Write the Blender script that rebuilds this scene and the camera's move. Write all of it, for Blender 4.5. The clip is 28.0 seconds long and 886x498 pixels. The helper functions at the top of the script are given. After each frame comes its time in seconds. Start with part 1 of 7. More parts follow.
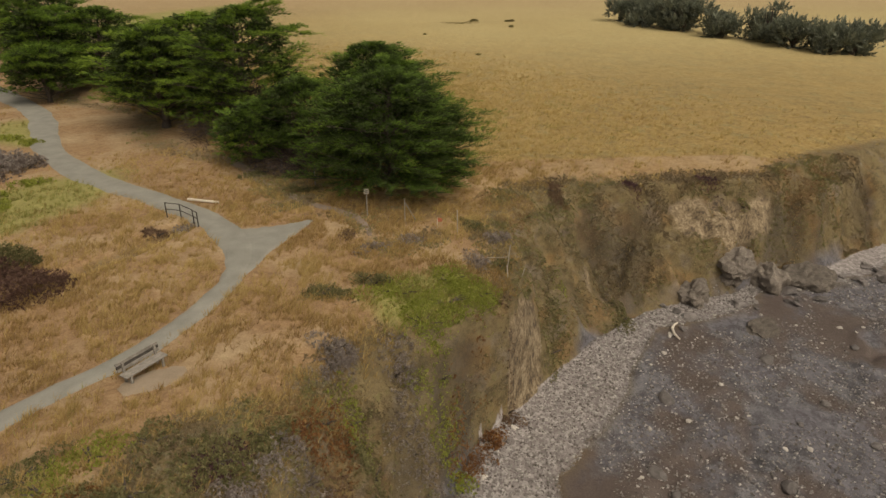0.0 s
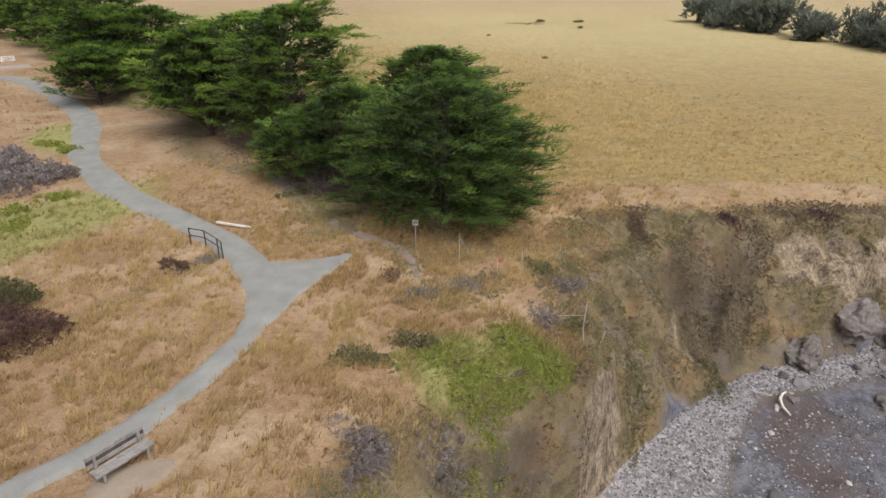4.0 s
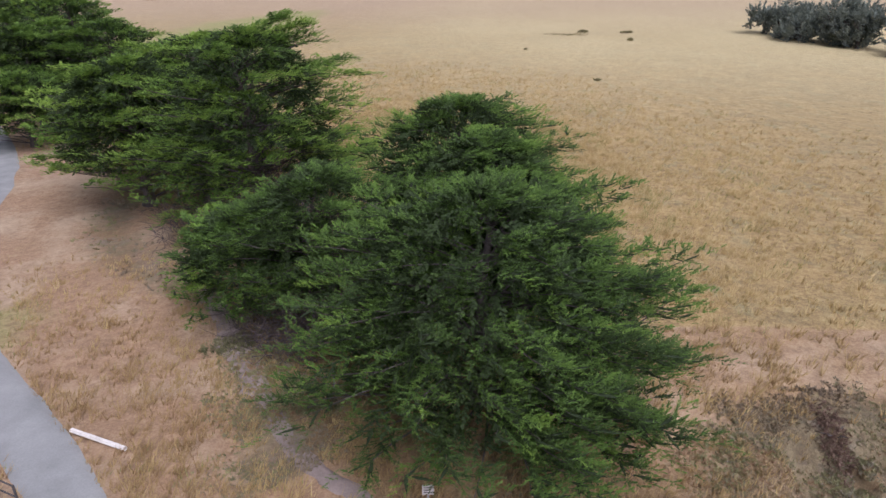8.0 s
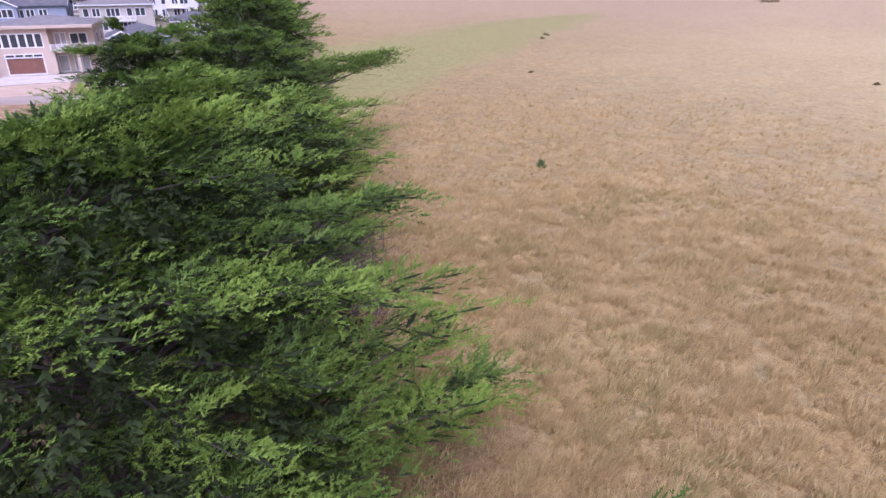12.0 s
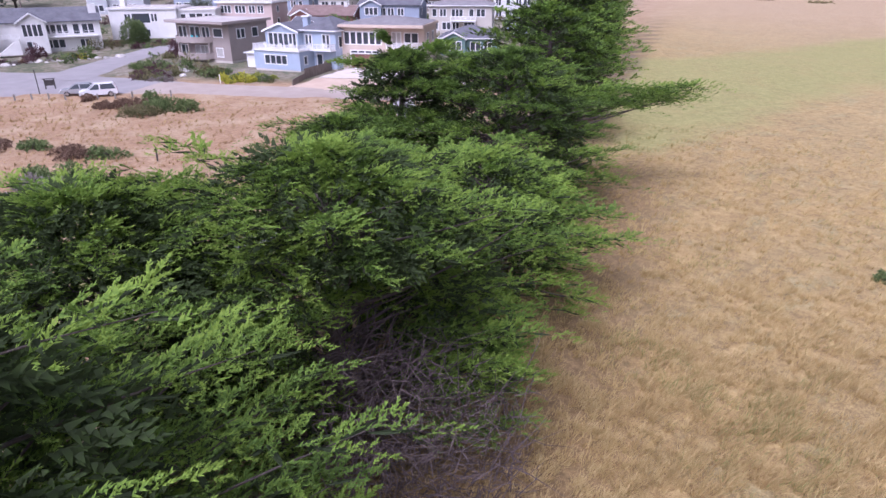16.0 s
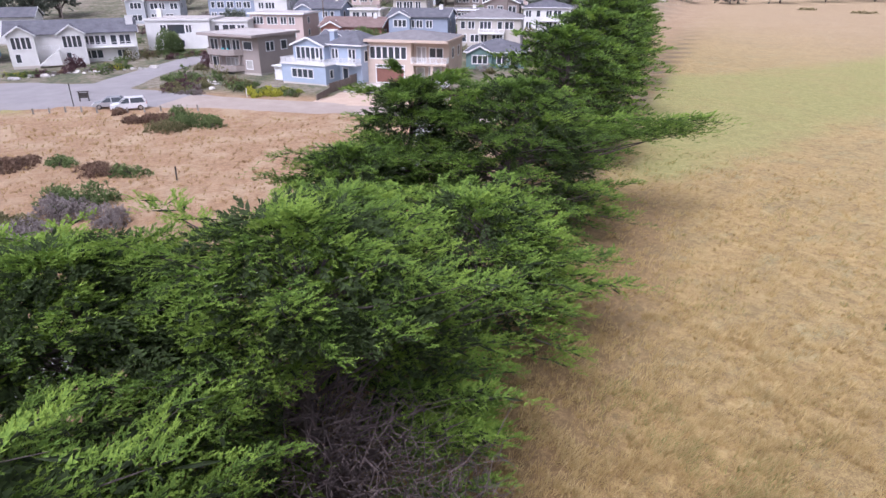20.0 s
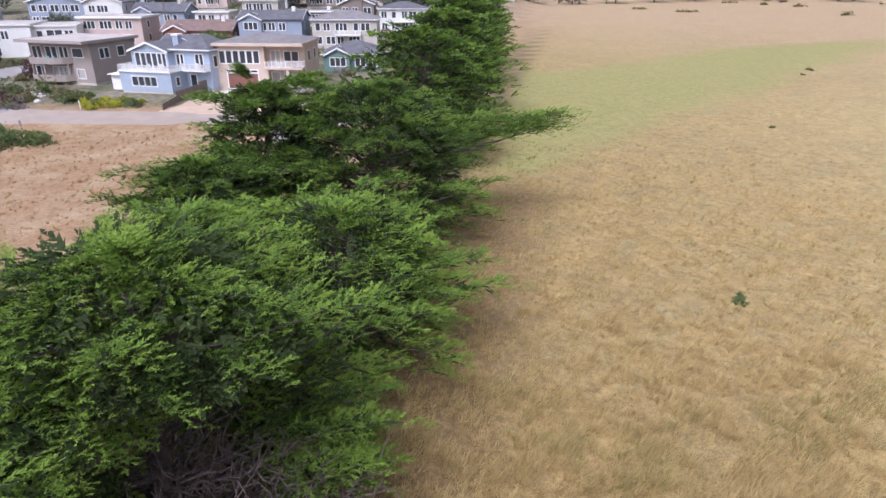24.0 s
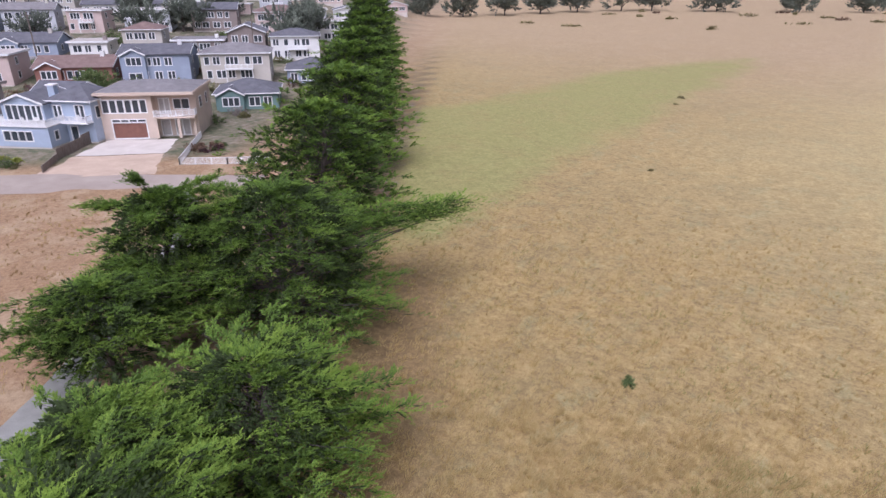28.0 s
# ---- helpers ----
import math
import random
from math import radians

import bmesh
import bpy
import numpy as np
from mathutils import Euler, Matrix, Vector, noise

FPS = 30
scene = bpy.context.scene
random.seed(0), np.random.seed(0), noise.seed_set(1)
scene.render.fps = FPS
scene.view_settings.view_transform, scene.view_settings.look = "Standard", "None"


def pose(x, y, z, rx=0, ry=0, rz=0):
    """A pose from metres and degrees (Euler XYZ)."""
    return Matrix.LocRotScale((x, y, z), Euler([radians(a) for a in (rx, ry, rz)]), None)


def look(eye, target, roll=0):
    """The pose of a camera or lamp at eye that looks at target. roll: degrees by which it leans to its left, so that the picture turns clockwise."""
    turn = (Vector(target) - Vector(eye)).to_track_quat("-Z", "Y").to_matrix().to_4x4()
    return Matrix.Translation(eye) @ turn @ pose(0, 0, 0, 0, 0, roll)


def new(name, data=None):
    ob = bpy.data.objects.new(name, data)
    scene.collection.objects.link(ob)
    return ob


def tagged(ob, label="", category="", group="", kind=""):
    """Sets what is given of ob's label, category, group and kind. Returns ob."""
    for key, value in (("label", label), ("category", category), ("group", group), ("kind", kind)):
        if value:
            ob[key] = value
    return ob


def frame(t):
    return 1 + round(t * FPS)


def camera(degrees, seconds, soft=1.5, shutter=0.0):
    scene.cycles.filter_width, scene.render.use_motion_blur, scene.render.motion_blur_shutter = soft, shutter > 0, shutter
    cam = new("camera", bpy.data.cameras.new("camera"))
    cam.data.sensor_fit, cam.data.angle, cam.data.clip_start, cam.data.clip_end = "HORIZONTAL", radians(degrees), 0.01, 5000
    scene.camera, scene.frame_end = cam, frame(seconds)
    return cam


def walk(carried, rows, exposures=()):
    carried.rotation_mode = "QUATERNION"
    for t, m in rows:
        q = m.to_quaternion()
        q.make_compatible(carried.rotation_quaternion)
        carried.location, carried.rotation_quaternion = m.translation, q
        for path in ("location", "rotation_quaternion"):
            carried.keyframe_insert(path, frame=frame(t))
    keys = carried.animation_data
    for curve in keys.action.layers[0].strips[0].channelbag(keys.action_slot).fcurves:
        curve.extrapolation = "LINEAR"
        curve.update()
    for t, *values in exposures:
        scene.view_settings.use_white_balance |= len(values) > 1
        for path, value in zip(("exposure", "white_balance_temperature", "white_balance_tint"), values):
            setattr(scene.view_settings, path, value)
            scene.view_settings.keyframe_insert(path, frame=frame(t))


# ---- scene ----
# The camera's path: seconds, place, tilt from straight down, heading and lean in degrees.
PATH = [
    (0, -0.05, -8.12, 15.85, 65.60, -6.02, 0.25),
    (0.5, 0.12, -8.10, 15.87, 65.55, -2.97, 0.20),
    (1, 0.10, -8.15, 15.81, 65.55, -2.29, 0.16),
    (1.5, 0.13, -7.92, 15.79, 65.52, -1.96, 0.18),
    (2, 0.16, -7.23, 15.73, 65.43, -1.74, 0.15),
    (2.5, 0.22, -6.17, 15.66, 65.42, -1.56, 0.13),
    (4.5, 0.32, 0.99, 15.41, 65.62, 0.03, 0.01),
    (5, 0.26, 3.32, 15.36, 65.66, 0.43, 0.05),
    (5.5, 0.09, 5.62, 15.39, 65.72, 0.66, 0.11),
    (6, 0.02, 8.16, 15.36, 65.76, 1.09, 0.06),
    (6.5, -0.14, 10.80, 15.32, 65.85, 1.33, 0.00),
    (7, -0.22, 13.49, 15.40, 65.86, 1.49, 0.01),
    (7.5, -0.21, 16.31, 15.42, 65.85, 1.75, -0.02),
    (8, -0.15, 19.28, 15.38, 65.88, 1.97, -0.03),
    (8.5, 0.03, 22.60, 15.47, 65.80, 2.16, 0.01),
    (9, 0.09, 26.06, 15.53, 65.73, 5.22, 0.00),
    (9.5, 0.20, 29.64, 15.50, 65.75, 6.12, -0.10),
    (10, 0.20, 33.32, 15.44, 65.74, 6.09, -0.17),
    (10.5, 0.12, 37.12, 15.34, 65.80, 6.31, -0.25),
    (11, -0.15, 40.98, 15.19, 65.86, 9.32, -0.20),
    (11.5, -0.58, 44.95, 14.98, 65.89, 14.72, -0.09),
    (12, -0.99, 49.18, 14.90, 65.76, 27.00, -0.05),
    (12.5, -1.48, 53.23, 14.96, 65.62, 40.59, -0.02),
    (13, -2.09, 56.75, 15.08, 65.60, 48.29, -0.08),
    (13.5, -2.67, 59.51, 15.20, 65.60, 50.71, -0.11),
    (14, -2.95, 60.35, 15.17, 65.63, 52.60, -0.10),
    (14.6, -3.12, 60.50, 15.05, 65.67, 54.40, -0.08),
    (15.5, -3.34, 60.31, 15.07, 65.73, 56.77, -0.06),
    (16, -3.50, 60.38, 15.62, 65.72, 57.54, -0.10),
    (16.5, -3.60, 60.51, 16.02, 65.79, 58.33, -0.11),
    (17, -3.60, 60.56, 16.49, 65.83, 58.81, -0.09),
    (17.5, -3.60, 60.65, 16.88, 65.91, 58.87, -0.05),
    (18, -3.58, 60.70, 17.28, 65.97, 59.15, -0.04),
    (18.5, -3.52, 60.72, 17.46, 65.98, 59.62, -0.07),
    (19, -3.51, 60.93, 17.43, 65.99, 59.97, -0.14),
    (19.5, -3.34, 61.59, 17.39, 66.01, 60.33, -0.09),
    (20, -3.27, 62.32, 17.26, 66.06, 60.67, -0.06),
    (20.5, -3.33, 62.67, 17.19, 66.09, 59.91, -0.00),
    (21, -3.47, 62.76, 17.11, 66.13, 57.23, -0.03),
    (21.5, -3.53, 62.80, 17.06, 66.19, 53.90, 0.01),
    (22, -3.53, 62.76, 17.10, 66.17, 51.07, 0.01),
    (22.5, -3.59, 62.83, 17.04, 66.18, 49.62, 0.04),
    (24.5, -4.37, 63.65, 17.06, 66.19, 48.05, 0.11),
    (25, -4.57, 63.88, 17.45, 66.15, 47.50, 0.10),
    (25.5, -4.64, 63.96, 18.47, 66.16, 46.57, 0.13),
    (26, -4.64, 64.00, 19.59, 66.19, 45.46, 0.15),
    (26.5, -4.65, 64.00, 20.75, 66.19, 43.76, 0.21),
    (27, -4.68, 64.10, 21.94, 66.07, 41.73, 0.19),
    (27.5, -4.81, 64.17, 22.88, 66.20, 39.91, 0.30),
    (28, -4.87, 64.21, 23.42, 66.22, 39.08, 0.27),
]
cam = camera(70.8, 28.0)
walk(cam, [(t, pose(x, y, z, rx, 0, rz) @ pose(0, 0, 0, 0, 0, lean)) for t, x, y, z, rx, rz, lean in PATH],
     exposures=[(0.0, -0.52, 8300, 9), (1.0, -0.3, 7600, 9), (2.5, -0.05, 6650, 11), (5.0, 0.08, 6200, 14), (8.0, 0.08, 5550, 25), (11.0, 0.32, 5350, 40), (13.0, 0.27, 5350, 42), (17.0, 0.5, 5450, 32), (20.0, 0.46, 5600, 26), (25.0, 0.3, 5650, 22), (28.0, 0.1, 5650, 26)])

# ---- light: a bright overcast coast ----
SUN_EL, SUN_AZ = radians(55), radians(150)
world = bpy.data.worlds.new("overcast_sky")
world.use_nodes = True
scene.world = world
wn, wl = world.node_tree.nodes, world.node_tree.links
wn.clear()
sky = wn.new("ShaderNodeTexSky")
sky.sky_type, sky.sun_disc, sky.sun_elevation, sky.sun_rotation = "NISHITA", False, SUN_EL, SUN_AZ
sky.air_density, sky.dust_density, sky.ozone_density = 1.0, 6.0, 1.0
grey = wn.new("ShaderNodeHueSaturation")
grey.inputs["Saturation"].default_value = 0.25
back = wn.new("ShaderNodeBackground")
back.inputs["Strength"].default_value = 0.13
wo = wn.new("ShaderNodeOutputWorld")
wl.new(sky.outputs[0], grey.inputs["Color"])
wl.new(grey.outputs[0], back.inputs["Color"])
wl.new(back.outputs[0], wo.inputs["Surface"])
sun = new("sun", bpy.data.lights.new("sun", "SUN"))
sun.data.energy, sun.data.angle, sun.data.color = 1.5, radians(35), (1.0, 0.96, 0.9)
sun.matrix_world = look((0, 0, 60), (-math.sin(SUN_AZ) * 20, -math.cos(SUN_AZ) * 20, 60 - 20 * math.tan(SUN_EL)))

# ---- materials ----
def material(name, rough=0.8, metal=0.0):
    m = bpy.data.materials.new(name)
    m.use_nodes = True
    b = m.node_tree.nodes["Principled BSDF"]
    b.inputs["Roughness"].default_value = rough
    b.inputs["Metallic"].default_value = metal
    return m, m.node_tree.nodes, m.node_tree.links, b


def coords(n, l, world_space=True):
    if world_space:
        return n.new("ShaderNodeNewGeometry").outputs["Position"]
    return n.new("ShaderNodeTexCoord").outputs["Object"]


def noise_tex(n, l, vec, scale, detail=4.0, rough=0.6, stretch=None):
    if stretch:
        mp = n.new("ShaderNodeMapping")
        mp.inputs["Scale"].default_value = stretch
        l.new(vec, mp.inputs["Vector"])
        vec = mp.outputs[0]
    t = n.new("ShaderNodeTexNoise")
    t.inputs["Scale"].default_value = scale
    t.inputs["Detail"].default_value = detail
    t.inputs["Roughness"].default_value = rough
    l.new(vec, t.inputs["Vector"])
    return t.outputs["Fac"]


def ramp(n, l, fac, stops):
    r = n.new("ShaderNodeValToRGB")
    e = r.color_ramp.elements
    while len(e) < len(stops):
        e.new(0.5)
    for el, (p, c) in zip(e, stops):
        el.position, el.color = p, (*c, 1)
    l.new(fac, r.inputs[0])
    return r.outputs[0]


def mixc(n, l, fac, a, b, mode="MIX"):
    m = n.new("ShaderNodeMix")
    m.data_type, m.blend_type = "RGBA", mode
    for sock, v in ((m.inputs[0], fac), (m.inputs[6], a), (m.inputs[7], b)):
        if isinstance(v, (int, float)):
            sock.default_value = v
        elif isinstance(v, tuple):
            sock.default_value = (*v, 1)
        else:
            l.new(v, sock)
    return m.outputs[2]


def mathn(n, l, op, a, b=0.0):
    m = n.new("ShaderNodeMath")
    m.operation = op
    for sock, v in zip(m.inputs, (a, b)):
        if isinstance(v, (int, float)):
            sock.default_value = v
        else:
            l.new(v, sock)
    return m.outputs[0]


def bump(n, l, b, height, strength=0.4, dist=0.05):
    k = n.new("ShaderNodeBump")
    k.inputs["Strength"].default_value, k.inputs["Distance"].default_value = strength, dist
    l.new(height, k.inputs["Height"])
    l.new(k.outputs[0], b.inputs["Normal"])


def attr(n, name):
    a = n.new("ShaderNodeAttribute")
    a.attribute_name = name
    return a.outputs["Fac"]


def surface(name, dark, light, scale=3.0, rough=0.8, bumps=0.3, dist=0.01, metal=0.0, fine=12.0, vary=0.0, stretch=None, world_space=True):
    """A surface that varies between two colours at two scales."""
    m, n, l, b = material(name, rough, metal)
    v = coords(n, l, world_space)
    big, small = noise_tex(n, l, v, scale, 5, 0.6, stretch), noise_tex(n, l, v, scale * fine, 3, 0.6, stretch)
    f = mathn(n, l, "ADD", mathn(n, l, "MULTIPLY", big, 0.65), mathn(n, l, "MULTIPLY", small, 0.35))
    c = ramp(n, l, f, [(0.32, dark), (0.68, light)])
    if vary:
        o = n.new("ShaderNodeObjectInfo")
        h = n.new("ShaderNodeHueSaturation")
        l.new(mathn(n, l, "ADD", mathn(n, l, "MULTIPLY", o.outputs["Random"], 2 * vary), 1 - vary), h.inputs["Value"])
        l.new(c, h.inputs["Color"])
        c = h.outputs[0]
    l.new(c, b.inputs["Base Color"])
    if bumps:
        bump(n, l, b, small, bumps, dist)
    return m


def ground_material():
    m, n, l, b = material("bluff_ground", 0.95)
    v = coords(n, l)
    huge, big, mid, fine = (noise_tex(n, l, v, s, d, r) for s, d, r in ((0.03, 4, 0.6), (0.16, 5, 0.6), (0.9, 5, 0.65), (11.0, 5, 0.75)))
    streak = noise_tex(n, l, v, 2.4, 5, 0.75)
    clod = noise_tex(n, l, v, 2.7, 4, 0.7)
    tuft = mathn(n, l, "ADD", mathn(n, l, "ADD", mathn(n, l, "MULTIPLY", mid, 0.26), mathn(n, l, "MULTIPLY", clod, 0.24)), mathn(n, l, "MULTIPLY", fine, 0.50))
    tuft2 = mathn(n, l, "ADD", mathn(n, l, "MULTIPLY", tuft, 0.7), mathn(n, l, "MULTIPLY", streak, 0.3))
    straw = ramp(n, l, tuft2, [(0.39, (0.125, 0.08, 0.034)), (0.49, (0.30, 0.203, 0.075)), (0.59, (0.48, 0.355, 0.145))])
    rust = ramp(n, l, tuft2, [(0.36, (0.16, 0.09, 0.05)), (0.49, (0.30, 0.185, 0.105)), (0.63, (0.45, 0.30, 0.185))])
    patches = ramp(n, l, big, [(0.38, (0, 0, 0)), (0.62, (1, 1, 1))])
    olive = ramp(n, l, tuft, [(0.39, (0.10, 0.074, 0.033)), (0.60, (0.335, 0.255, 0.115))])
    wide_ = ramp(n, l, huge, [(0.42, (0, 0, 0)), (0.6, (1, 1, 1))])
    field = mixc(n, l, mathn(n, l, "MULTIPLY", mathn(n, l, "ADD", patches, wide_), 0.36), straw, olive)
    golden = ramp(n, l, tuft2, [(0.38, (0.16, 0.10, 0.036)), (0.49, (0.35, 0.238, 0.09)), (0.6, (0.53, 0.39, 0.17))])
    field = mixc(n, l, ramp(n, l, noise_tex(n, l, v, 0.28, 5, 0.65), [(0.44, (0, 0, 0)), (0.62, (0.6, 0.6, 0.6))]), field, golden)
    weedy = ramp(n, l, tuft2, [(0.38, (0.12, 0.10, 0.045)), (0.5, (0.26, 0.225, 0.105)), (0.62, (0.42, 0.37, 0.20))])
    field = mixc(n, l, ramp(n, l, noise_tex(n, l, v, 0.42, 5, 0.7, (1.0, 0.7, 1.0)), [(0.53, (0, 0, 0)), (0.66, (0.7, 0.7, 0.7))]), field, weedy)
    grass = mixc(n, l, attr(n, "rust"), field, rust)
    pale = noise_tex(n, l, v, 0.22, 4, 0.55)
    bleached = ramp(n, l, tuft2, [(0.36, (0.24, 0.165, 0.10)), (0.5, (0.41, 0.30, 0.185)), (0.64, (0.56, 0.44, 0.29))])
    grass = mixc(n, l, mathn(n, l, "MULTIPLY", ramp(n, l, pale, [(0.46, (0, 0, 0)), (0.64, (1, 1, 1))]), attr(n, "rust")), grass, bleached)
    # distant grass mixed towards pale tan, which paints haze over it
    grass = mixc(n, l, mathn(n, l, "MULTIPLY", attr(n, "far_haze"), 0.6), grass, bleached)
    # lighter straw of the far field, with haze put into its colour
    haze_straw = ramp(n, l, tuft2, [(0.36, (0.32, 0.255, 0.12)), (0.5, (0.50, 0.415, 0.205)), (0.64, (0.64, 0.55, 0.32))])
    grass = mixc(n, l, attr(n, "pale"), grass, haze_straw)
    lawn = ramp(n, l, tuft2, [(0.36, (0.15, 0.145, 0.045)), (0.5, (0.28, 0.265, 0.09)), (0.64, (0.43, 0.39, 0.165))])
    soft = mathn(n, l, "ADD", attr(n, "green"), mathn(n, l, "MULTIPLY", mathn(n, l, "SUBTRACT", mid, 0.5), 0.9))
    grass = mixc(n, l, ramp(n, l, mathn(n, l, "ADD", soft, mathn(n, l, "MULTIPLY", mathn(n, l, "SUBTRACT", big, 0.5), 1.1)), [(0.2, (0, 0, 0)), (0.95, (0.95, 0.95, 0.95))]), grass, lawn)
    scrub = ramp(n, l, mathn(n, l, "ADD", mathn(n, l, "MULTIPLY", mid, 0.4), mathn(n, l, "ADD", mathn(n, l, "MULTIPLY", clod, 0.3), mathn(n, l, "MULTIPLY", fine, 0.3))),
                 [(0.38, (0.06, 0.047, 0.026)), (0.47, (0.13, 0.10, 0.05)), (0.55, (0.21, 0.16, 0.085)), (0.64, (0.145, 0.14, 0.052))])
    rusty = ramp(n, l, mathn(n, l, "ADD", mathn(n, l, "MULTIPLY", mid, 0.5), mathn(n, l, "MULTIPLY", fine, 0.5)), [(0.38, (0.10, 0.055, 0.025)), (0.5, (0.21, 0.115, 0.045)), (0.62, (0.33, 0.20, 0.085))])
    ashen = ramp(n, l, mathn(n, l, "ADD", mathn(n, l, "MULTIPLY", mid, 0.5), mathn(n, l, "MULTIPLY", fine, 0.5)), [(0.38, (0.085, 0.068, 0.06)), (0.5, (0.18, 0.15, 0.135)), (0.62, (0.30, 0.26, 0.235))])
    scrub = mixc(n, l, ramp(n, l, noise_tex(n, l, v, 0.34, 4, 0.6), [(0.50, (0, 0, 0)), (0.62, (0.5, 0.5, 0.5))]), scrub, rusty)
    scrub = mixc(n, l, ramp(n, l, noise_tex(n, l, v, 0.47, 4, 0.6, (1.0, 1.0, 1.3)), [(0.52, (0, 0, 0)), (0.66, (0.5, 0.5, 0.5))]), scrub, ashen)
    # clefts mixed darker, their shade put into the scrub colour
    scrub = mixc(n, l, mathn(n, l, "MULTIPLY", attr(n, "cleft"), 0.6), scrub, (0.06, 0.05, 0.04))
    soft2 = mathn(n, l, "ADD", attr(n, "scrub"), mathn(n, l, "MULTIPLY", mathn(n, l, "SUBTRACT", mid, 0.5), 1.0))
    grass = mixc(n, l, ramp(n, l, soft2, [(0.35, (0, 0, 0)), (0.7, (1, 1, 1))]), grass, scrub)
    strata = mathn(n, l, "ADD", mathn(n, l, "MULTIPLY", noise_tex(n, l, v, 1.5, 8, 0.75, (1.0, 1.0, 0.7)), 0.55), mathn(n, l, "MULTIPLY", noise_tex(n, l, v, 7.0, 5, 0.8, (1.0, 1.0, 0.45)), 0.45))
    clay = ramp(n, l, strata, [(0.41, (0.05, 0.038, 0.03)), (0.47, (0.15, 0.11, 0.07)), (0.52, (0.26, 0.20, 0.13)), (0.60, (0.41, 0.335, 0.24))])
    soft3 = mathn(n, l, "ADD", attr(n, "cliff"), mathn(n, l, "MULTIPLY", mathn(n, l, "SUBTRACT", mid, 0.5), 1.1))
    grass = mixc(n, l, ramp(n, l, soft3, [(0.38, (0, 0, 0)), (0.62, (1, 1, 1))]), grass, clay)
    vor = n.new("ShaderNodeTexVoronoi")
    vor.inputs["Scale"].default_value = 5.0
    l.new(v, vor.inputs["Vector"])
    cob = ramp(n, l, vor.outputs["Color"], [(0.2, (0.19, 0.175, 0.178)), (0.55, (0.33, 0.31, 0.315)), (0.9, (0.48, 0.455, 0.46))])
    cob = mixc(n, l, mathn(n, l, "MULTIPLY", mid, 0.5), cob, (0.23, 0.195, 0.19))
    grass = mixc(n, l, ramp(n, l, mathn(n, l, "ADD", attr(n, "beach"), mathn(n, l, "MULTIPLY", mathn(n, l, "SUBTRACT", mid, 0.5), 0.8)), [(0.4, (0, 0, 0)), (0.6, (1, 1, 1))]), grass, cob)
    rockf = mathn(n, l, "ADD", mathn(n, l, "MULTIPLY", mid, 0.5), mathn(n, l, "MULTIPLY", fine, 0.5))
    rock = ramp(n, l, rockf, [(0.39, (0.025, 0.024, 0.027)), (0.49, (0.075, 0.074, 0.084)), (0.59, (0.22, 0.218, 0.24))])
    pebbly = mixc(n, l, 1.0, cob, (0.46, 0.48, 0.56), "MULTIPLY")
    rock = mixc(n, l, ramp(n, l, noise_tex(n, l, v, 0.35, 4, 0.6), [(0.42, (0.15, 0.15, 0.15)), (0.58, (0.75, 0.75, 0.75))]), rock, pebbly)
    rock = mixc(n, l, ramp(n, l, big, [(0.47, (0, 0, 0)), (0.56, (1, 1, 1))]), rock, ramp(n, l, fine, [(0.3, (0.06, 0.045, 0.04)), (0.7, (0.13, 0.10, 0.092))]))
    grass = mixc(n, l, attr(n, "shelf"), grass, rock)
    garden = ramp(n, l, mathn(n, l, "ADD", mathn(n, l, "MULTIPLY", big, 0.5), mathn(n, l, "MULTIPLY", mid, 0.5)), [(0.38, (0.06, 0.07, 0.035)), (0.47, (0.12, 0.125, 0.07)), (0.54, (0.20, 0.17, 0.12)), (0.64, (0.30, 0.265, 0.22))])
    grass = mixc(n, l, attr(n, "town"), grass, garden)
    # dark brown of fallen litter, which also paints shade under the front cypress
    duff_and_shade = ramp(n, l, tuft2, [(0.38, (0.075, 0.05, 0.024)), (0.49, (0.18, 0.116, 0.05)), (0.6, (0.32, 0.22, 0.10))])
    fall = mathn(n, l, "ADD", attr(n, "litter"), mathn(n, l, "MULTIPLY", mathn(n, l, "SUBTRACT", mid, 0.5), 0.9))
    grass = mixc(n, l, ramp(n, l, fall, [(0.3, (0, 0, 0)), (0.95, (0.9, 0.9, 0.9))]), grass, duff_and_shade)
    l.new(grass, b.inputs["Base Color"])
    wet = mathn(n, l, "MULTIPLY", attr(n, "shelf"), ramp(n, l, big, [(0.5, (0, 0, 0)), (0.6, (1, 1, 1))]))
    l.new(mathn(n, l, "SUBTRACT", 0.95, mathn(n, l, "MULTIPLY", wet, 0.45)), b.inputs["Roughness"])
    bump(n, l, b, tuft2, 0.7, 0.16)
    return m


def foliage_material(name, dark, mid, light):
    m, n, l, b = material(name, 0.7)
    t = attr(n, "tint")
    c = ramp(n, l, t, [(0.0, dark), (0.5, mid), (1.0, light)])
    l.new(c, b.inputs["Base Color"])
    b.inputs["Specular IOR Level"].default_value = 0.1
    tr = n.new("ShaderNodeBsdfTranslucent")
    l.new(c, tr.inputs["Color"])
    mx = n.new("ShaderNodeMixShader")
    mx.inputs[0].default_value = 0.3
    l.new(b.outputs[0], mx.inputs[1])
    l.new(tr.outputs[0], mx.inputs[2])
    l.new(mx.outputs[0], n["Material Output"].inputs["Surface"])
    return m


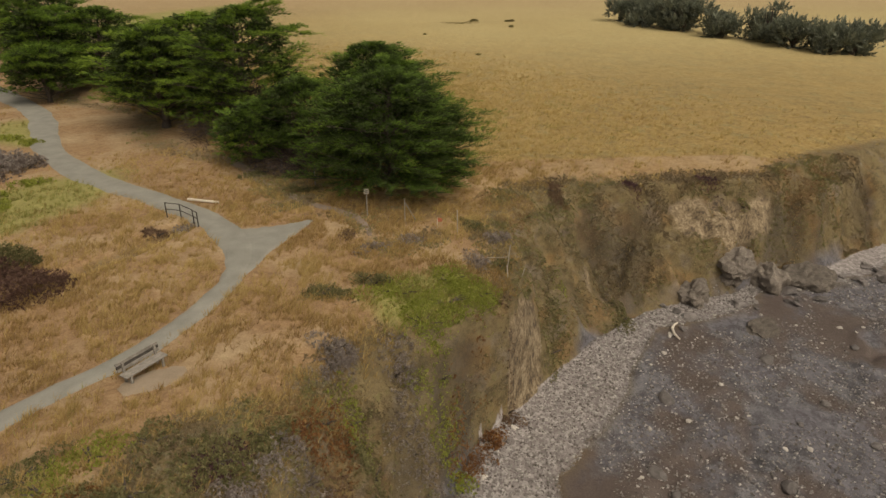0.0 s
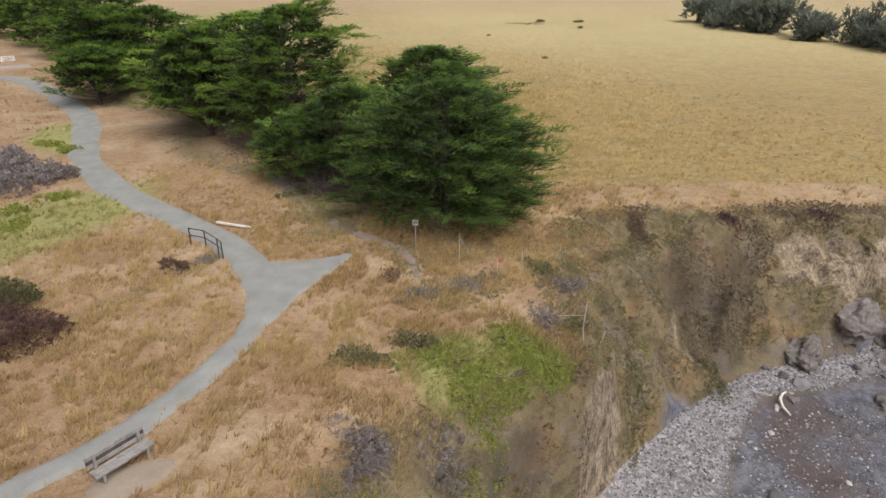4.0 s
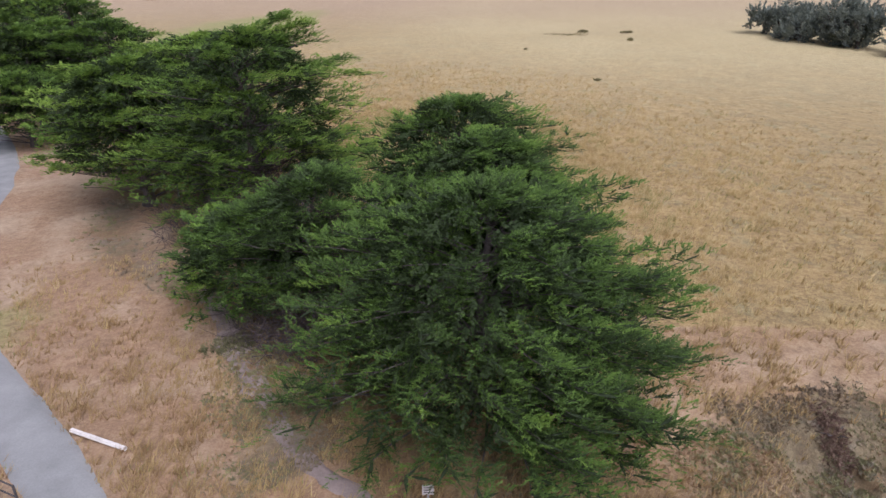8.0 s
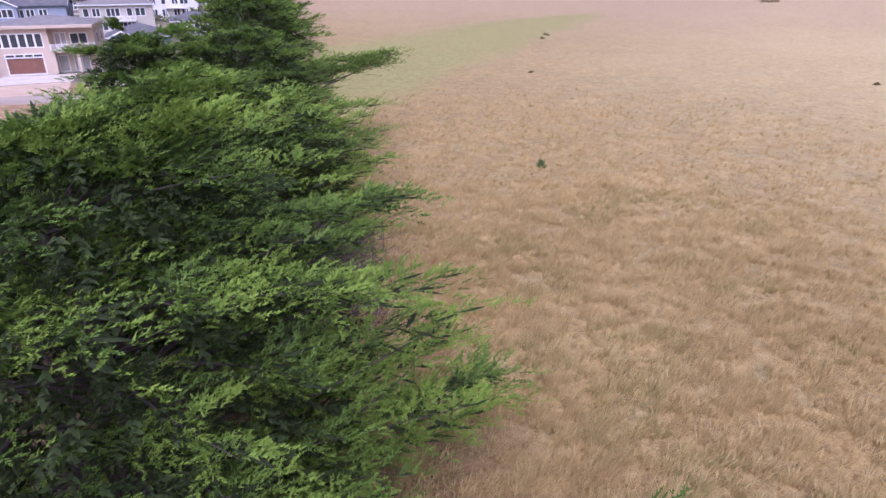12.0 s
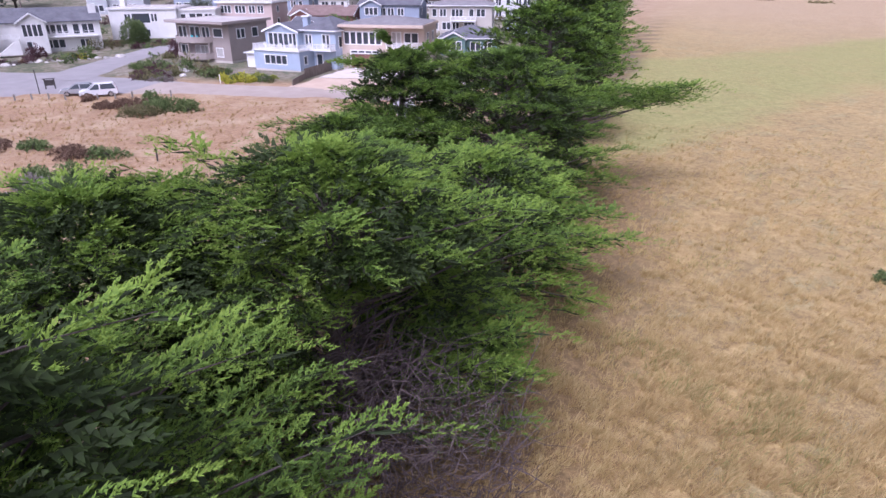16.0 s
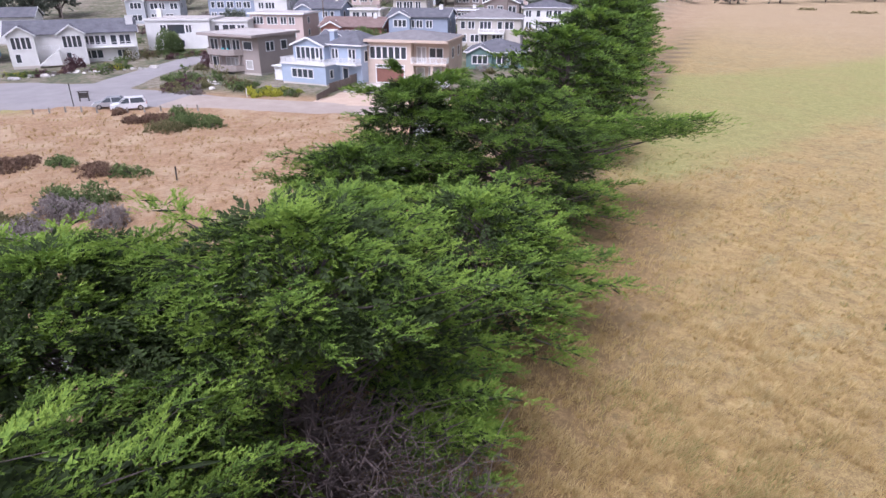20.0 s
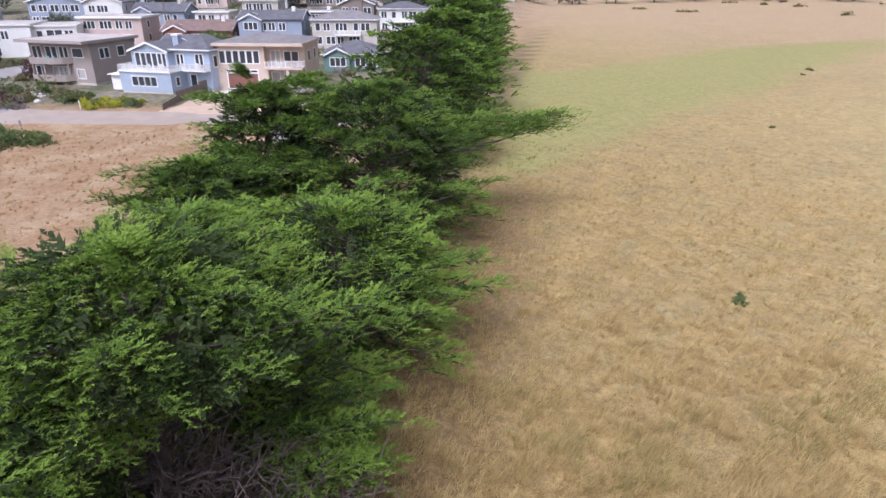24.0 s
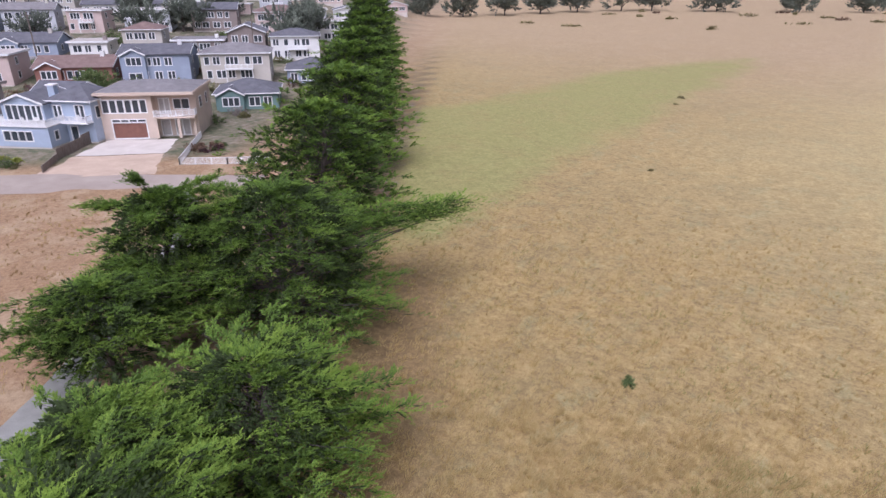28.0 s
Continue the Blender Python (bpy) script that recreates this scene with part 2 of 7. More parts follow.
def blade_material():
    m, n, l, b = material("dry_blades", 0.9)
    c = ramp(n, l, attr(n, "tint"), [(0.0, (0.22, 0.13, 0.058)), (0.3, (0.36, 0.245, 0.11)), (0.65, (0.48, 0.36, 0.155)), (0.92, (0.62, 0.50, 0.26)), (1.0, (0.25, 0.255, 0.085))])
    l.new(c, b.inputs["Base Color"])
    b.inputs["Specular IOR Level"].default_value = 0.1
    return m


GROUND = ground_material()
BLADES = blade_material()
CYPRESS = foliage_material("cypress_foliage", (0.044, 0.060, 0.027), (0.133, 0.226, 0.044), (0.285, 0.41, 0.064))
TWIGS = surface("purple_brown_dead_twigs", (0.055, 0.04, 0.037), (0.14, 0.105, 0.097), 5.0, 0.95, 0.0)
BARK = surface("grey_bark", (0.05, 0.038, 0.032), (0.135, 0.11, 0.098), 3.0, 0.95, 0.6, 0.02, stretch=(3, 3, 0.6))
GRAVEL = surface("packed_gravel", (0.205, 0.205, 0.188), (0.325, 0.32, 0.292), 0.7, 0.95, 0.4, 0.008, fine=25)
# ---- helpers for things ----
def mesh_object(name, verts, faces, mat, smooth=False):
    me = bpy.data.meshes.new(name)
    me.from_pydata([tuple(v) for v in verts], [], [tuple(f) for f in faces])
    me.materials.append(mat)
    if smooth:
        me.polygons.foreach_set("use_smooth", [True] * len(me.polygons))
    me.update()
    return new(name, me)


def array_mesh(name, co, tris, mat, tint=None, smooth=False):
    """A mesh from numpy arrays of corners and triangles."""
    me = bpy.data.meshes.new(name)
    me.vertices.add(len(co))
    me.vertices.foreach_set("co", np.asarray(co, np.float32).ravel())
    me.loops.add(tris.size)
    me.loops.foreach_set("vertex_index", tris.astype(np.int32).ravel())
    me.polygons.add(len(tris))
    k = tris.shape[1]
    me.polygons.foreach_set("loop_start", np.arange(0, tris.size, k, dtype=np.int32))
    me.polygons.foreach_set("use_smooth", np.full(len(tris), smooth))
    if tint is not None:
        a = me.attributes.new("tint", "FLOAT", "POINT")
        a.data.foreach_set("value", np.asarray(tint, np.float32))
    me.materials.append(mat)
    me.update(calc_edges=True)
    return me


def empty(name, m=None, **tags):
    ob = new(name)
    if m is not None:
        ob.matrix_world = m
    return tagged(ob, **tags)


def under(ob, parent, label=""):
    ob.parent = parent
    if label:
        ob["label"] = label
    return ob


# ---- the lie of the land ----
EDGE = np.array([(-14, -6), (-8, 1), (-4.6, 9), (-2.8, 14.2), (-0.3, 17.0), (3.0, 18.2), (6.6, 20.8), (8.2, 24.5), (8.0, 29.3), (8.6, 33.5), (11.5, 38.3),
                 (15.8, 39.2), (19.7, 38.6), (25, 39.7), (31, 39.1), (35, 41), (42, 45.6), (60, 52), (130, 76), (500, 150)], float)
BASE = np.array([(-4, -6), (0, 4), (3.2, 15.0), (4.8, 18.5), (7.2, 20.4), (10.3, 23.7), (14.9, 27.9), (18.4, 30.2), (23, 32.1), (27.7, 33.2), (31.4, 35.4), (36, 35.8),
                 (44, 40), (62, 46), (132, 70), (500, 144)], float)
DITCH = np.array([(-13.3, 31.6), (-15.5, 28.2), (-18.5, 24.0), (-23, 19.0), (-30, 14)], float)
FOOTPATH = [(-27, -1, 1.2), (-20, 6, 1.2), (-17, 9.6, 1.25), (-14.5, 13, 1.35), (-11.6, 16.2, 1.35), (-9.5, 20.1, 1.3), (-8.55, 23.4, 1.3), (-8.5, 26.5, 1.7), (-9.6, 29.5, 2.2), (-12.2, 33.2, 2.1),
            (-16.7, 37.4, 2.1), (-21, 40.9, 2.3), (-26, 46.0, 2.4), (-30.6, 52.2, 2.5), (-34, 58.5, 2.6), (-38.5, 67.5, 2.8), (-45.5, 77, 2.9), (-54, 86.5, 3.0), (-63, 94, 3.0), (-74, 99, 3.2)]


def polyline_distance(x, y, line):
    """Distance to a polyline, and on which side (left of its way is positive)."""
    best, side = np.full(x.shape, 1e9), np.zeros(x.shape)
    for (ax, ay), (bx, by) in zip(line[:-1], line[1:]):
        dx, dy = bx - ax, by - ay
        s = np.clip(((x - ax) * dx + (y - ay) * dy) / (dx * dx + dy * dy), 0, 1)
        d = np.hypot(x - ax - s * dx, y - ay - s * dy)
        c = dx * (y - ay) - dy * (x - ax)
        near = d < best
        best, side = np.where(near, d, best), np.where(near, np.sign(c), side)
    return best, side


def polyline_along(x, y, line):
    """How far along a polyline the nearest place lies."""
    best, along, run = np.full(x.shape, 1e9), np.zeros(x.shape), 0.0
    for (ax, ay), (bx, by) in zip(line[:-1], line[1:]):
        dx, dy = bx - ax, by - ay
        ln = math.hypot(dx, dy)
        s = np.clip(((x - ax) * dx + (y - ay) * dy) / (ln * ln), 0, 1)
        d = np.hypot(x - ax - s * dx, y - ay - s * dy)
        along = np.where(d < best, run + s * ln, along)
        best = np.minimum(best, d)
        run += ln
    return along


def smooth(a, b, v):
    s = np.clip((v - a) / (b - a), 0, 1)
    return s * s * (3 - 2 * s)


def value_noise(x, y, scale, seed):
    """Smooth value noise between 0 and 1, on arrays."""
    u, v = x / scale + 1000, y / scale + 1000
    i, j = np.floor(u).astype(np.int64), np.floor(v).astype(np.int64)
    f, g = u - i, v - j
    f, g = f * f * (3 - 2 * f), g * g * (3 - 2 * g)

    def rnd(a, b):
        h = (a * 374761393 + b * 668265263 + seed * 982451653) & 0x7FFFFFFF
        h = ((h ^ (h >> 13)) * 1274126177) & 0x7FFFFFFF
        return (h ^ (h >> 16)) % 65536 / 65535.0
    return (rnd(i, j) * (1 - f) + rnd(i + 1, j) * f) * (1 - g) + (rnd(i, j + 1) * (1 - f) + rnd(i + 1, j + 1) * f) * g


def fractal(x, y, scale, seed, octaves=4):
    return sum(value_noise(x, y, scale / 2**k, seed + k) / 2**(k + 1) for k in range(octaves)) / (1 - 0.5**octaves)


def slope_rib(x, y, down, wob):
    """0 in the clefts that run down the cliff, towards 1 on the ribs between them."""
    return np.abs(fractal(polyline_along(x, y, (EDGE[:-1] + EDGE[1:])[:18] / 2) + 3.0 * down + 0.8 * wob, down * 2.2 + 40, 4.6, 17, 3) - 0.5) * 2


def land(x, y):
    """Height of the ground, and how far down the cliff a place is (0 top, 1 beach)."""
    x, y = np.asarray(x, float), np.asarray(y, float)
    wob = (fractal(x, y, 5, 3) - 0.5) * 2.2
    de, se = polyline_distance(x, y, EDGE)
    db, sb = polyline_distance(x, y, BASE)
    down = np.where(se > 0, 0.0, np.where(sb < 0, 1.0, (de + np.clip(wob, -0.6, 0.6) * np.minimum(de, db)) / np.maximum(de + db, 0.01)))
    down = np.clip(down, 0, 1)
    gully = fractal(x, y, 3.0, 11) - 0.5
    steep = np.maximum(blob(x, y, 5.5, 19.0, 5, 5), smooth(0.45, 0.65, fractal(x, y, 8, 41)) * 0.7)
    easy = 0.1 * smooth(0, 0.2, down) + 0.9 * np.clip((down - 0.04) / 0.92, 0, 1) ** 1.15
    prof = np.clip(easy * (1 - steep) + steep * (0.1 * smooth(0, 0.3, down) + 0.9 * smooth(0.3 + 0.2 * gully, 0.95, down)), 0, 1)
    rise = np.clip((-0.8 * (x + 38) - 0.6 * (y - 88) - 12) / 40, 0, 1)
    back = -0.772 * x + 0.636 * y
    hill = np.minimum(np.maximum(back - 158, 0) * 0.085, 22) * rise
    field = np.minimum(np.maximum(y - 80, 0) * 0.012, 4.0) * (1 - rise)
    z = -8.0 * prof - 0.9 * smooth(5, 0, np.where(se > 0, de, 0)) * (1 - prof) * 0.6 + hill + field
    z = z + (fractal(x, y, 9, 5) - 0.5) * 0.5 * (1 - prof) + gully * 1.3 * np.clip(down * (1 - down) * 4, 0, 1) - 0.45 * smooth(1.3, 0.2, polyline_distance(x, y, DITCH)[0])
    z = z + (0.42 - np.abs(fractal(x, y, 2.6, 15, 3) - 0.5) * 4) * 0.7 * np.clip(down * (1 - down) * 4, 0, 1) * smooth(0.12, 0.3, down)
    mid_slope = np.clip(down * (1 - down) * 4, 0, 1)
    rib = slope_rib(x, y, down, wob)
    z = z + (0.5 - 2.4 * np.clip(0.42 - rib, 0, 0.42)) * 1.5 * mid_slope * smooth(0.05, 0.3, down)
    ledge = np.abs(fractal(x + 0.5 * y, (y - 0.5 * x) * 2.2, 4.0, 25, 4) - 0.5)
    z = z + np.where(down >= 1, (0.16 - ledge) * 2.0 * smooth(5, 9, db) * smooth(0.42, 0.6, fractal(x, y, 9, 29)), 0)
    z = z + np.where(down >= 1, -0.06 * np.clip(db, 0, 20) + (fractal(x, y, 3.5, 21) - 0.5) * 0.7 * smooth(6, 10, db), 0)
    return z, down, de * se, db * -sb


def ground_z(x, y):
    return float(land(np.array([x]), np.array([y]))[0][0])


def blob(x, y, cx, cy, rx, ry, turn=0.0):
    """1 inside an ellipse, fading to 0 outside it."""
    c, s = math.cos(radians(turn)), math.sin(radians(turn))
    u, v = (x - cx) * c + (y - cy) * s, -(x - cx) * s + (y - cy) * c
    return 1 - smooth(0.7, 1.3, np.hypot(u / rx, v / ry))


def green_field(x, y):
    """The strip of green grass that runs along the trees and out into the field."""
    wob = (fractal(x, y, 9, 71) - 0.5) * 6
    left = np.interp(y, (98, 112, 126, 145, 163, 221, 262), (-42, -52, -66, -83, -78, -72, -54)) + wob
    right = np.interp(y, (98, 114, 129, 145, 182, 243, 262), (-39, -40.5, -41.8, -43.3, -44.7, -48, -53)) + wob
    return smooth(-4, 5, x - left) * smooth(-6, 7, right - x) * smooth(97, 106, y) * smooth(270, 258, y) * 0.92


def zones(x, y):
    """What grows where."""
    z, down, de, db = land(x, y)
    row = -0.8 * (x + 38) - 0.6 * (y - 88)     # across the row of trees, towards the houses
    along = -0.6 * (x + 38) + 0.8 * (y - 88)
    green = np.maximum.reduce([blob(x, y, 2.8, 20.2, 3.8, 3.4, -20), blob(x, y, -26, 37, 4.5, 9, -25), blob(x, y, -37, 60, 3, 7, 30),
                               green_field(x, y), blob(x, y, -112, 46, 10, 5, 60)])
    rust = np.clip(smooth(-2, 6, row) + smooth(26, 6, de) * (y < 45) * 0.75 + smooth(170, 260, y) * 0.5 * (1 - green), 0, 1) * 0.85
    scrub = np.clip(np.maximum.reduce([smooth(0.05, 0.2, down) * smooth(0.98, 0.85, down), smooth(3.2, 0.3, de) * 0.75, blob(x, y, 12, 34, 5, 5) * 0.62, np.exp(-((row - 5.5 + 2 * np.sin(along * 0.21)) / 2.6) ** 2) * (along < 0) * (along > -62) * 0.62, blob(x, y, -1.2, 31.5, 1.2, 3.4, 10) * 0.35, blob(x, y, -5, 9, 5, 4, 30) * 0.9,
                                       blob(x, y, -1, 34.5, 5, 1.6, 20) * 0.3, smooth(1.4, 0.3, polyline_distance(x, y, DITCH)[0]) * 0.6, blob(x, y, 1, 28, 3.5, 2.5, 20) * 0.3, np.exp(-((row + 1) / 4.0) ** 2) * (along > -58) * 0.8]), 0, 1)
    bare = fractal(x, y, 3.5, 31)
    cliff = np.maximum(blob(x, y, 6.6, 19.8, 4.2, 5.2, 40) * smooth(0.3, 0.45, down) * 1.5, blob(x, y, 28.2, 37.8, 5.4, 2.4, 12) * smooth(0.08, 0.2, down) * smooth(0.7, 0.4, down) * 0.75) * (0.2 + 1.4 * bare)
    cliff = np.maximum(cliff, smooth(0.25, 0.4, down) * smooth(0.66, 0.76, bare)) * smooth(1.0, 0.93, down)
    rib = slope_rib(x, y, down, (fractal(x, y, 5, 3) - 0.5) * 2.2)
    cliff = np.maximum(cliff, smooth(0.45, 0.7, rib + 0.5 * (bare - 0.5)) * smooth(0.3, 0.5, down) * smooth(0.99, 0.9, down) * (0.2 + 1.2 * smooth(0.5, 0.6, fractal(x, y, 7, 37))))
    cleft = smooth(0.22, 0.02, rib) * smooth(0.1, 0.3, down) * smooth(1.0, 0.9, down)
    cliff = np.where(green > 0.5, 0, cliff)
    reach = 4.6 - 2.6 * smooth(13, 20, x)
    beach = smooth(0.95, 1.0, down) * smooth(1.0, -1.0, db - reach + (fractal(x, y, 6, 9) - 0.5) * 3)
    shelf = np.maximum(smooth(0.97, 1.0, down) * (1 - beach), smooth(0.72, 0.9, down) * smooth(1.0, 0.98, down) * smooth(0.45, 0.6, fractal(x, y, 5, 33)))
    town = smooth(131, 136, -0.772 * x + 0.636 * y) * smooth(14, 24, row)
    # litter strip along the row; the first blob paints shade under the front cypress
    litter = np.maximum(np.exp(-((row + 7.5) / 4.5) ** 2) * smooth(-50, -40, along) * smooth(20, 4, along), np.maximum(blob(x, y, 1.8, 34.2, 5.5, 3.2, 8), blob(x, y, -6.0, 40.5, 3.0, 6.5, 38)) * 0.95)
    # painted haze that grows with distance; the pale mask below adds to it
    far_haze = smooth(140, 300, y) * (1 - smooth(20, 30, row))
    pale = smooth(60, 190, y + 0.25 * x) * (1 - smooth(-6, 4, row)) * (0.55 + 0.45 * fractal(x, y, 22, 77)) * (1 - 0.55 * far_haze) * (down < 0.05) * (0.3 + 0.7 * smooth(-45, 10, x))
    return dict(cleft=cleft, pale=pale, far_haze=far_haze, town=town, litter=litter, green=green * (down < 0.5), rust=rust, scrub=scrub, cliff=cliff, beach=beach, shelf=shelf)


def spaced(dense0, dense1, step, far0, far1, grow=1.09):
    line = list(np.arange(dense0, dense1, step))
    s, v = step, dense0
    low = []
    while v > far0:
        s *= grow
        v -= s
        low.append(v)
    s, v = step, line[-1]
    high = []
    while v < far1:
        s *= grow
        v += s
        high.append(v)
    return np.array(low[::-1] + line + high)


gx, gy = spaced(-48, 46, 0.27, -2500, 2500), spaced(4, 100, 0.27, -700, 3500)
GX, GY = np.meshgrid(gx, gy)
gxf, gyf = GX.ravel(), GY.ravel()
gz = land(gxf, gyf)[0]
nx, ny = len(gx), len(gy)
idx = np.arange(nx * ny).reshape(ny, nx)
quads = np.stack([idx[:-1, :-1], idx[:-1, 1:], idx[1:, 1:], idx[1:, :-1]], -1).reshape(-1, 4)
gme = array_mesh("ground", np.stack([gxf, gyf, gz], -1), quads, GROUND, smooth=True)
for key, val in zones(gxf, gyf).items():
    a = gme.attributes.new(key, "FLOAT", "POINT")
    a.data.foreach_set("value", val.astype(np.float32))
ground = tagged(new("ground", gme), "dry golden grassland on a coastal bluff above a cobble beach", "ground", kind="structure")


def catmull(points, steps):
    pts = np.array([points[0], *points, points[-1]], float)
    out = []
    for a, b, c, d in zip(pts[:-3], pts[1:-2], pts[2:-1], pts[3:]):
        for k in range(steps):
            t = k / steps
            out.append(0.5 * (2 * b + (c - a) * t + (2 * a - 5 * b + 4 * c - d) * t * t + (3 * b - a - 3 * c + d) * t**3))
    out.append(pts[-1])
    return np.array(out)


def ribbon(name, points, mat, lift=0.04, steps=8, across=6, ragged=0.12, **tags):
    """A path or road that lies on the ground, with ragged edges."""
    line = catmull(points, steps)
    way = np.gradient(line[:, :2], axis=0)
    way /= np.linalg.norm(way, axis=1, keepdims=True)
    side = np.stack([-way[:, 1], way[:, 0]], -1)
    rng = np.random.default_rng(len(points))
    rows = []
    for k in range(across + 1):
        f = k / across * 2 - 1
        w = line[:, 2] / 2 * f
        if abs(f) == 1:
            w = w + f * np.convolve(rng.uniform(-ragged, ragged, len(line) + 2) * 1.5, np.ones(3) / 3, mode="valid")
        p = line[:, :2] + side * w[:, None]
        z = land(p[:, 0], p[:, 1])[0] + (lift if abs(f) < 1 else -0.03)
        if len(line) > 20:
            z = np.convolve(np.pad(z, 4, mode="edge"), np.ones(9) / 9, mode="valid") + 0.02
        rows.append(np.column_stack([p, z]))
    co = np.stack(rows, 1).reshape(-1, 3)
    k = np.arange((len(line)) * (across + 1)).reshape(len(line), across + 1)
    q = np.stack([k[:-1, 1:], k[:-1, :-1], k[1:, :-1], k[1:, 1:]], -1).reshape(-1, 4)
    return tagged(new(name, array_mesh(name, co, q, mat, smooth=True)), kind="structure", **tags)


ribbon("footpath", FOOTPATH, GRAVEL, 0.10, label="pale gravel footpath winding along the bluff", category="path")
sxs = np.linspace(-10.0, -4.75, 30)
slo = np.interp(sxs, (-10.0, -9.0, -8.2, -7.5, -7.0, -6.4, -5.7, -4.75), (29.0, 25.0, 23.4, 24.6, 26.6, 28.1, 29.7, 31.9)) + 0.09 * np.sin(sxs * 9.0)
shi = np.interp(sxs, (-10.0, -8.7, -7.0, -5.0, -4.75), (31.2, 31.15, 31.4, 32.1, 32.15)) + 0.07 * np.sin(sxs * 7.0)
rows_ = []
for k in range(13):
    yy = slo + (shi - slo) * k / 12
    rows_.append(np.column_stack([sxs, yy, land(sxs, yy)[0] + (0.075 if 0 < k < 12 else -0.02)]))
kk = np.arange(13 * 30).reshape(13, 30)
tagged(new("footpath_spur", array_mesh("footpath_spur", np.concatenate(rows_), np.stack([kk[:-1, :-1], kk[:-1, 1:], kk[1:, 1:], kk[1:, :-1]], -1).reshape(-1, 4), GRAVEL, smooth=True)),
       "wedge of grey gravel beside the footpath that ends in grass", "path", kind="structure")
SOIL = surface("grey_trodden_soil", (0.17, 0.13, 0.105), (0.32, 0.255, 0.215), 0.9, 0.95, 0.5, 0.02, fine=14)
ribbon("dirt_trail", [(-14.0, 48.5, 0.5), (-12.1, 45.6, 1.0), (-9.6, 41.6, 1.2), (-7.4, 38.2, 0.9), (-5.4, 35.6, 0.9), (-3.2, 34.0, 0.8), (-1.8, 32.4, 0.6), (-1.1, 30.6, 0.45), (-0.8, 29.2, 0.25)], SOIL, 0.025, 8, 6, 0.22,
       label="narrow trail of bare grey soil beside the trees", category="path")


# ---- cypress trees ----
def frond_template(twigs, seed, wide=0.03, length=0.3):
    """A feathery spray one metre long: short pointed twigs to both sides of a rising axis and some that stand up from it."""
    rng = np.random.default_rng(seed)
    co, tri, tint = [], [], []
    for i in range(twigs):
        s = (i + 0.5) / twigs
        base = np.array([s * 0.82, rng.normal(0, 0.02), 0.16 * s - 0.10 * s * s])
        ln = length * (1.2 - 0.55 * s) * rng.uniform(0.7, 1.25)
        open_ = (0.95 - 0.45 * s) * rng.uniform(0.75, 1.15)
        way = i % 3
        if i == twigs - 1:
            d = np.array([1.0, 0.0, 0.12])
        elif way == 2:
            d = np.array([math.cos(open_), rng.normal(0, 0.3), 0.9 * math.sin(open_)])
        else:
            d = np.array([math.cos(open_), (1 if way else -1) * math.sin(open_), rng.uniform(-0.05, 0.32)])
        d /= np.linalg.norm(d)
        n = np.cross(d, rng.normal(0, 0.45, 3) + np.array([0, 0, 1.0]))
        n = n / np.linalg.norm(n) * wide * rng.uniform(0.8, 1.25)
        k = len(co)
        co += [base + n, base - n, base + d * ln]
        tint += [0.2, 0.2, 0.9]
        tri += [(k, k + 1, k + 2)]
    return np.array(co), np.array(tri), np.array(tint)


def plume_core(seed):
    """A dark body added inside a plume one metre long for its inner shade: flat, knobbly and tapered, under its sprays.
    """
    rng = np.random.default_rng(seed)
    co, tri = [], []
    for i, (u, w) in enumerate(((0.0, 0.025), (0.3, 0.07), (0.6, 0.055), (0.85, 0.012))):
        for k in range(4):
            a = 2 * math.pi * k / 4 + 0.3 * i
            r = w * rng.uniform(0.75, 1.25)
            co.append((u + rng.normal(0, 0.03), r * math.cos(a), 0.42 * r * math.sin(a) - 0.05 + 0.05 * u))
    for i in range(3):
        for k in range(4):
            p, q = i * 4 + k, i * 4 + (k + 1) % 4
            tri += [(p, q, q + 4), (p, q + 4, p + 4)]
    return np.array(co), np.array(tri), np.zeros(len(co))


WIND = np.array([0.75, 0.65, 0.0])
FRONDS = [frond_template(9, s, 0.062, 0.25) for s in range(8)]
FRONDS_FINE = [frond_template(12, s + 40, 0.05, 0.23) for s in range(8)]
FRONDS_FAR = [frond_template(8, s + 20, 0.09, 0.34) for s in range(6)]
CORES = [plume_core(s) for s in range(6)]


def foliage(pos, way, up, size, tint, templates, rng):
    """Sprays at places, with ways, up vectors and sizes, as arrays for one mesh."""
    way = way / np.linalg.norm(way, axis=1, keepdims=True)
    side = np.cross(up, way)
    side /= np.maximum(np.linalg.norm(side, axis=1, keepdims=True), 1e-6)
    top = np.cross(way, side)
    kind = rng.integers(0, len(templates), len(pos))
    co_all, tri_all, tint_all, off = [], [], [], 0
    for k, (co, tri, ti) in enumerate(templates):
        m = kind == k
        c = pos[m][:, None] + size[m][:, None, None] * (co[None, :, 0:1] * way[m][:, None] + co[None, :, 1:2] * side[m][:, None] + co[None, :, 2:3] * top[m][:, None])
        cnt = int(m.sum())
        co_all.append(c.reshape(-1, 3))
        tri_all.append((tri[None] + (np.arange(cnt) * len(co))[:, None, None] + off).reshape(-1, 3))
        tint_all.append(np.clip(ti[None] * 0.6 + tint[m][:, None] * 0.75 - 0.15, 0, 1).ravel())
        off += cnt * len(co)
    return np.concatenate(co_all), np.concatenate(tri_all), np.concatenate(tint_all)


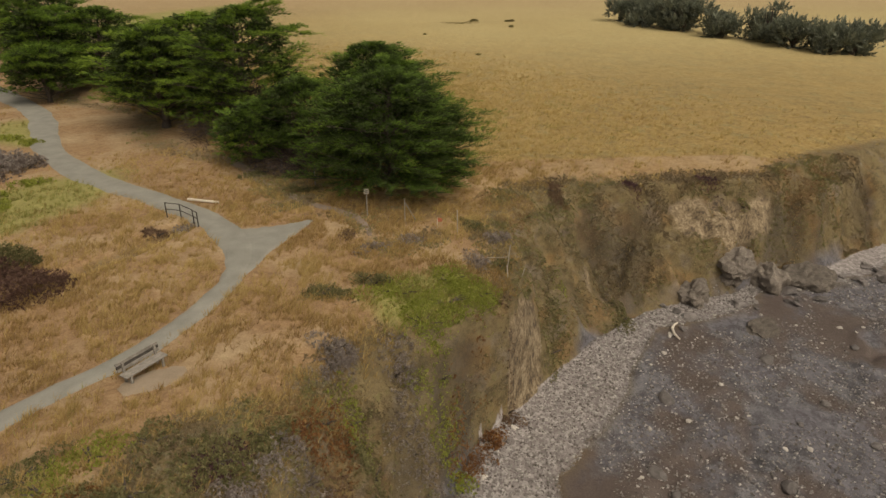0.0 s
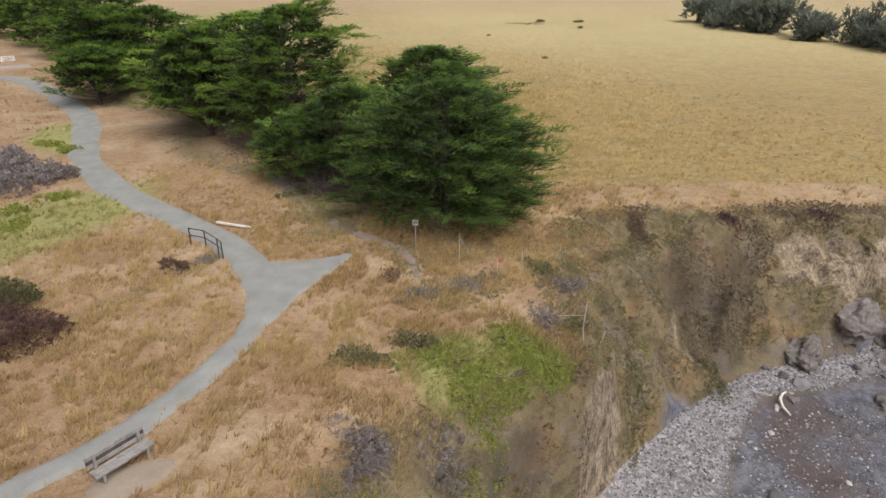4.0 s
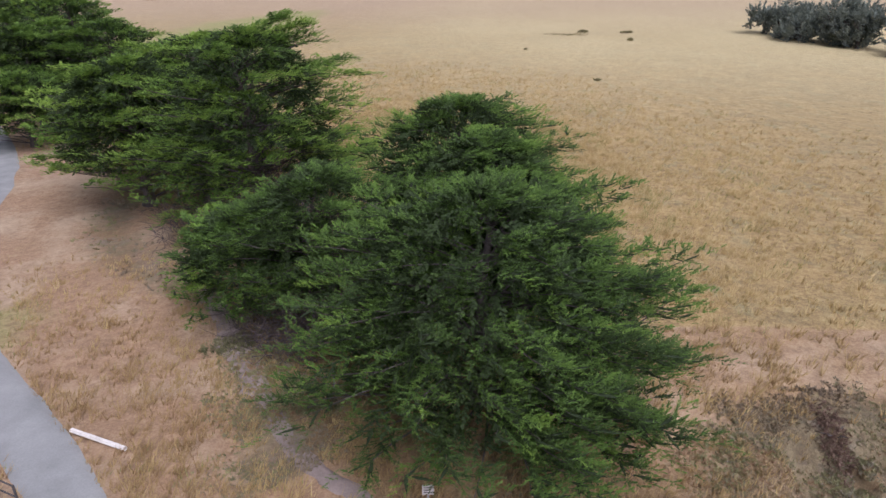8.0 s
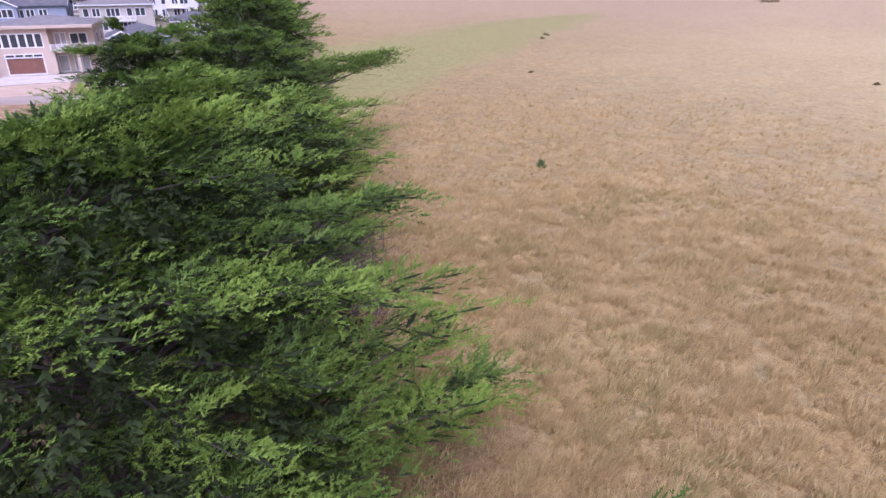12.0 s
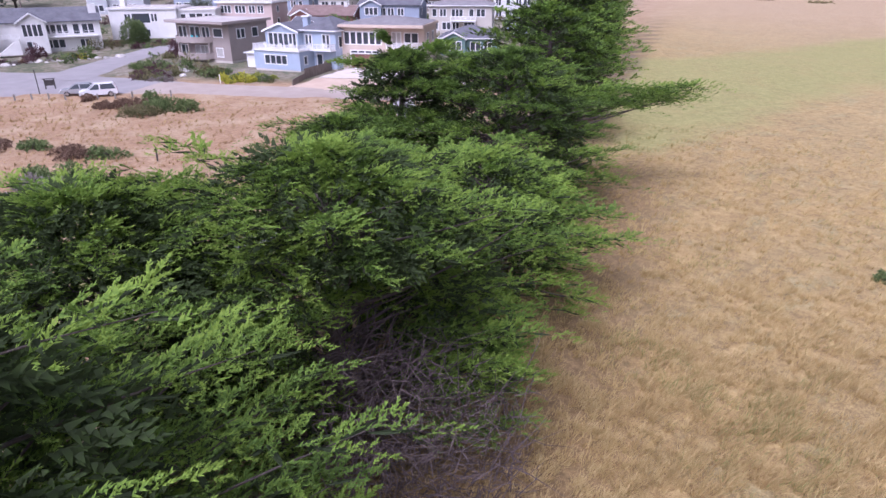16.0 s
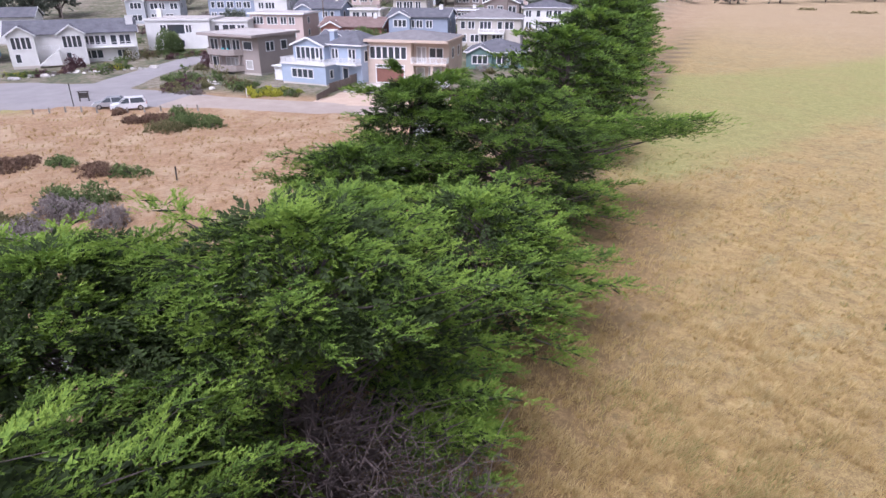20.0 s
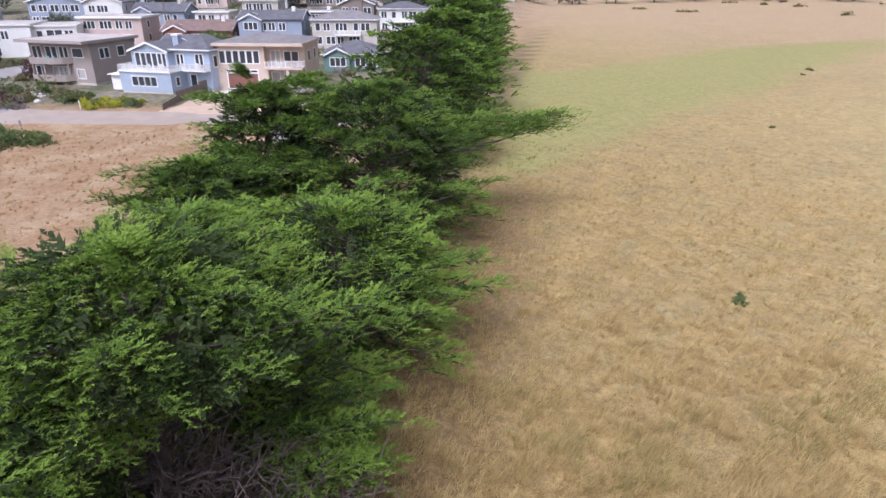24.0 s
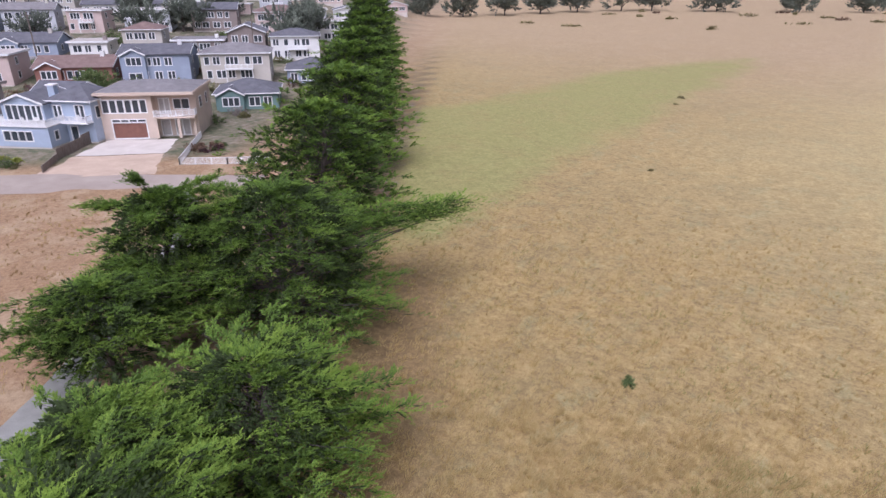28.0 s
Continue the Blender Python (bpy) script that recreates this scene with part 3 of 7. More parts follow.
def tube(points, radii, sides=6):
    """A tapered tube along points, as arrays."""
    pts = np.asarray(points, float)
    way = np.gradient(pts, axis=0)
    way /= np.linalg.norm(way, axis=1, keepdims=True) + 1e-9
    ref = np.where(np.abs(way[:, 2:3]) > 0.9, np.array([[1.0, 0, 0]]), np.array([[0, 0, 1.0]]))
    a = np.cross(way, ref)
    a /= np.linalg.norm(a, axis=1, keepdims=True)
    b = np.cross(way, a)
    ang = np.linspace(0, 2 * np.pi, sides, endpoint=False)
    ring = np.cos(ang)[None, :, None] * a[:, None] + np.sin(ang)[None, :, None] * b[:, None]
    co = (pts[:, None] + ring * np.asarray(radii)[:, None, None]).reshape(-1, 3)
    k = np.arange(len(pts) * sides).reshape(len(pts), sides)
    q = np.stack([k[:-1], k[1:], np.roll(k[1:], -1, 1), np.roll(k[:-1], -1, 1)], -1).reshape(-1, 4)
    return co, q


def joined(pieces):
    co, q, off = [], [], 0
    for c, f in pieces:
        co.append(c)
        q.append(f + off)
        off += len(c)
    return np.concatenate(co), np.concatenate(q)


def joined3(pieces):
    co, tri, ti, off = [], [], [], 0
    for c, f, t in pieces:
        co.append(c)
        tri.append(f + off)
        ti.append(t)
        off += len(c)
    return np.concatenate(co), np.concatenate(tri), np.concatenate(ti)


def perp_of(d):
    return np.array([-d[1], d[0], 0.0])


def cypress(x, y, height, radius, seed, pads=90, per_pad=70, size=0.9, low=0.10, far=False, limbs=(), bright=0.0, squash=1.0, turn=0.0, skirt=0.8, dome=2.2, opened=None, core=13.0, layer=1.25, fine=False, brush=(),
            label="dense dark green cypress with layered wind-swept foliage"):
    """A wind-shaped cypress: trunk, limbs and tiers of flat feathery pads. limbs: (dx, dy, z) ends of boughs that reach out."""
    rng = np.random.default_rng(seed)
    gz0 = ground_z(x, y) - 0.15
    tree = empty("cypress_tree", Matrix.Translation((x, y, gz0)), label=label, category="tree", group="row of cypresses")
    lean = rng.uniform(-0.5, 0.5, 2)
    tz = np.linspace(0, height * 0.82, 9)
    trunk_pts = np.column_stack([lean[0] * tz / height * 2 + 0.15 * np.sin(tz), lean[1] * tz / height * 2 + 0.15 * np.cos(tz * 0.8), tz])
    trunk_r = 0.42 * (height / 12) * (1 - tz / height * 0.92) + 0.03
    trunk_r[0] *= 1.5
    c, q = tube(trunk_pts, trunk_r, 9)
    under(new("trunk", array_mesh("trunk", c, q, BARK, smooth=True)), tree)
    lobes = rng.uniform(0, 2 * np.pi, 4)
    ends = []
    ct, st = math.cos(turn), math.sin(turn)
    # tiers of boughs, each an uneven ring with a filling inside it
    steps = max(int(round((1.0 - low) * height / layer)), 4)
    rings = []
    for k in range(steps):
        h = low + (0.985 - low) * (k + 0.4) / steps
        ring = math.sqrt(max(1 - (max(h - 0.22, 0) / 0.8) ** dome, 0.03)) * (skirt + (1 - skirt) * min(h / 0.28, 1))
        rings += [(h, ring, 1.0, 0), (h + 0.12 * layer / height, ring * 0.66, 0.6, 1)] + ([(h + 0.2 * layer / height, ring * 0.36, 0.55, 2)] if k > steps * 0.4 else [])
    total = sum(r * w for h, r, w, j in rings)
    for h, ring, weight, inside in rings:
        n = max(int(round(pads * ring * weight / total)), 3)
        phase, tip_, tip2 = rng.uniform(0, 6.28), rng.uniform(0, 6.28), rng.uniform(0, 6.28)
        for i in range(n):
            az = (i + rng.uniform(-0.35, 0.35)) * 2 * math.pi / n + phase
            if opened and abs((az - opened[0] + math.pi) % (2 * math.pi) - math.pi) < opened[1] and h < opened[2]:
                continue
            lobe = 1 + 0.09 * math.sin(2 * az + lobes[0]) + 0.08 * math.sin(3 * az + lobes[1]) + 0.08 * math.sin(5 * az + tip2)
            r = radius * ring * lobe * (rng.uniform(0.8, 1.05) if not inside else rng.uniform(0.85, 1.15))
            if opened and h < opened[2] + 0.2 and abs((az + turn - opened[0] + math.pi) % (2 * math.pi) - math.pi) < opened[1]:
                r *= 0.74
            ez = h * height + layer * (0.2 * math.sin(az + tip_) + 0.07 * rng.normal())
            u, v = r * math.cos(az), r * math.sin(az) * squash
            ends.append((u * ct - v * st, u * st + v * ct, ez, 1.0))
    for k in range(9):                                # the cap that closes the top
        a, r = k * 2.4, radius * (0.05 + 0.028 * k)
        ends.append((r * math.cos(a), r * math.sin(a), height * (0.985 - 0.006 * k), 1.0))
    ends += [(dx, dy, z - gz0, 3.0 if math.hypot(dx, dy) > 9 else 2.2) for dx, dy, z in limbs]
    wood, P, W, U, S, T = [], [], [], [], [], []
    CP, CW, CS = [], [], []
    for ex, ey, ez, gain in ends:
        reach = math.hypot(ex, ey)
        zb = max(ez - reach * rng.uniform(0.1, 0.4) - 0.6, height * 0.06)
        zb = min(zb, height * 0.8)
        start = np.array([np.interp(zb, tz, trunk_pts[:, 0]), np.interp(zb, tz, trunk_pts[:, 1]), zb])
        end = np.array([ex, ey, ez])
        midp = (start + end) / 2 + np.array([rng.normal(0, 0.25 + 0.09 * reach), rng.normal(0, 0.25 + 0.09 * reach), rng.uniform(-0.4, 0.5)])
        ts = np.linspace(0, 1, 6)[:, None]
        curve = (1 - ts) ** 2 * start + 2 * ts * (1 - ts) * midp + ts**2 * end
        wood.append(tube(curve, np.linspace(0.02 + 0.007 * reach, 0.006, 6), 5 if not far else 3))
        out = np.array([ex, ey, 0.0]) / max(reach, 0.3) + WIND * (0.55 + 0.4 * rng.random())
        out = out / (np.linalg.norm(out) + 1e-6)
        side = np.array([-out[1], out[0], 0])
        # boughs fork into flat plumes, each a dense string of sprays along an added core, tinted dark for shade
        plumes = max(int(per_pad * gain / 15.5), 4)
        tone = 0.15 * rng.normal()
        span = (1.05 + 0.09 * reach) * (1.0 if gain < 3 else 1.3)
        tilt = rng.uniform(0.0, 0.14) + (0.12 if ez > height * 0.95 else 0.0)
        for k in range(plumes):
            s0 = 0.97 - (k / plumes) * rng.uniform(0.45, 0.7)
            root = (1 - s0) ** 2 * start + 2 * s0 * (1 - s0) * midp + s0**2 * end
            root[2] = root[2] * 0.2 + (ez - 0.06 * (1 - s0) * reach) * 0.8
            sign = 1 if k % 2 else -1
            fork = sign * rng.uniform(0.15, 1.2) if k else 0.0
            d = out * math.cos(fork) + side * math.sin(fork)
            ln = span * rng.uniform(0.5, 1.05) * (1.15 if k == 0 else 1.0)
            root[2] += rng.normal(0, 0.13)
            shade = 0.13 * rng.normal()
            rise = tilt + rng.uniform(-0.07, 0.07)
            m = max(int((8 if far else 13) * rng.uniform(0.8, 1.25)), 6)
            u = np.clip((np.arange(m) + rng.uniform(0.2, 0.8, m)) / m, 0, 1)
            perp = perp_of(d)
            axis = root + d * (u * ln)[:, None]
            axis += perp * (rng.normal(0, 0.13, m) * (1.15 - 0.85 * u))[:, None]
            axis[:, 2] += (rise * u - 0.16 * u**2) * ln + rng.normal(0.04, 0.06, m)
            fan = np.where(np.arange(m) % 2, 1, -1) * rng.uniform(0.15, 1.1, m) * (1 - 0.55 * u)
            way = d * np.cos(fan)[:, None] + perp * np.sin(fan)[:, None]
            way[:, 2] += rise + rng.normal(0.3, 0.25, m) * (1.1 - 0.7 * u)
            P.append(axis - way * (size * 0.25))
            W.append(way)
            U.append(np.array([0, 0, 1.0]) + rng.normal(0, 0.18, (m, 3)))
            S.append(size * rng.uniform(0.65, 1.2, m) * (1.06 - 0.35 * u))
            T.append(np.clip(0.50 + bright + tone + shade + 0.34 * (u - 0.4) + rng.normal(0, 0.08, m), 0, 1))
            CP.append(root)
            CW.append(d + np.array([0, 0, rise - 0.1]))
            CS.append(min(ln * 0.66, 0.9))
    c, q = joined(wood)
    tagged(under(new("limb_wood", array_mesh("limb_wood", c, q, BARK, smooth=True)), tree), kind="stuff")
    # the sprays of the inner crown, tinted dark to paint its shade
    n = int(core * 2.0 * radius * height)
    u = rng.random(n)
    hh = low + 0.04 + (0.93 - low) * rng.random(n) ** 0.8
    prof = np.sqrt(np.maximum(1 - (np.maximum(hh - 0.18, 0) / 0.8) ** dome, 0.02))
    az = rng.uniform(0, 2 * np.pi, n)
    if opened:
        shut = np.abs((az - opened[0] + np.pi) % (2 * np.pi) - np.pi) < opened[1]
        hh = np.where(shut, np.maximum(hh, opened[2] + 0.1), hh)
        prof = np.sqrt(np.maximum(1 - (np.maximum(hh - 0.18, 0) / 0.8) ** dome, 0.02))
    lobe = 1 + 0.09 * np.sin(2 * az + lobes[0]) + 0.08 * np.sin(3 * az + lobes[1])
    rr = radius * prof * lobe * (0.25 + 0.47 * np.sqrt(u)) * (0.9 + 0.1 * np.sin(hh * height * 6.3))
    az = az + turn
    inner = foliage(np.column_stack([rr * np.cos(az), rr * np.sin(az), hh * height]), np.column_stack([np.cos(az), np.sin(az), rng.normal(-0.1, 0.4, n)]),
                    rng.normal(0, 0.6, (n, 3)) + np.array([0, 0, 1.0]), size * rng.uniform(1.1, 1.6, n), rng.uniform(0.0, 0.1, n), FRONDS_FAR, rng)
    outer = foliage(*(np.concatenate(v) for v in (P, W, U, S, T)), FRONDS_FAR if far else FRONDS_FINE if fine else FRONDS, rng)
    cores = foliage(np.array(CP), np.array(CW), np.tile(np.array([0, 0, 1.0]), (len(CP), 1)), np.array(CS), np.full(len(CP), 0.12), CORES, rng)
    # inner tint cut to a third and core tint to nothing: shade as colour
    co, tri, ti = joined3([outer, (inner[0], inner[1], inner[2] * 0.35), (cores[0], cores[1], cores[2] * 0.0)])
    if opened or brush:
        tw = []
        spots = ([opened] * 3 if opened else []) + list(brush)
        for k in range(560 * len(spots)):
            opened = spots[k % len(spots)]
            a = opened[0] + rng.uniform(-1, 1) * opened[1]
            r0 = radius * rng.uniform(0.12, 0.88)
            p0 = np.array([r0 * math.cos(a), r0 * math.sin(a), height * opened[2] * rng.uniform(0.0, 0.9) * (1 - 0.5 * r0 / radius)])
            p1 = p0 + rng.normal(0, 0.5, 3) + np.array([0.35 * math.cos(a), 0.35 * math.sin(a), 0.35])
            p1[2] = max(p1[2], 0.1)
            mid_ = (p0 + p1) / 2 + rng.normal(0, 0.16, 3)
            tw.append(tube([p0, mid_, p1], [0.022, 0.014, 0.006], 3))
        c, q = joined(tw)
        tagged(under(new("dead_brushwood", array_mesh("dead_brushwood", c, q, TWIGS)), tree, "bare dead twigs under the canopy"), kind="stuff")
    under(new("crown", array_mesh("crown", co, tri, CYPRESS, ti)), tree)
    return tree


cypress(0.7, 39.0, 9.0, 7.1, 1, 150, 190, 0.48, fine=True, bright=-0.26, low=0.15, skirt=1.0, dome=3.4, layer=1.45, core=18.0,
        limbs=[(5.4, -5.6, 3.4), (5.0, -5.0, 2.6), (5.8, -3.8, 4.5), (6.0, -2.0, 3.0), (2.6, -6.6, 2.8), (5.4, -2.6, 6.6), (6.5, 0.2, 5.4), (6.2, 1.0, 4.6), (4.4, -5.6, 1.7), (1.2, -6.6, 1.8), (3.2, -6.3, 1.6), (5.5, -3.2, 1.6), (-1.0, -6.2, 2.2), (5.0, -4.6, 5.2), (3.6, -5.6, 4.4)])
cypress(0.8, 45.8, 9.3, 6.0, 31, 84, 180, 0.48, fine=True, bright=-0.22, core=18.0, low=0.25, dome=3.0, layer=1.4)
cypress(-0.4, 50.4, 9.9, 7.2, 2, 115, 184, 0.48, fine=True, bright=-0.14, core=22.0, low=0.08, dome=2.8, layer=1.45,
        limbs=[(8.2, 1.5, 2.8), (7.6, -1.5, 3.6), (7.4, 2.8, 4.2)])
cypress(-6.6, 45.8, 7.5, 5.4, 17, 72, 170, 0.48, fine=True, bright=-0.24, low=0.36, dome=2.8, brush=((-2.4, 0.9, 0.36), (-1.6, 0.6, 0.36)), opened=(1.7, 0.95, 0.86))
cypress(-10.8, 46.4, 5.2, 3.9, 21, 62, 92, 0.6, bright=-0.1, low=0.28, dome=3.5, layer=1.1,
        label="low dark green cypress on the sheltered side of the row")
cypress(-12.7, 56.3, 12.6, 7.7, 3, 135, 190, 0.5, fine=True, low=0.2, brush=((-2.5, 0.9, 0.3), (2.9, 0.6, 0.3)), bright=0.14, dome=2.8, layer=1.4, opened=(-0.95, 0.55, 0.45), limbs=[(6.6, 0.5, 10.0), (2.0, 1.2, 13.0), (3.4, 0.4, 12.6), (4.9, 4.0, 10.3), (6.2, 6.0, 3.6), (6.6, 5.0, 4.6), (5.8, 6.8, 4.2), (5.9, 7.3, 4.0), (4.6, 7.6, 4.8)])
cypress(-20.0, 66.6, 11.4, 7.4, 4, 145, 190, 0.5, fine=True, low=0.16, bright=0.24, dome=4.5, layer=1.3, opened=(0.2, 0.72, 0.68), limbs=[(3.7, 4.6, 2.0), (3.4, 4.7, 3.2), (3.9, 4.2, 4.2), (3.2, 5.2, 4.6), (-0.6, 7.4, 3.6), (0.9, 6.2, 2.9), (2.1, 5.6, 2.2), (2.3, 5.5, 3.6)])
cypress(-22.5, 60.3, 10.3, 6.6, 18, 96, 165, 0.55, low=0.3, bright=0.32, dome=4.5, core=22.0)
cypress(-25.8, 70.2, 9.6, 4.8, 19, 75, 112, 0.58, low=0.35, bright=0.2, dome=4.5, layer=1.15)
cypress(-41.5, 76.6, 7.0, 4.6, 20, 62, 92, 0.7, low=0.3, dome=5.0, layer=1.3, limbs=[(-1.6, -5.0, 5.0), (1.6, -4.8, 5.2)])
cypress(-26.5, 77.0, 8.0, 6.4, 5, 115, 116, 0.6, low=0.25, bright=0.2, dome=5.0, limbs=[(4.4, 6.0, 3.6), (3.2, 6.0, 4.4), (4.4, 5.0, 3.9)])
cypress(-38.5, 88.0, 10.6, 8.8, 6, 140, 150, 0.62, low=0.08, dome=3.0, layer=1.7, core=11.0,
        limbs=[(7.6, 11.7, 8.0), (7.2, 11.0, 8.2), (6.6, 10.8, 7.2), (5.6, 9.0, 7.0), (6.9, 10.6, 7.7), (6.3, 9.2, 7.9), (-3.7, -16.3, 6.6), (-4.2, -13.5, 6.7), (-3.2, -11.7, 6.4), (-5.2, -9.9, 6.8), (-2.0, -10.0, 6.2), (-4.8, -8.5, 4.6), (-1.5, -9.4, 4.2), (-3.4, -3.2, 9.0), (-5.4, -5.2, 8.2), (-4.6, -1.8, 9.8), (-6.5, -3.5, 7.4), (-2.2, -5.6, 8.6), (-6.8, -7.6, 5.4), (-5, -14, 4.6), (-3, -12.5, 3.6), (-6.5, -11, 5.2), (-2.5, -8.5, 3.0), (-6, -6.5, 3.2), (-4.5, -11.5, 4.4), (0.6, -14.0, 4.6)])
cypress(-44.2, 82.6, 10.6, 5.2, 16, 60, 140, 0.62, low=0.3, dome=3.2, layer=1.6, limbs=[(-3.2, -3.3, 9.4), (-0.5, -0.8, 11.3), (3.0, -2.6, 9.8), (3.4, 1.6, 10.6), (2.0, 3.0, 10.8)])
cypress(-51.0, 102.0, 12.4, 8.2, 7, 140, 50, 1.0, low=0.1, far=True, dome=3.2, core=2.5)
cypress(-64.0, 117.0, 13.0, 9.0, 8, 130, 48, 1.1, low=0.08, far=True, dome=3.2, core=2.5)
cypress(-79.0, 133.0, 13.4, 8.6, 9, 110, 44, 1.25, low=0.08, far=True, dome=3.2, core=2.5)
cypress(-95.0, 150.0, 13.4, 8.6, 10, 100, 42, 1.35, low=0.08, far=True, dome=3.2, core=2.5)
cypress(-112.0, 168.0, 13.8, 8.6, 11, 90, 40, 1.5, low=0.08, far=True, dome=3.2, core=2.5)
cypress(-131.0, 187.0, 14.0, 8.6, 12, 80, 40, 1.6, low=0.08, far=True, dome=3.2, core=2.5)
cypress(-152.0, 209.0, 14.0, 8.6, 13, 80, 38, 1.7, low=0.08, far=True, dome=3.2, core=2.5)
cypress(-176.0, 233.0, 14.0, 8.6, 14, 80, 38, 1.8, low=0.08, far=True, dome=3.2, core=2.5)
# ---- houses ----
def paint(name, c, vary=0.06):
    d = tuple(v * 0.82 for v in c)
    return surface(name, d, c, 0.6, 0.85, 0.15, 0.01, fine=14)


PAINTS = {
    "white": paint("white_paint", (0.80, 0.79, 0.77)), "trim": paint("white_trim", (0.85, 0.85, 0.85)), "blue": paint("pale_blue_siding", (0.41, 0.485, 0.60)),
    "peach": paint("peach_stucco", (0.60, 0.49, 0.405)), "taupe": paint("taupe_stucco", (0.38, 0.325, 0.30)), "teal": paint("teal_siding", (0.16, 0.28, 0.38)),
    "pink": paint("pink_stucco", (0.62, 0.49, 0.45)), "red": paint("brick_red_siding", (0.30, 0.14, 0.11)), "slate": paint("slate_blue_siding", (0.34, 0.39, 0.49)),
    "cream": paint("cream_stucco", (0.56, 0.52, 0.465)), "brown": paint("brown_shingle", (0.29, 0.24, 0.22)), "grey": paint("grey_siding", (0.52, 0.54, 0.57)),
    "green": paint("grey_green_siding", (0.17, 0.27, 0.26)),
}
ROOFS = {
    "dark": surface("dark_asphalt_shingle", (0.085, 0.085, 0.10), (0.165, 0.165, 0.185), 0.8, 0.95, 0.4, 0.01, fine=18),
    "grey": surface("grey_asphalt_shingle", (0.16, 0.15, 0.155), (0.26, 0.245, 0.25), 0.8, 0.95, 0.4, 0.01, fine=18),
    "rust": surface("rust_red_shingle", (0.15, 0.10, 0.09), (0.25, 0.175, 0.155), 0.8, 0.95, 0.4, 0.01, fine=18),
    "gravel": surface("pale_gravel_roof", (0.36, 0.325, 0.305), (0.55, 0.51, 0.48), 0.5, 0.95, 0.3, 0.01, fine=18),
}
GLASS, _n, _l, _b = material("window_glass", 0.06)
_b.inputs["Base Color"].default_value = (0.06, 0.07, 0.08, 1)
CURTAIN = surface("drawn_curtain", (0.35, 0.34, 0.33), (0.55, 0.53, 0.50), 2.0, 0.6, 0.0)
DOORWOOD = surface("brown_garage_door", (0.16, 0.07, 0.05), (0.24, 0.11, 0.08), 1.5, 0.6, 0.2)
FENCEWOOD = surface("weathered_wood", (0.10, 0.08, 0.07), (0.24, 0.20, 0.17), 3.0, 0.9, 0.5, 0.01, stretch=(1, 1, 0.3))
CONCRETE = surface("pale_concrete", (0.50, 0.45, 0.40), (0.66, 0.61, 0.56), 0.4, 0.9, 0.2, 0.005, fine=25)
ASPHALT = surface("worn_asphalt", (0.23, 0.215, 0.215), (0.32, 0.30, 0.30), 0.25, 0.95, 0.3, 0.006, fine=40)
SANDY = surface("sandy_dirt", (0.42, 0.31, 0.23), (0.60, 0.47, 0.36), 0.35, 0.95, 0.4, 0.01, fine=30)

BOXF = [(0, 3, 2, 1), (4, 5, 6, 7), (0, 1, 5, 4), (1, 2, 6, 5), (2, 3, 7, 6), (3, 0, 4, 7)]


def box_geo(a, b):
    (x0, y0, z0), (x1, y1, z1) = a, b
    return [(x0, y0, z0), (x1, y0, z0), (x1, y1, z0), (x0, y1, z0), (x0, y0, z1), (x1, y0, z1), (x1, y1, z1), (x0, y1, z1)], BOXF


def merge(geos):
    vs, fs = [], []
    for v, f in geos:
        o = len(vs)
        vs += v
        fs += [tuple(i + o for i in q) for q in f]
    return vs, fs


def part(name, geo, mat, parent, label=""):
    me = bpy.data.meshes.new(name)
    me.from_pydata([tuple(v) for v in geo[0]], [], geo[1])
    me.materials.append(mat)
    me.update()
    return under(new(name, me), parent, label)


def box(name, a, b, mat, parent, label=""):
    return part(name, box_geo(a, b), mat, parent, label)


def boxes(name, pairs, mat, parent, label=""):
    return part(name, merge([box_geo(a, b) for a, b in pairs]), mat, parent, label)


def side_frame(vol, side):
    """Origin, way along and outward way of a side of a volume, as seen from outside with its way to the right."""
    u0, v0, u1, v1 = vol
    return {"F": ((u0, v0), (1, 0), (0, -1), u1 - u0), "R": ((u1, v0), (0, 1), (1, 0), v1 - v0),
            "B": ((u1, v1), (-1, 0), (0, 1), u1 - u0), "L": ((u0, v1), (0, -1), (-1, 0), v1 - v0)}[side]


def wall(parent, vol, side, z0, z1, mat, openings, reveal=0.16, gable=0.0):
    """One wall with real openings. openings: (a0, z0, a1, z1)."""
    (ox, oy), (ux, uy), (nx_, ny_), width = side_frame(vol, side)
    P = lambda a, z, d=0.0: (ox + ux * a - nx_ * d, oy + uy * a - ny_ * d, z)
    As = sorted({0.0, width, *(o[0] for o in openings), *(o[2] for o in openings)})
    Zs = sorted({z0, z1, *(o[1] for o in openings), *(o[3] for o in openings)})
    vs, fs = [], []

    def quad(*p):
        k = len(vs)
        vs.extend(p)
        fs.append(tuple(range(k, k + len(p))))
    for a0, a1 in zip(As[:-1], As[1:]):
        for b0, b1 in zip(Zs[:-1], Zs[1:]):
            ma, mb = (a0 + a1) / 2, (b0 + b1) / 2
            if not any(o[0] < ma < o[2] and o[1] < mb < o[3] for o in openings):
                quad(P(a0, b0), P(a1, b0), P(a1, b1), P(a0, b1))
    for a0, b0, a1, b1 in openings:
        r = reveal + 0.05
        quad(P(a0, b0), P(a0, b1), P(a0, b1, r), P(a0, b0, r))
        quad(P(a1, b1), P(a1, b0), P(a1, b0, r), P(a1, b1, r))
        quad(P(a0, b1), P(a1, b1), P(a1, b1, r), P(a0, b1, r))
        quad(P(a1, b0), P(a0, b0), P(a0, b0, r), P(a1, b0, r))
    if gable:
        quad(P(0, z1), P(width, z1), P(width / 2, z1 + gable))
    return part("wall", (vs, fs), mat, parent)


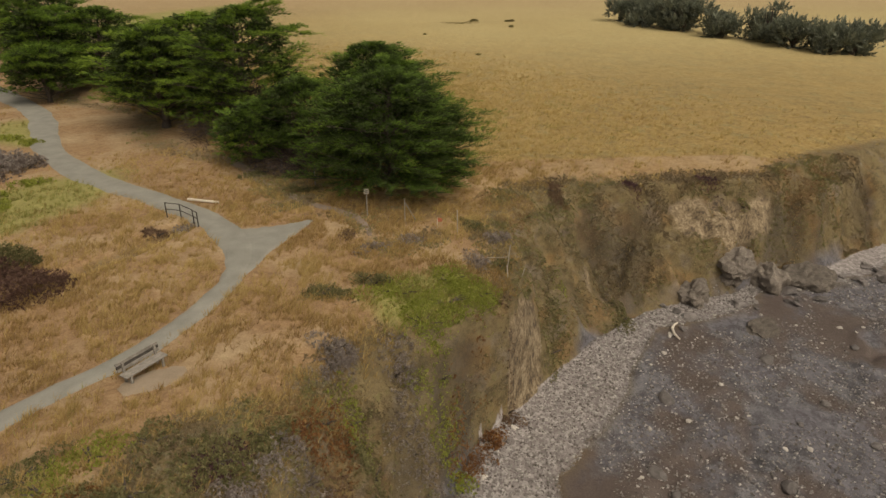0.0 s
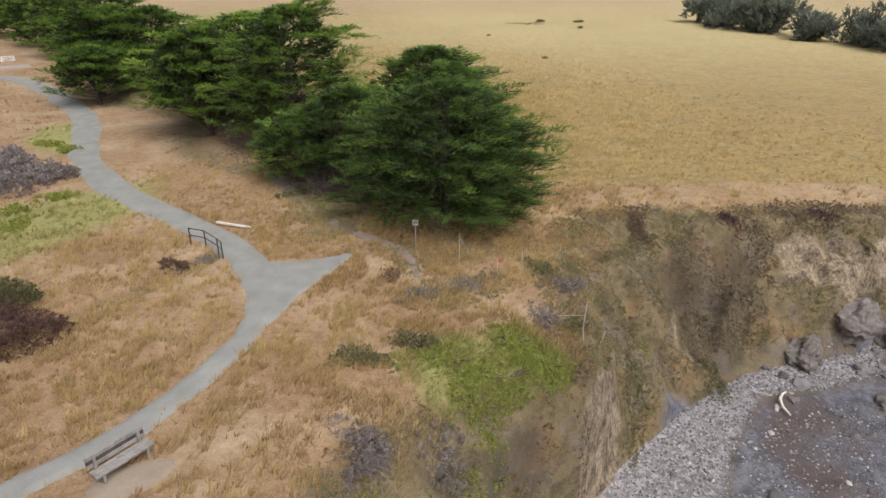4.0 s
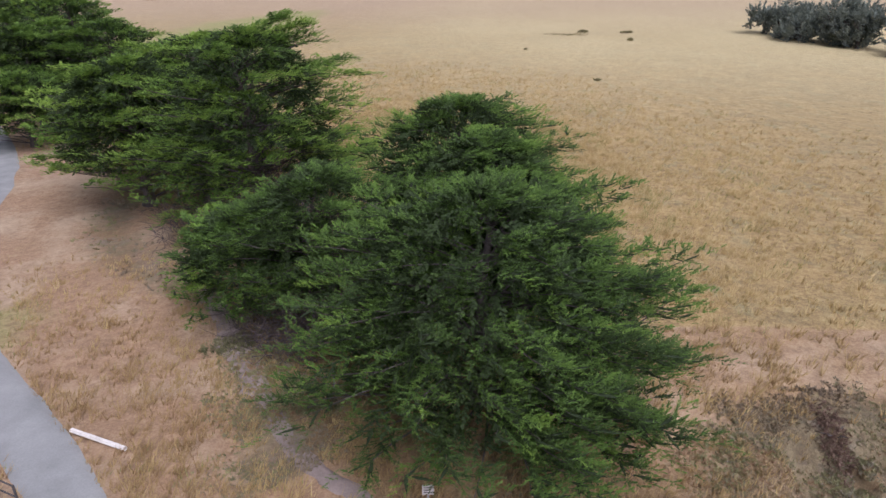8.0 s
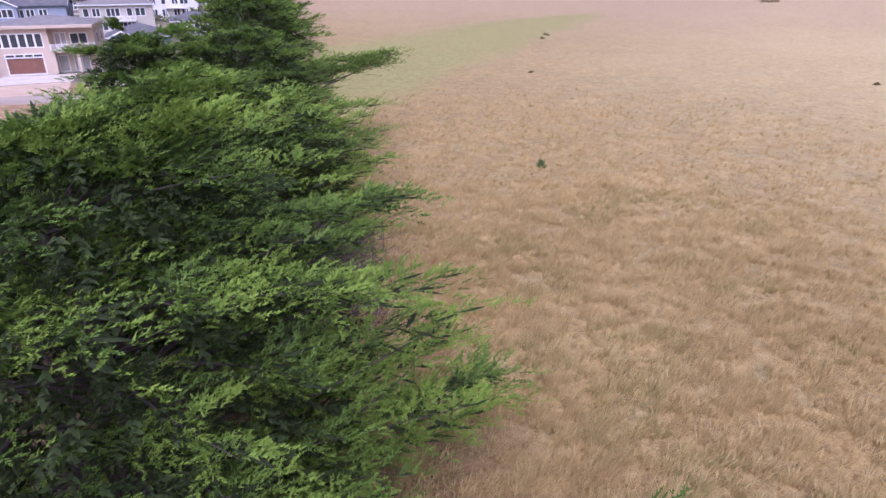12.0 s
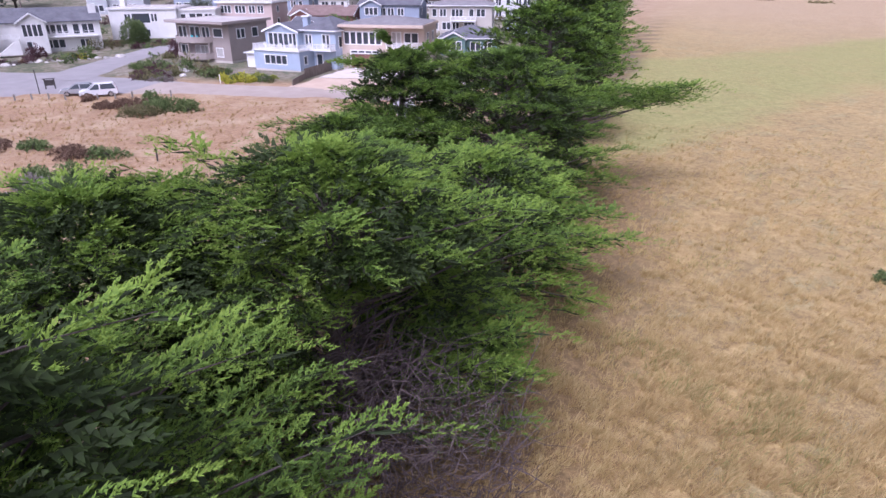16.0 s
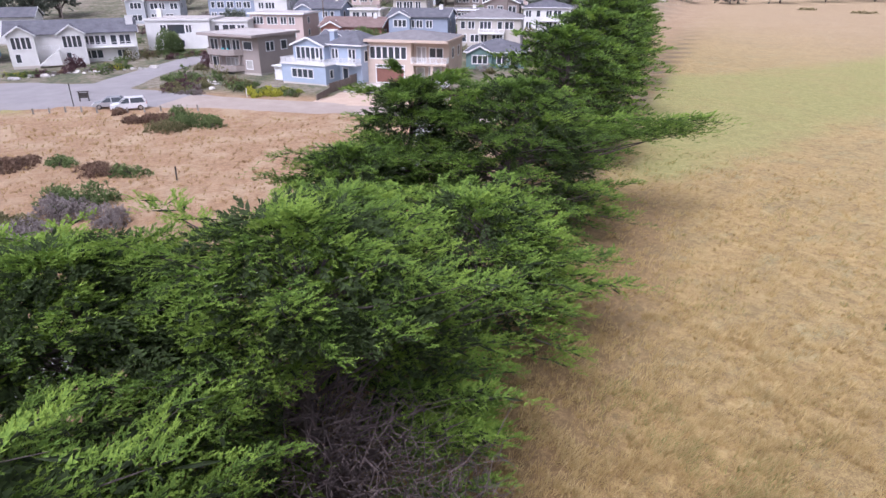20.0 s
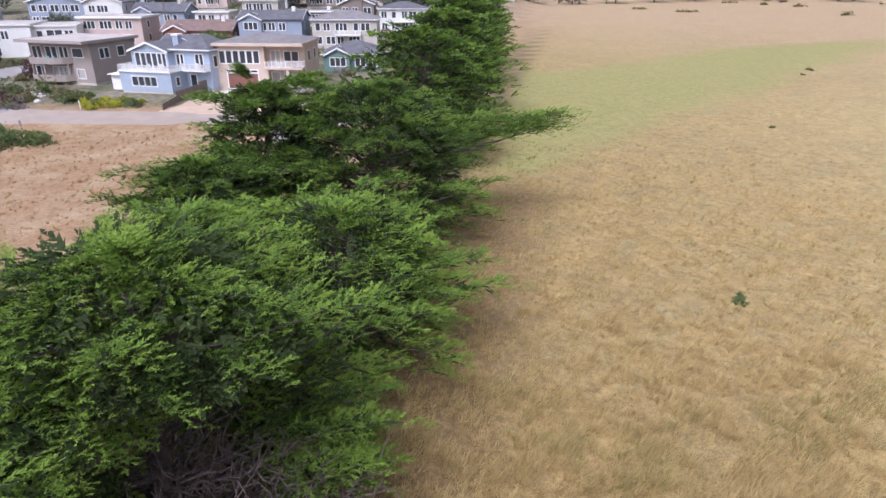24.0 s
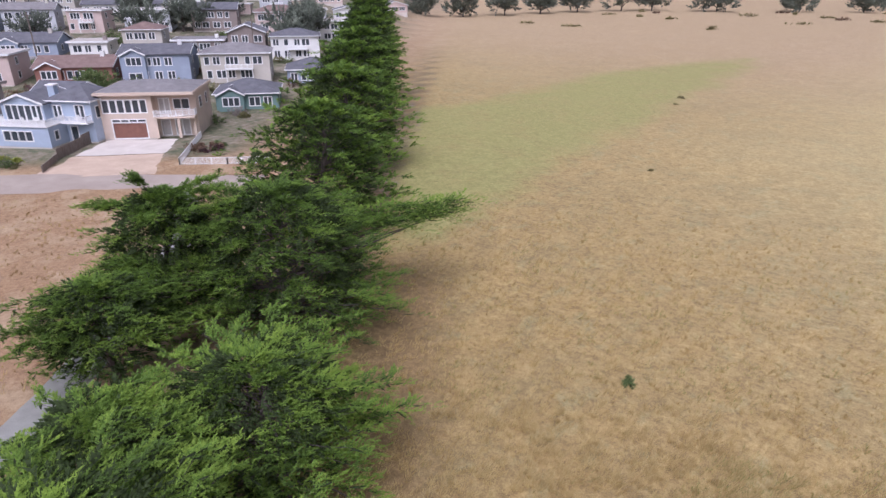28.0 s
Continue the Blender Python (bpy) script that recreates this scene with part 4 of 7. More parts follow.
def oriented_box(vol, side, a0, z0, a1, z1, d0, d1):
    """A box on a side: along a0 to a1, z0 to z1, from d0 to d1 outwards."""
    (ox, oy), (ux, uy), (nx_, ny_), _w = side_frame(vol, side)
    xs, ys = zip(*((ox + ux * a + nx_ * d, oy + uy * a + ny_ * d) for a in (a0, a1) for d in (d0, d1)))
    return (min(xs), min(ys), z0), (max(xs), max(ys), z1)


def window(parent, vol, side, a0, z0, a1, z1, panes=1, trim=None, glass=None, fat=0.15):
    """A framed window set in its opening, with one pane for each light."""
    ob = lambda *q: oriented_box(vol, side, *q)
    step = (a1 - a0) / panes
    cuts = [a0 - fat, a0] + [a0 + k * step + e * fat * 0.6 for k in range(1, panes) for e in (-1, 1)] + [a1, a1 + fat]
    hs = [z0 - fat, z0, z1, z1 + fat]
    (ox, oy), (ux, uy), (nx_, ny_), _w = side_frame(vol, side)
    n = len(cuts)
    vs = [(ox + ux * a + nx_ * d, oy + uy * a + ny_ * d, h) for d in (0.04, -0.1) for h in hs for a in cuts]
    I = lambda i, j, d: d * 4 * n + j * n + i
    solid = lambda i, j: 0 <= i < n - 1 and 0 <= j < 3 and not (j == 1 and i % 2 == 1)
    fs = []
    for i in range(n - 1):
        for j in range(3):
            if solid(i, j):
                fs.append((I(i, j, 0), I(i + 1, j, 0), I(i + 1, j + 1, 0), I(i, j + 1, 0)))
                if not solid(i - 1, j):
                    fs.append((I(i, j, 1), I(i, j, 0), I(i, j + 1, 0), I(i, j + 1, 1)))
                if not solid(i + 1, j):
                    fs.append((I(i + 1, j, 0), I(i + 1, j, 1), I(i + 1, j + 1, 1), I(i + 1, j + 1, 0)))
                if not solid(i, j - 1):
                    fs.append((I(i, j, 1), I(i + 1, j, 1), I(i + 1, j, 0), I(i, j, 0)))
                if not solid(i, j + 1):
                    fs.append((I(i, j + 1, 0), I(i + 1, j + 1, 0), I(i + 1, j + 1, 1), I(i, j + 1, 1)))
    w = part("window", (vs, fs), trim or PAINTS["trim"], parent)
    for k in range(panes):
        box("pane", *ob(a0 + k * step, z0, a0 + (k + 1) * step, z1, -0.15, -0.11), glass or GLASS, w)
    return w


def roof(parent, vol, z, kind, rise, mat, over=0.45, thick=0.16, trim=None):
    u0, v0, u1, v1 = vol
    u0, v0, u1, v1 = u0 - over, v0 - over, u1 + over, v1 + over
    um, vm, t = (u0 + u1) / 2, (v0 + v1) / 2, thick
    low = [(u0, v0, z), (u1, v0, z), (u1, v1, z), (u0, v1, z)]
    if kind == "flat":
        r = box("roof", (u0, v0, z), (u1, v1, z + rise), mat, parent)
        boxes("fascia", [((u0 - 0.04, v0 - 0.04, z - 0.05), (u1 + 0.04, v0, z + rise + 0.06)), ((u1, v0, z - 0.05), (u1 + 0.04, v1, z + rise + 0.06)),
                         ((u0 - 0.04, v0, z - 0.05), (u0, v1, z + rise + 0.06))], trim or PAINTS["trim"], r)
        return r
    if kind == "hip":
        d = min(u1 - u0, v1 - v0) / 2
        ridge = [(u0 + d, vm, z + rise), (u1 - d, vm, z + rise)] if (u1 - u0) > (v1 - v0) else [(um, v0 + d, z + rise), (um, v1 - d, z + rise)]
        long_u = (u1 - u0) > (v1 - v0)
        top = [(x, y, h + t) for x, y, h in low + ridge]
        vs = low + top
        if long_u:
            fs = [(4, 5, 9, 8), (5, 6, 9), (6, 7, 8, 9), (7, 4, 8)]
        else:
            fs = [(4, 5, 8), (5, 6, 9, 8), (6, 7, 9), (7, 4, 8, 9)]
        fs += [(0, 1, 5, 4), (1, 2, 6, 5), (2, 3, 7, 6), (3, 0, 4, 7), (3, 2, 1, 0)]
        r = part("roof", (vs, fs), mat, parent)
        boxes("fascia", [((u0 - 0.03, v0 - 0.05, z - 0.02), (u1 + 0.03, v0 - 0.004, z + t + 0.02)), ((u1 + 0.004, v0, z - 0.02), (u1 + 0.05, v1, z + t + 0.02)),
                         ((u0 - 0.05, v0, z - 0.02), (u0 - 0.004, v1, z + t + 0.02))], trim or PAINTS["trim"], r)
        return r
    if kind == "gable_u":
        a, b, c = [(u0, v0, z), (u0, vm, z + rise), (u0, v1, z)], [(u1, v0, z), (u1, vm, z + rise), (u1, v1, z)], None
    else:
        a, b = [(u0, v0, z), (um, v0, z + rise), (u1, v0, z)], [(u0, v1, z), (um, v1, z + rise), (u1, v1, z)]
    vs = a + b + [(x, y, h + t) for x, y, h in a + b]
    fs = [(6, 9, 10, 7), (7, 10, 11, 8), (0, 1, 4, 3), (1, 2, 5, 4), (0, 6, 7, 1), (1, 7, 8, 2), (3, 4, 10, 9), (4, 5, 11, 10), (0, 3, 9, 6), (2, 8, 11, 5)]
    r = part("roof", (vs, fs), mat, parent)
    for end in (a, b):
        i0 = end is b
        sgn = 1 if i0 else -1
        off = (sgn * 0.05, 0) if kind == "gable_u" else (0, sgn * 0.05)
        tvs, tfs = [], []
        for p, q in ((end[0], end[1]), (end[1], end[2])):
            k = len(tvs)
            for s in (0.004 / 0.05, 1.0):
                for pt, dz in ((p, -0.1), (q, -0.1), (q, t + 0.05), (p, t + 0.05)):
                    tvs.append((pt[0] + off[0] * s, pt[1] + off[1] * s, pt[2] + dz))
            tfs += [tuple(i + k for i in f) for f in BOXF]
        part("bargeboard", (tvs, tfs), trim or PAINTS["trim"], r)
    return r


def railing(parent, pts, z, height, mat, posts=1.2, pickets=0.0, name="railing"):
    """Posts, two rails and pickets along points (u, v)."""
    geos = []
    for (a, b), (c, d) in zip(pts[:-1], pts[1:]):
        ln = math.hypot(c - a, d - b)
        ux, uy = (c - a) / ln, (d - b) / ln
        for h0, h1, w in ((height - 0.07, height, 0.05), (0.12, 0.18, 0.03)):
            vs = [(a + uy * w * s + ux * 0, b - ux * w * s, z + h) for s in (-1, 1) for h in (h0, h1)]
            vs = [(a - uy * w, b + ux * w, z + h0), (a + uy * w, b - ux * w, z + h0), (c + uy * w, d - ux * w, z + h0), (c - uy * w, d + ux * w, z + h0),
                  (a - uy * w, b + ux * w, z + h1), (a + uy * w, b - ux * w, z + h1), (c + uy * w, d - ux * w, z + h1), (c - uy * w, d + ux * w, z + h1)]
            geos.append((vs, BOXF))
        for gap, w in ((posts, 0.06), (pickets, 0.025)):
            if gap:
                n = max(1, round(ln / gap))
                for k in range(n + 1):
                    x, y = a + ux * ln * k / n, b + uy * ln * k / n
                    geos.append(box_geo((x - w, y - w, z), (x + w, y + w, z + height)))
    return part(name, merge(geos), mat, parent)


def chair(m, mat, label):
    """A slatted deck chair with arms."""
    c = empty("deck_chair", m, label=label, category="chair", group="deck chairs")
    boxes("seat", [((-0.28, -0.25 + k * 0.13, 0.36), (0.28, -0.14 + k * 0.13, 0.40)) for k in range(4)], mat, c)
    boxes("backrest", [((-0.27 + k * 0.14, 0.24, 0.38), (-0.16 + k * 0.14, 0.29, 0.98 - 0.03 * abs(k - 1.5))) for k in range(4)], mat, c)
    box("armrest", (-0.36, -0.3, 0.56), (-0.25, 0.28, 0.60), mat, c)
    box("armrest", (0.25, -0.3, 0.56), (0.36, 0.28, 0.60), mat, c)
    for a in (-0.31, 0.31):
        for b in (-0.24, 0.22):
            box("leg", (a - 0.035, b - 0.035, 0.0), (a + 0.035, b + 0.035, 0.56), mat, c)
    return c


HOUSE_SPOTS = []


def house(x, y, z, turn, label):
    c_, s_ = math.cos(radians(turn)), math.sin(radians(turn))
    HOUSE_SPOTS.append((x + 6 * c_ - 5.5 * s_, y + 6 * s_ + 5.5 * c_, 8.6))
    return empty("house", pose(x, y, z, 0, 0, turn), label=label, category="house", group="houses above the bluff")


def volume(h, vol, z0, z1, mat, wins, gable=None, glass_sides="FRLB"):
    """Four walls with windows. wins: (side, a0, z0, a1, z1, panes)."""
    if z0 == 0:
        box("foundation", (vol[0] + 0.06, vol[1] + 0.06, -2.6), (vol[2] - 0.06, vol[3] - 0.06, 0.06), CONCRETE, h)
    for side in glass_sides:
        mine = [w for w in wins if w[0] == side]
        wall(h, vol, side, z0, z1, mat, [w[1:5] for w in mine], gable=(gable or {}).get(side, 0.0))
        for w in mine:
            window(h, vol, *w[:6], glass=w[6] if len(w) > 6 else None)


def row(side, a, z0, z1, count, width, gap, panes=1):
    """Windows in a row."""
    return [(side, a + k * (width + gap), z0, a + k * (width + gap) + width, z1, panes) for k in range(count)]


TRIM, WHITE = PAINTS["trim"], PAINTS["white"]

# the peach house with the garage
hx = house(-103.4, 104.2, 0.35, 46, "two-storey peach stucco house with brown garage door and balcony")
vol = (0, 0, 7.6, 11)
volume(hx, vol, 0, 6.5, PAINTS["peach"], row("F", 0.5, 3.9, 5.7, 6, 0.82, 0.26, 1) + [("F", 1.5, 0.05, 6.3, 2.35, 1, DOORWOOD), ("F", 1.5, 2.45, 6.3, 2.8, 4), ("R", 3, 4.0, 4.2, 5.4, 1)])
vol2 = (7.6, 1.6, 13.6, 11)
volume(hx, vol2, 0, 6.5, PAINTS["peach"], [("F", 0.6, 3.4, 2.0, 5.6, 2, CURTAIN), ("F", 2.7, 4.1, 3.7, 5.5, 1), ("F", 3.9, 4.1, 4.9, 5.5, 1), ("F", 0.5, 0.1, 1.7, 2.3, 1, CURTAIN),
                                            ("F", 2.6, 0.1, 4.6, 2.4, 2, CURTAIN), ("R", 2, 3.9, 3.4, 5.4, 1), ("R", 6, 3.9, 7.2, 5.4, 1)], glass_sides="FRB")
box("balcony_floor", (7.6, -0.6, 3.0), (13.6, 1.598, 3.25), PAINTS["peach"], hx)
railing(hx, [(7.75, -0.5), (12.0, -0.5), (13.5, 0.6), (13.5, 1.5)], 3.25, 0.95, TRIM, 1.2, 0.16)
for cx_, cy_ in ((7.9, -0.3), (11.2, -0.3), (13.3, 0.6)):
    box("column", (cx_ - 0.2, cy_ - 0.2, 0), (cx_ + 0.2, cy_ + 0.2, 2.998), PAINTS["peach"], hx)
box("roof_edge", (-0.35, -0.75, 6.5), (13.95, 11.3, 6.85), PAINTS["peach"], hx)
roof(hx, (0, -0.4, 13.6, 11), 6.852, "hip", 1.1, ROOFS["grey"], 0.2, 0.08, PAINTS["peach"])

# the pale blue house with the deck
hx = house(-111.6, 91.9, 0.35, 33, "pale blue two-storey house with white trim and roof deck")
vol = (0, 0, 9.2, 4.0)
volume(hx, vol, 0, 2.9, PAINTS["blue"], row("F", 2.2, 0.9, 2.2, 4, 1.0, 0.12) + [("R", 1.2, 0.9, 2.0, 2.1, 1)])
box("deck", (-0.2, -0.2, 2.9), (9.3, 4.0, 3.05), WHITE, hx)
railing(hx, [(0, 3.9), (0, 0), (9.1, 0), (9.1, 3.9)], 3.05, 0.9, TRIM, 1.3, 0.18)
vol = (0.6, 2.6, 7.2, 10)
volume(hx, vol, 3.05, 5.6, PAINTS["blue"], [("F", 0.7, 0.2 + 3.0, 2.5, 5.4, 2), ("F", 2.7, 3.2, 4.6, 5.4, 2), ("F", 4.8, 3.2, 6.2, 5.4, 2)], {"F": 1.35, "B": 1.35})
roof(hx, vol, 5.6, "gable_v", 1.35, ROOFS["dark"], 0.4)
vol = (7.2, 4.002, 13.6, 11.5)
volume(hx, vol, 0, 5.9, PAINTS["blue"], [("F", 0.5, 3.5, 1.7, 5.2, 2), ("F", 2.6, 0.1, 3.6, 2.2, 1), ("F", 3.9, 3.3, 5.2, 5.3, 2), ("F", 0.5, 0.9, 1.3, 2.1, 1), ("R", 1.0, 3.4, 2.2, 5.0, 1), ("R", 4.0, 3.4, 5.2, 5.0, 1), ("R", 3, 0.8, 5, 2.1, 2)])
roof(hx, vol, 5.9, "hip", 1.9, ROOFS["dark"], 0.5)
vol = (0, 10, 7.2, 16)
volume(hx, vol, 0, 5.6, PAINTS["blue"], [("L", 1, 3.6, 2.4, 5.0, 2)])
roof(hx, vol, 5.6, "gable_u", 1.6, ROOFS["dark"], 0.45)
box("porch", (-2.0, 0.4, 0), (0, 0.55, 2.3), TRIM, hx)
box("porch_roof", (-2.2, -0.1, 2.3), (0, 2.4, 2.45), TRIM, hx)
railing(hx, [(9.6, 2.6), (13.4, 2.6), (13.4, 4.0)], 3.1, 0.9, TRIM, 1.2, 0.18)
box("balcony_floor", (9.6, 2.5, 2.9), (13.6, 4.0, 3.1), TRIM, hx)
box("chimney", (6.7, 5.0, 5.6), (7.7, 5.9, 7.9), PAINTS["blue"], hx)
box("chimney_cap", (6.55, 4.85, 7.9), (7.85, 6.05, 8.1), TRIM, hx)
for k, (a, b, w) in enumerate(((1.4, 1.2, 10), (4.6, 1.0, -20), (6.6, 1.3, 15), (11.6, 3.3, 5))):
    chair(pose(-111.6, 91.9, 0.35, 0, 0, 33) @ pose(a, b, 3.05 if k < 3 else 3.1, 0, 0, w), WHITE, "white wooden deck chair on a pale blue house's deck")

# the taupe house with curved balconies
hx = house(-131.2, 82.6, 0.35, 32, "taupe flat-roofed house with two curved balconies")
vol = (0, 1.8, 12.5, 12)
volume(hx, vol, 0, 6.4, PAINTS["taupe"], [("F", 0.6, 3.5, 2.4, 5.6, 2), ("F", 3.4, 3.4, 5.6, 5.6, 2), ("F", 6.2, 3.4, 7.9, 5.6, 2), ("F", 8.9, 4.1, 10.9, 5.4, 1), ("F", 0.6, 0.5, 2.6, 2.4, 2), ("F", 4.2, 0.5, 7.4, 2.4, 3, CURTAIN),
                                               ("F", 9.2, 0.7, 10.6, 2.1, 1, CURTAIN), ("R", 2, 3.8, 4, 5.3, 2), ("R", 6, 3.8, 7.5, 5.3, 1)])


def curved_slab(name, z0, z1, parent, mat, wide=8.6, deep=2.2, shell=0.0):
    """A slab, or a parapet when shell is given, with a bowed front."""
    n = 10
    arc = [(wide * k / n, 1.8 - deep * (1 - (2 * k / n - 1) ** 4)) for k in range(n + 1)]
    if not shell:
        vs = [(u, v, z0) for u, v in arc] + [(u, v, z1) for u, v in arc]
        m = n + 1
        fs = [tuple(range(m, 2 * m)), tuple(range(m - 1, -1, -1))] + [(k, k + 1, m + k + 1, m + k) for k in range(n)] + [(n, 0, m, m + n)]
        return part(name, (vs, fs), mat, parent)
    inner = [(wide / 2 + (u - wide / 2) * (1 - 2 * shell / wide), v + shell) for u, v in arc]
    vs = [(u, v, h) for h in (z0, z1) for u, v in arc] + [(u, v, h) for h in (z0, z1) for u, v in inner]
    m = n + 1
    fs = []
    for k in range(n):
        fs += [(k, k + 1, m + k + 1, m + k), (2 * m + k + 1, 2 * m + k, 3 * m + k, 3 * m + k + 1), (m + k, m + k + 1, 3 * m + k + 1, 3 * m + k)]
    return part(name, (vs, fs), mat, parent)


for zf in (0.25, 3.05):
    curved_slab("balcony_floor", zf, zf + 0.2, hx, PAINTS["taupe"])
    curved_slab("balcony_parapet", zf + 0.2, zf + 1.05, hx, PAINTS["taupe"], shell=0.12)
for a in (0.6, 4.3, 8.0):
    box("column", (a, 1.0 if a in (0.6, 8.0) else -0.2, 1.3), (a + 0.25, 1.3 if a in (0.6, 8.0) else 0.1, 3.05), PAINTS["taupe"], hx)
roof(hx, (0, 0.4, 12.5, 12), 6.4, "flat", 0.35, ROOFS["gravel"], 0.6, trim=PAINTS["taupe"])
TURQ = surface("turquoise_plastic", (0.05, 0.42, 0.48), (0.10, 0.60, 0.64), 2.0, 0.5, 0.0)
for a, w in ((4.4, 10), (5.5, -15)):
    chair(pose(-131.2, 82.6, 0.35, 0, 0, 32) @ pose(a, 0.8, 3.25, 0, 0, w), TURQ, "turquoise plastic deck chair on a curved balcony")

# the white flat-roofed house
hx = house(-163.0, 76.5, 1.2, 64, "white flat-roofed modern house with wide dark windows")
vol = (0, 0, 14, 12)
volume(hx, vol, 0, 6.4, WHITE, [("F", 3.2, 3.9, 4.4, 5.4, 2), ("F", 4.7, 3.6, 8.4, 5.5, 1), ("F", 8.7, 3.9, 9.9, 5.4, 2), ("F", 6, 0.8, 8, 2.2, 2), ("R", 2, 3.8, 3.2, 5.4, 1)])
roof(hx, vol, 6.4, "flat", 0.3, ROOFS["gravel"], 0.25, trim=WHITE)
vol = (14, 1.5, 22, 12)
volume(hx, vol, 0, 6.0, WHITE, [("F", 0.6, 3.6, 1.6, 5.2, 1), ("F", 2.4, 3.4, 5.2, 5.3, 2), ("F", 5.7, 3.8, 7.2, 5.2, 2), ("F", 1.0, 0.5, 3, 2.4, 2)])
roof(hx, vol, 6.0, "flat", 0.3, ROOFS["gravel"], 0.25, trim=WHITE)
box("chimney", (1.0, 5, 6.7), (2.1, 6.2, 8.6), WHITE, hx)

# the white gabled house with the outside stair
hx = house(-153.5, 50.5, 0.5, 86, "white gabled house with grey roof and outside stair")
vol = (0, 2, 23, 11)
volume(hx, vol, 0, 5.5, WHITE, row("F", 12.2, 3.4, 5.0, 5, 0.8, 0.25) + [("F", 9.0, 3.2, 10.4, 5.0, 2), ("F", 18.2, 3.2, 19.2, 5.0, 1), ("F", 19.8, 3.3, 21.8, 5.0, 2), ("F", 10.6, 0.7, 11.6, 2.2, 1), ("F", 13, 0.7, 16.2, 2.2, 3), ("F", 19, 0.8, 20.6, 2.1, 2)], {"R": 2.4, "L": 2.4})
roof(hx, vol, 5.5, "gable_u", 2.4, ROOFS["dark"], 0.5)
for a, w in ((0.3, 4.6), (9.0, 4.6)):
    v = (a, -0.2, a + w, 6)
    volume(hx, v, 0, 5.5, WHITE, [("F", 0.7, 3.2, 2.15, 5.3, 2), ("F", 2.4, 3.2, 3.9, 5.3, 2), ("F", 0.9, 0.7, 1.7, 2.2, 1)], {"F": 1.8})
    roof(hx, v, 5.5, "gable_v", 1.8, ROOFS["dark"], 0.4)
stair = box("stair", (4.9, -1.2, 0.0), (5.1, 0.2, 0.18), WHITE, hx)
for k in range(1, 16):
    box("step", (4.85 + k * 0.25, -1.2, 0.0), (5.098 + k * 0.25, 0.2, 0.18 * (k + 1)), WHITE, stair)
railing(hx, [(4.9, -1.25), (9.0, -1.25)], 2.9, 0.9, TRIM, 1.2, 0.3)
box("chimney", (21.5, 4.0, 5.5), (22.9, 5.2, 8.6), WHITE, hx)
box("deck", (13.6, 0.6, 2.7), (22.4, 2.0, 2.9), WHITE, hx)
railing(hx, [(13.7, 0.7), (22.3, 0.7)], 2.9, 0.9, TRIM, 1.5, 0.0)

# the teal house at the end
hx = house(-165.0, 33.0, 0.7, 86, "teal blue house with a grey shingle roof")
vol = (0, 0, 14, 10)
volume(hx, vol, 0, 5.4, PAINTS["teal"], [("F", 8, 3.3, 9.8, 4.9, 2), ("F", 11, 3.3, 13, 4.9, 2), ("F", 9, 0.2, 12.6, 2.3, 2), ("R", 2, 3.3, 4, 4.8, 2)])
roof(hx, vol, 5.4, "hip", 2.2, ROOFS["dark"], 0.5)


def simple_house(x, y, turn, w, d, floors, wallc, roofc, kind, rise, label, seed, porch=False, base=None, front_gable=False):
    """A house of the rows up the hill, with windows on its front and sides."""
    rng = random.Random(seed)
    c = math.cos(radians(turn)), math.sin(radians(turn))
    z = base if base is not None else ground_z(x + c[0] * w / 2 - c[1] * d / 2, y + c[1] * w / 2 + c[0] * d / 2) - 0.1
    h = house(x, y, z, turn, label)
    top = 2.75 * floors + 0.25
    wins = []
    for f in range(floors):
        a = rng.uniform(0.6, 1.2)
        while a < w - 1.6:
            ww = rng.choice((0.9, 1.3, 1.8, 2.4))
            if a + ww > w - 0.5:
                break
            wins.append(("F", a, 0.9 + 2.75 * f, a + ww, 2.35 + 2.75 * f, max(1, round(ww / 0.8))))
            a += ww + rng.uniform(0.5, 1.6)
        wins += [("R", d * 0.3, 1.0 + 2.75 * f, d * 0.3 + 1.2, 2.3 + 2.75 * f, 1), ("L", d * 0.4, 1.0 + 2.75 * f, d * 0.4 + 1.2, 2.3 + 2.75 * f, 1)]
    vol = (0, 0, w, d)
    gab = {"gable_u": {"R": rise, "L": rise}, "gable_v": {"F": rise, "B": rise}}.get(kind)
    volume(h, vol, 0, top, PAINTS[wallc], wins, gab)
    roof(h, vol, top, kind, rise, ROOFS[roofc], 0.45)
    if porch and floors > 1:
        box("balcony_floor", (w * 0.35, -1.3, 2.6), (w * 0.75, 0, 2.8), TRIM, h)
        railing(h, [(w * 0.35, -0.02), (w * 0.35, -1.25), (w * 0.75, -1.25), (w * 0.75, -0.02)], 2.8, 0.9, TRIM, 1.2, 0.2)
        for a in (w * 0.36, w * 0.74):
            box("column", (a - 0.08, -1.25, 0), (a + 0.08, -1.1, 2.6), TRIM, h)
    if front_gable:
        v = (w * 0.05, -1.0, w * 0.05 + 4.4, 2.0)
        volume(h, v, 0, top - 0.1, PAINTS[wallc], [("F", 0.8, top - 1.9, 3.6, top - 0.5, 3)] + ([("F", 1.0, 0.8, 3.4, 2.2, 2)] if floors > 1 else []), {"F": 1.3}, "FRL")
        roof(h, v, top - 0.1, "gable_v", 1.3, ROOFS[roofc], 0.35)
    if rng.random() < 0.5:
        box("chimney", (w * 0.8, d * 0.4, top), (w * 0.8 + 0.8, d * 0.4 + 0.8, top + rise + 0.9), PAINTS[rng.choice(("white", "cream", "brown"))], h)
    return h


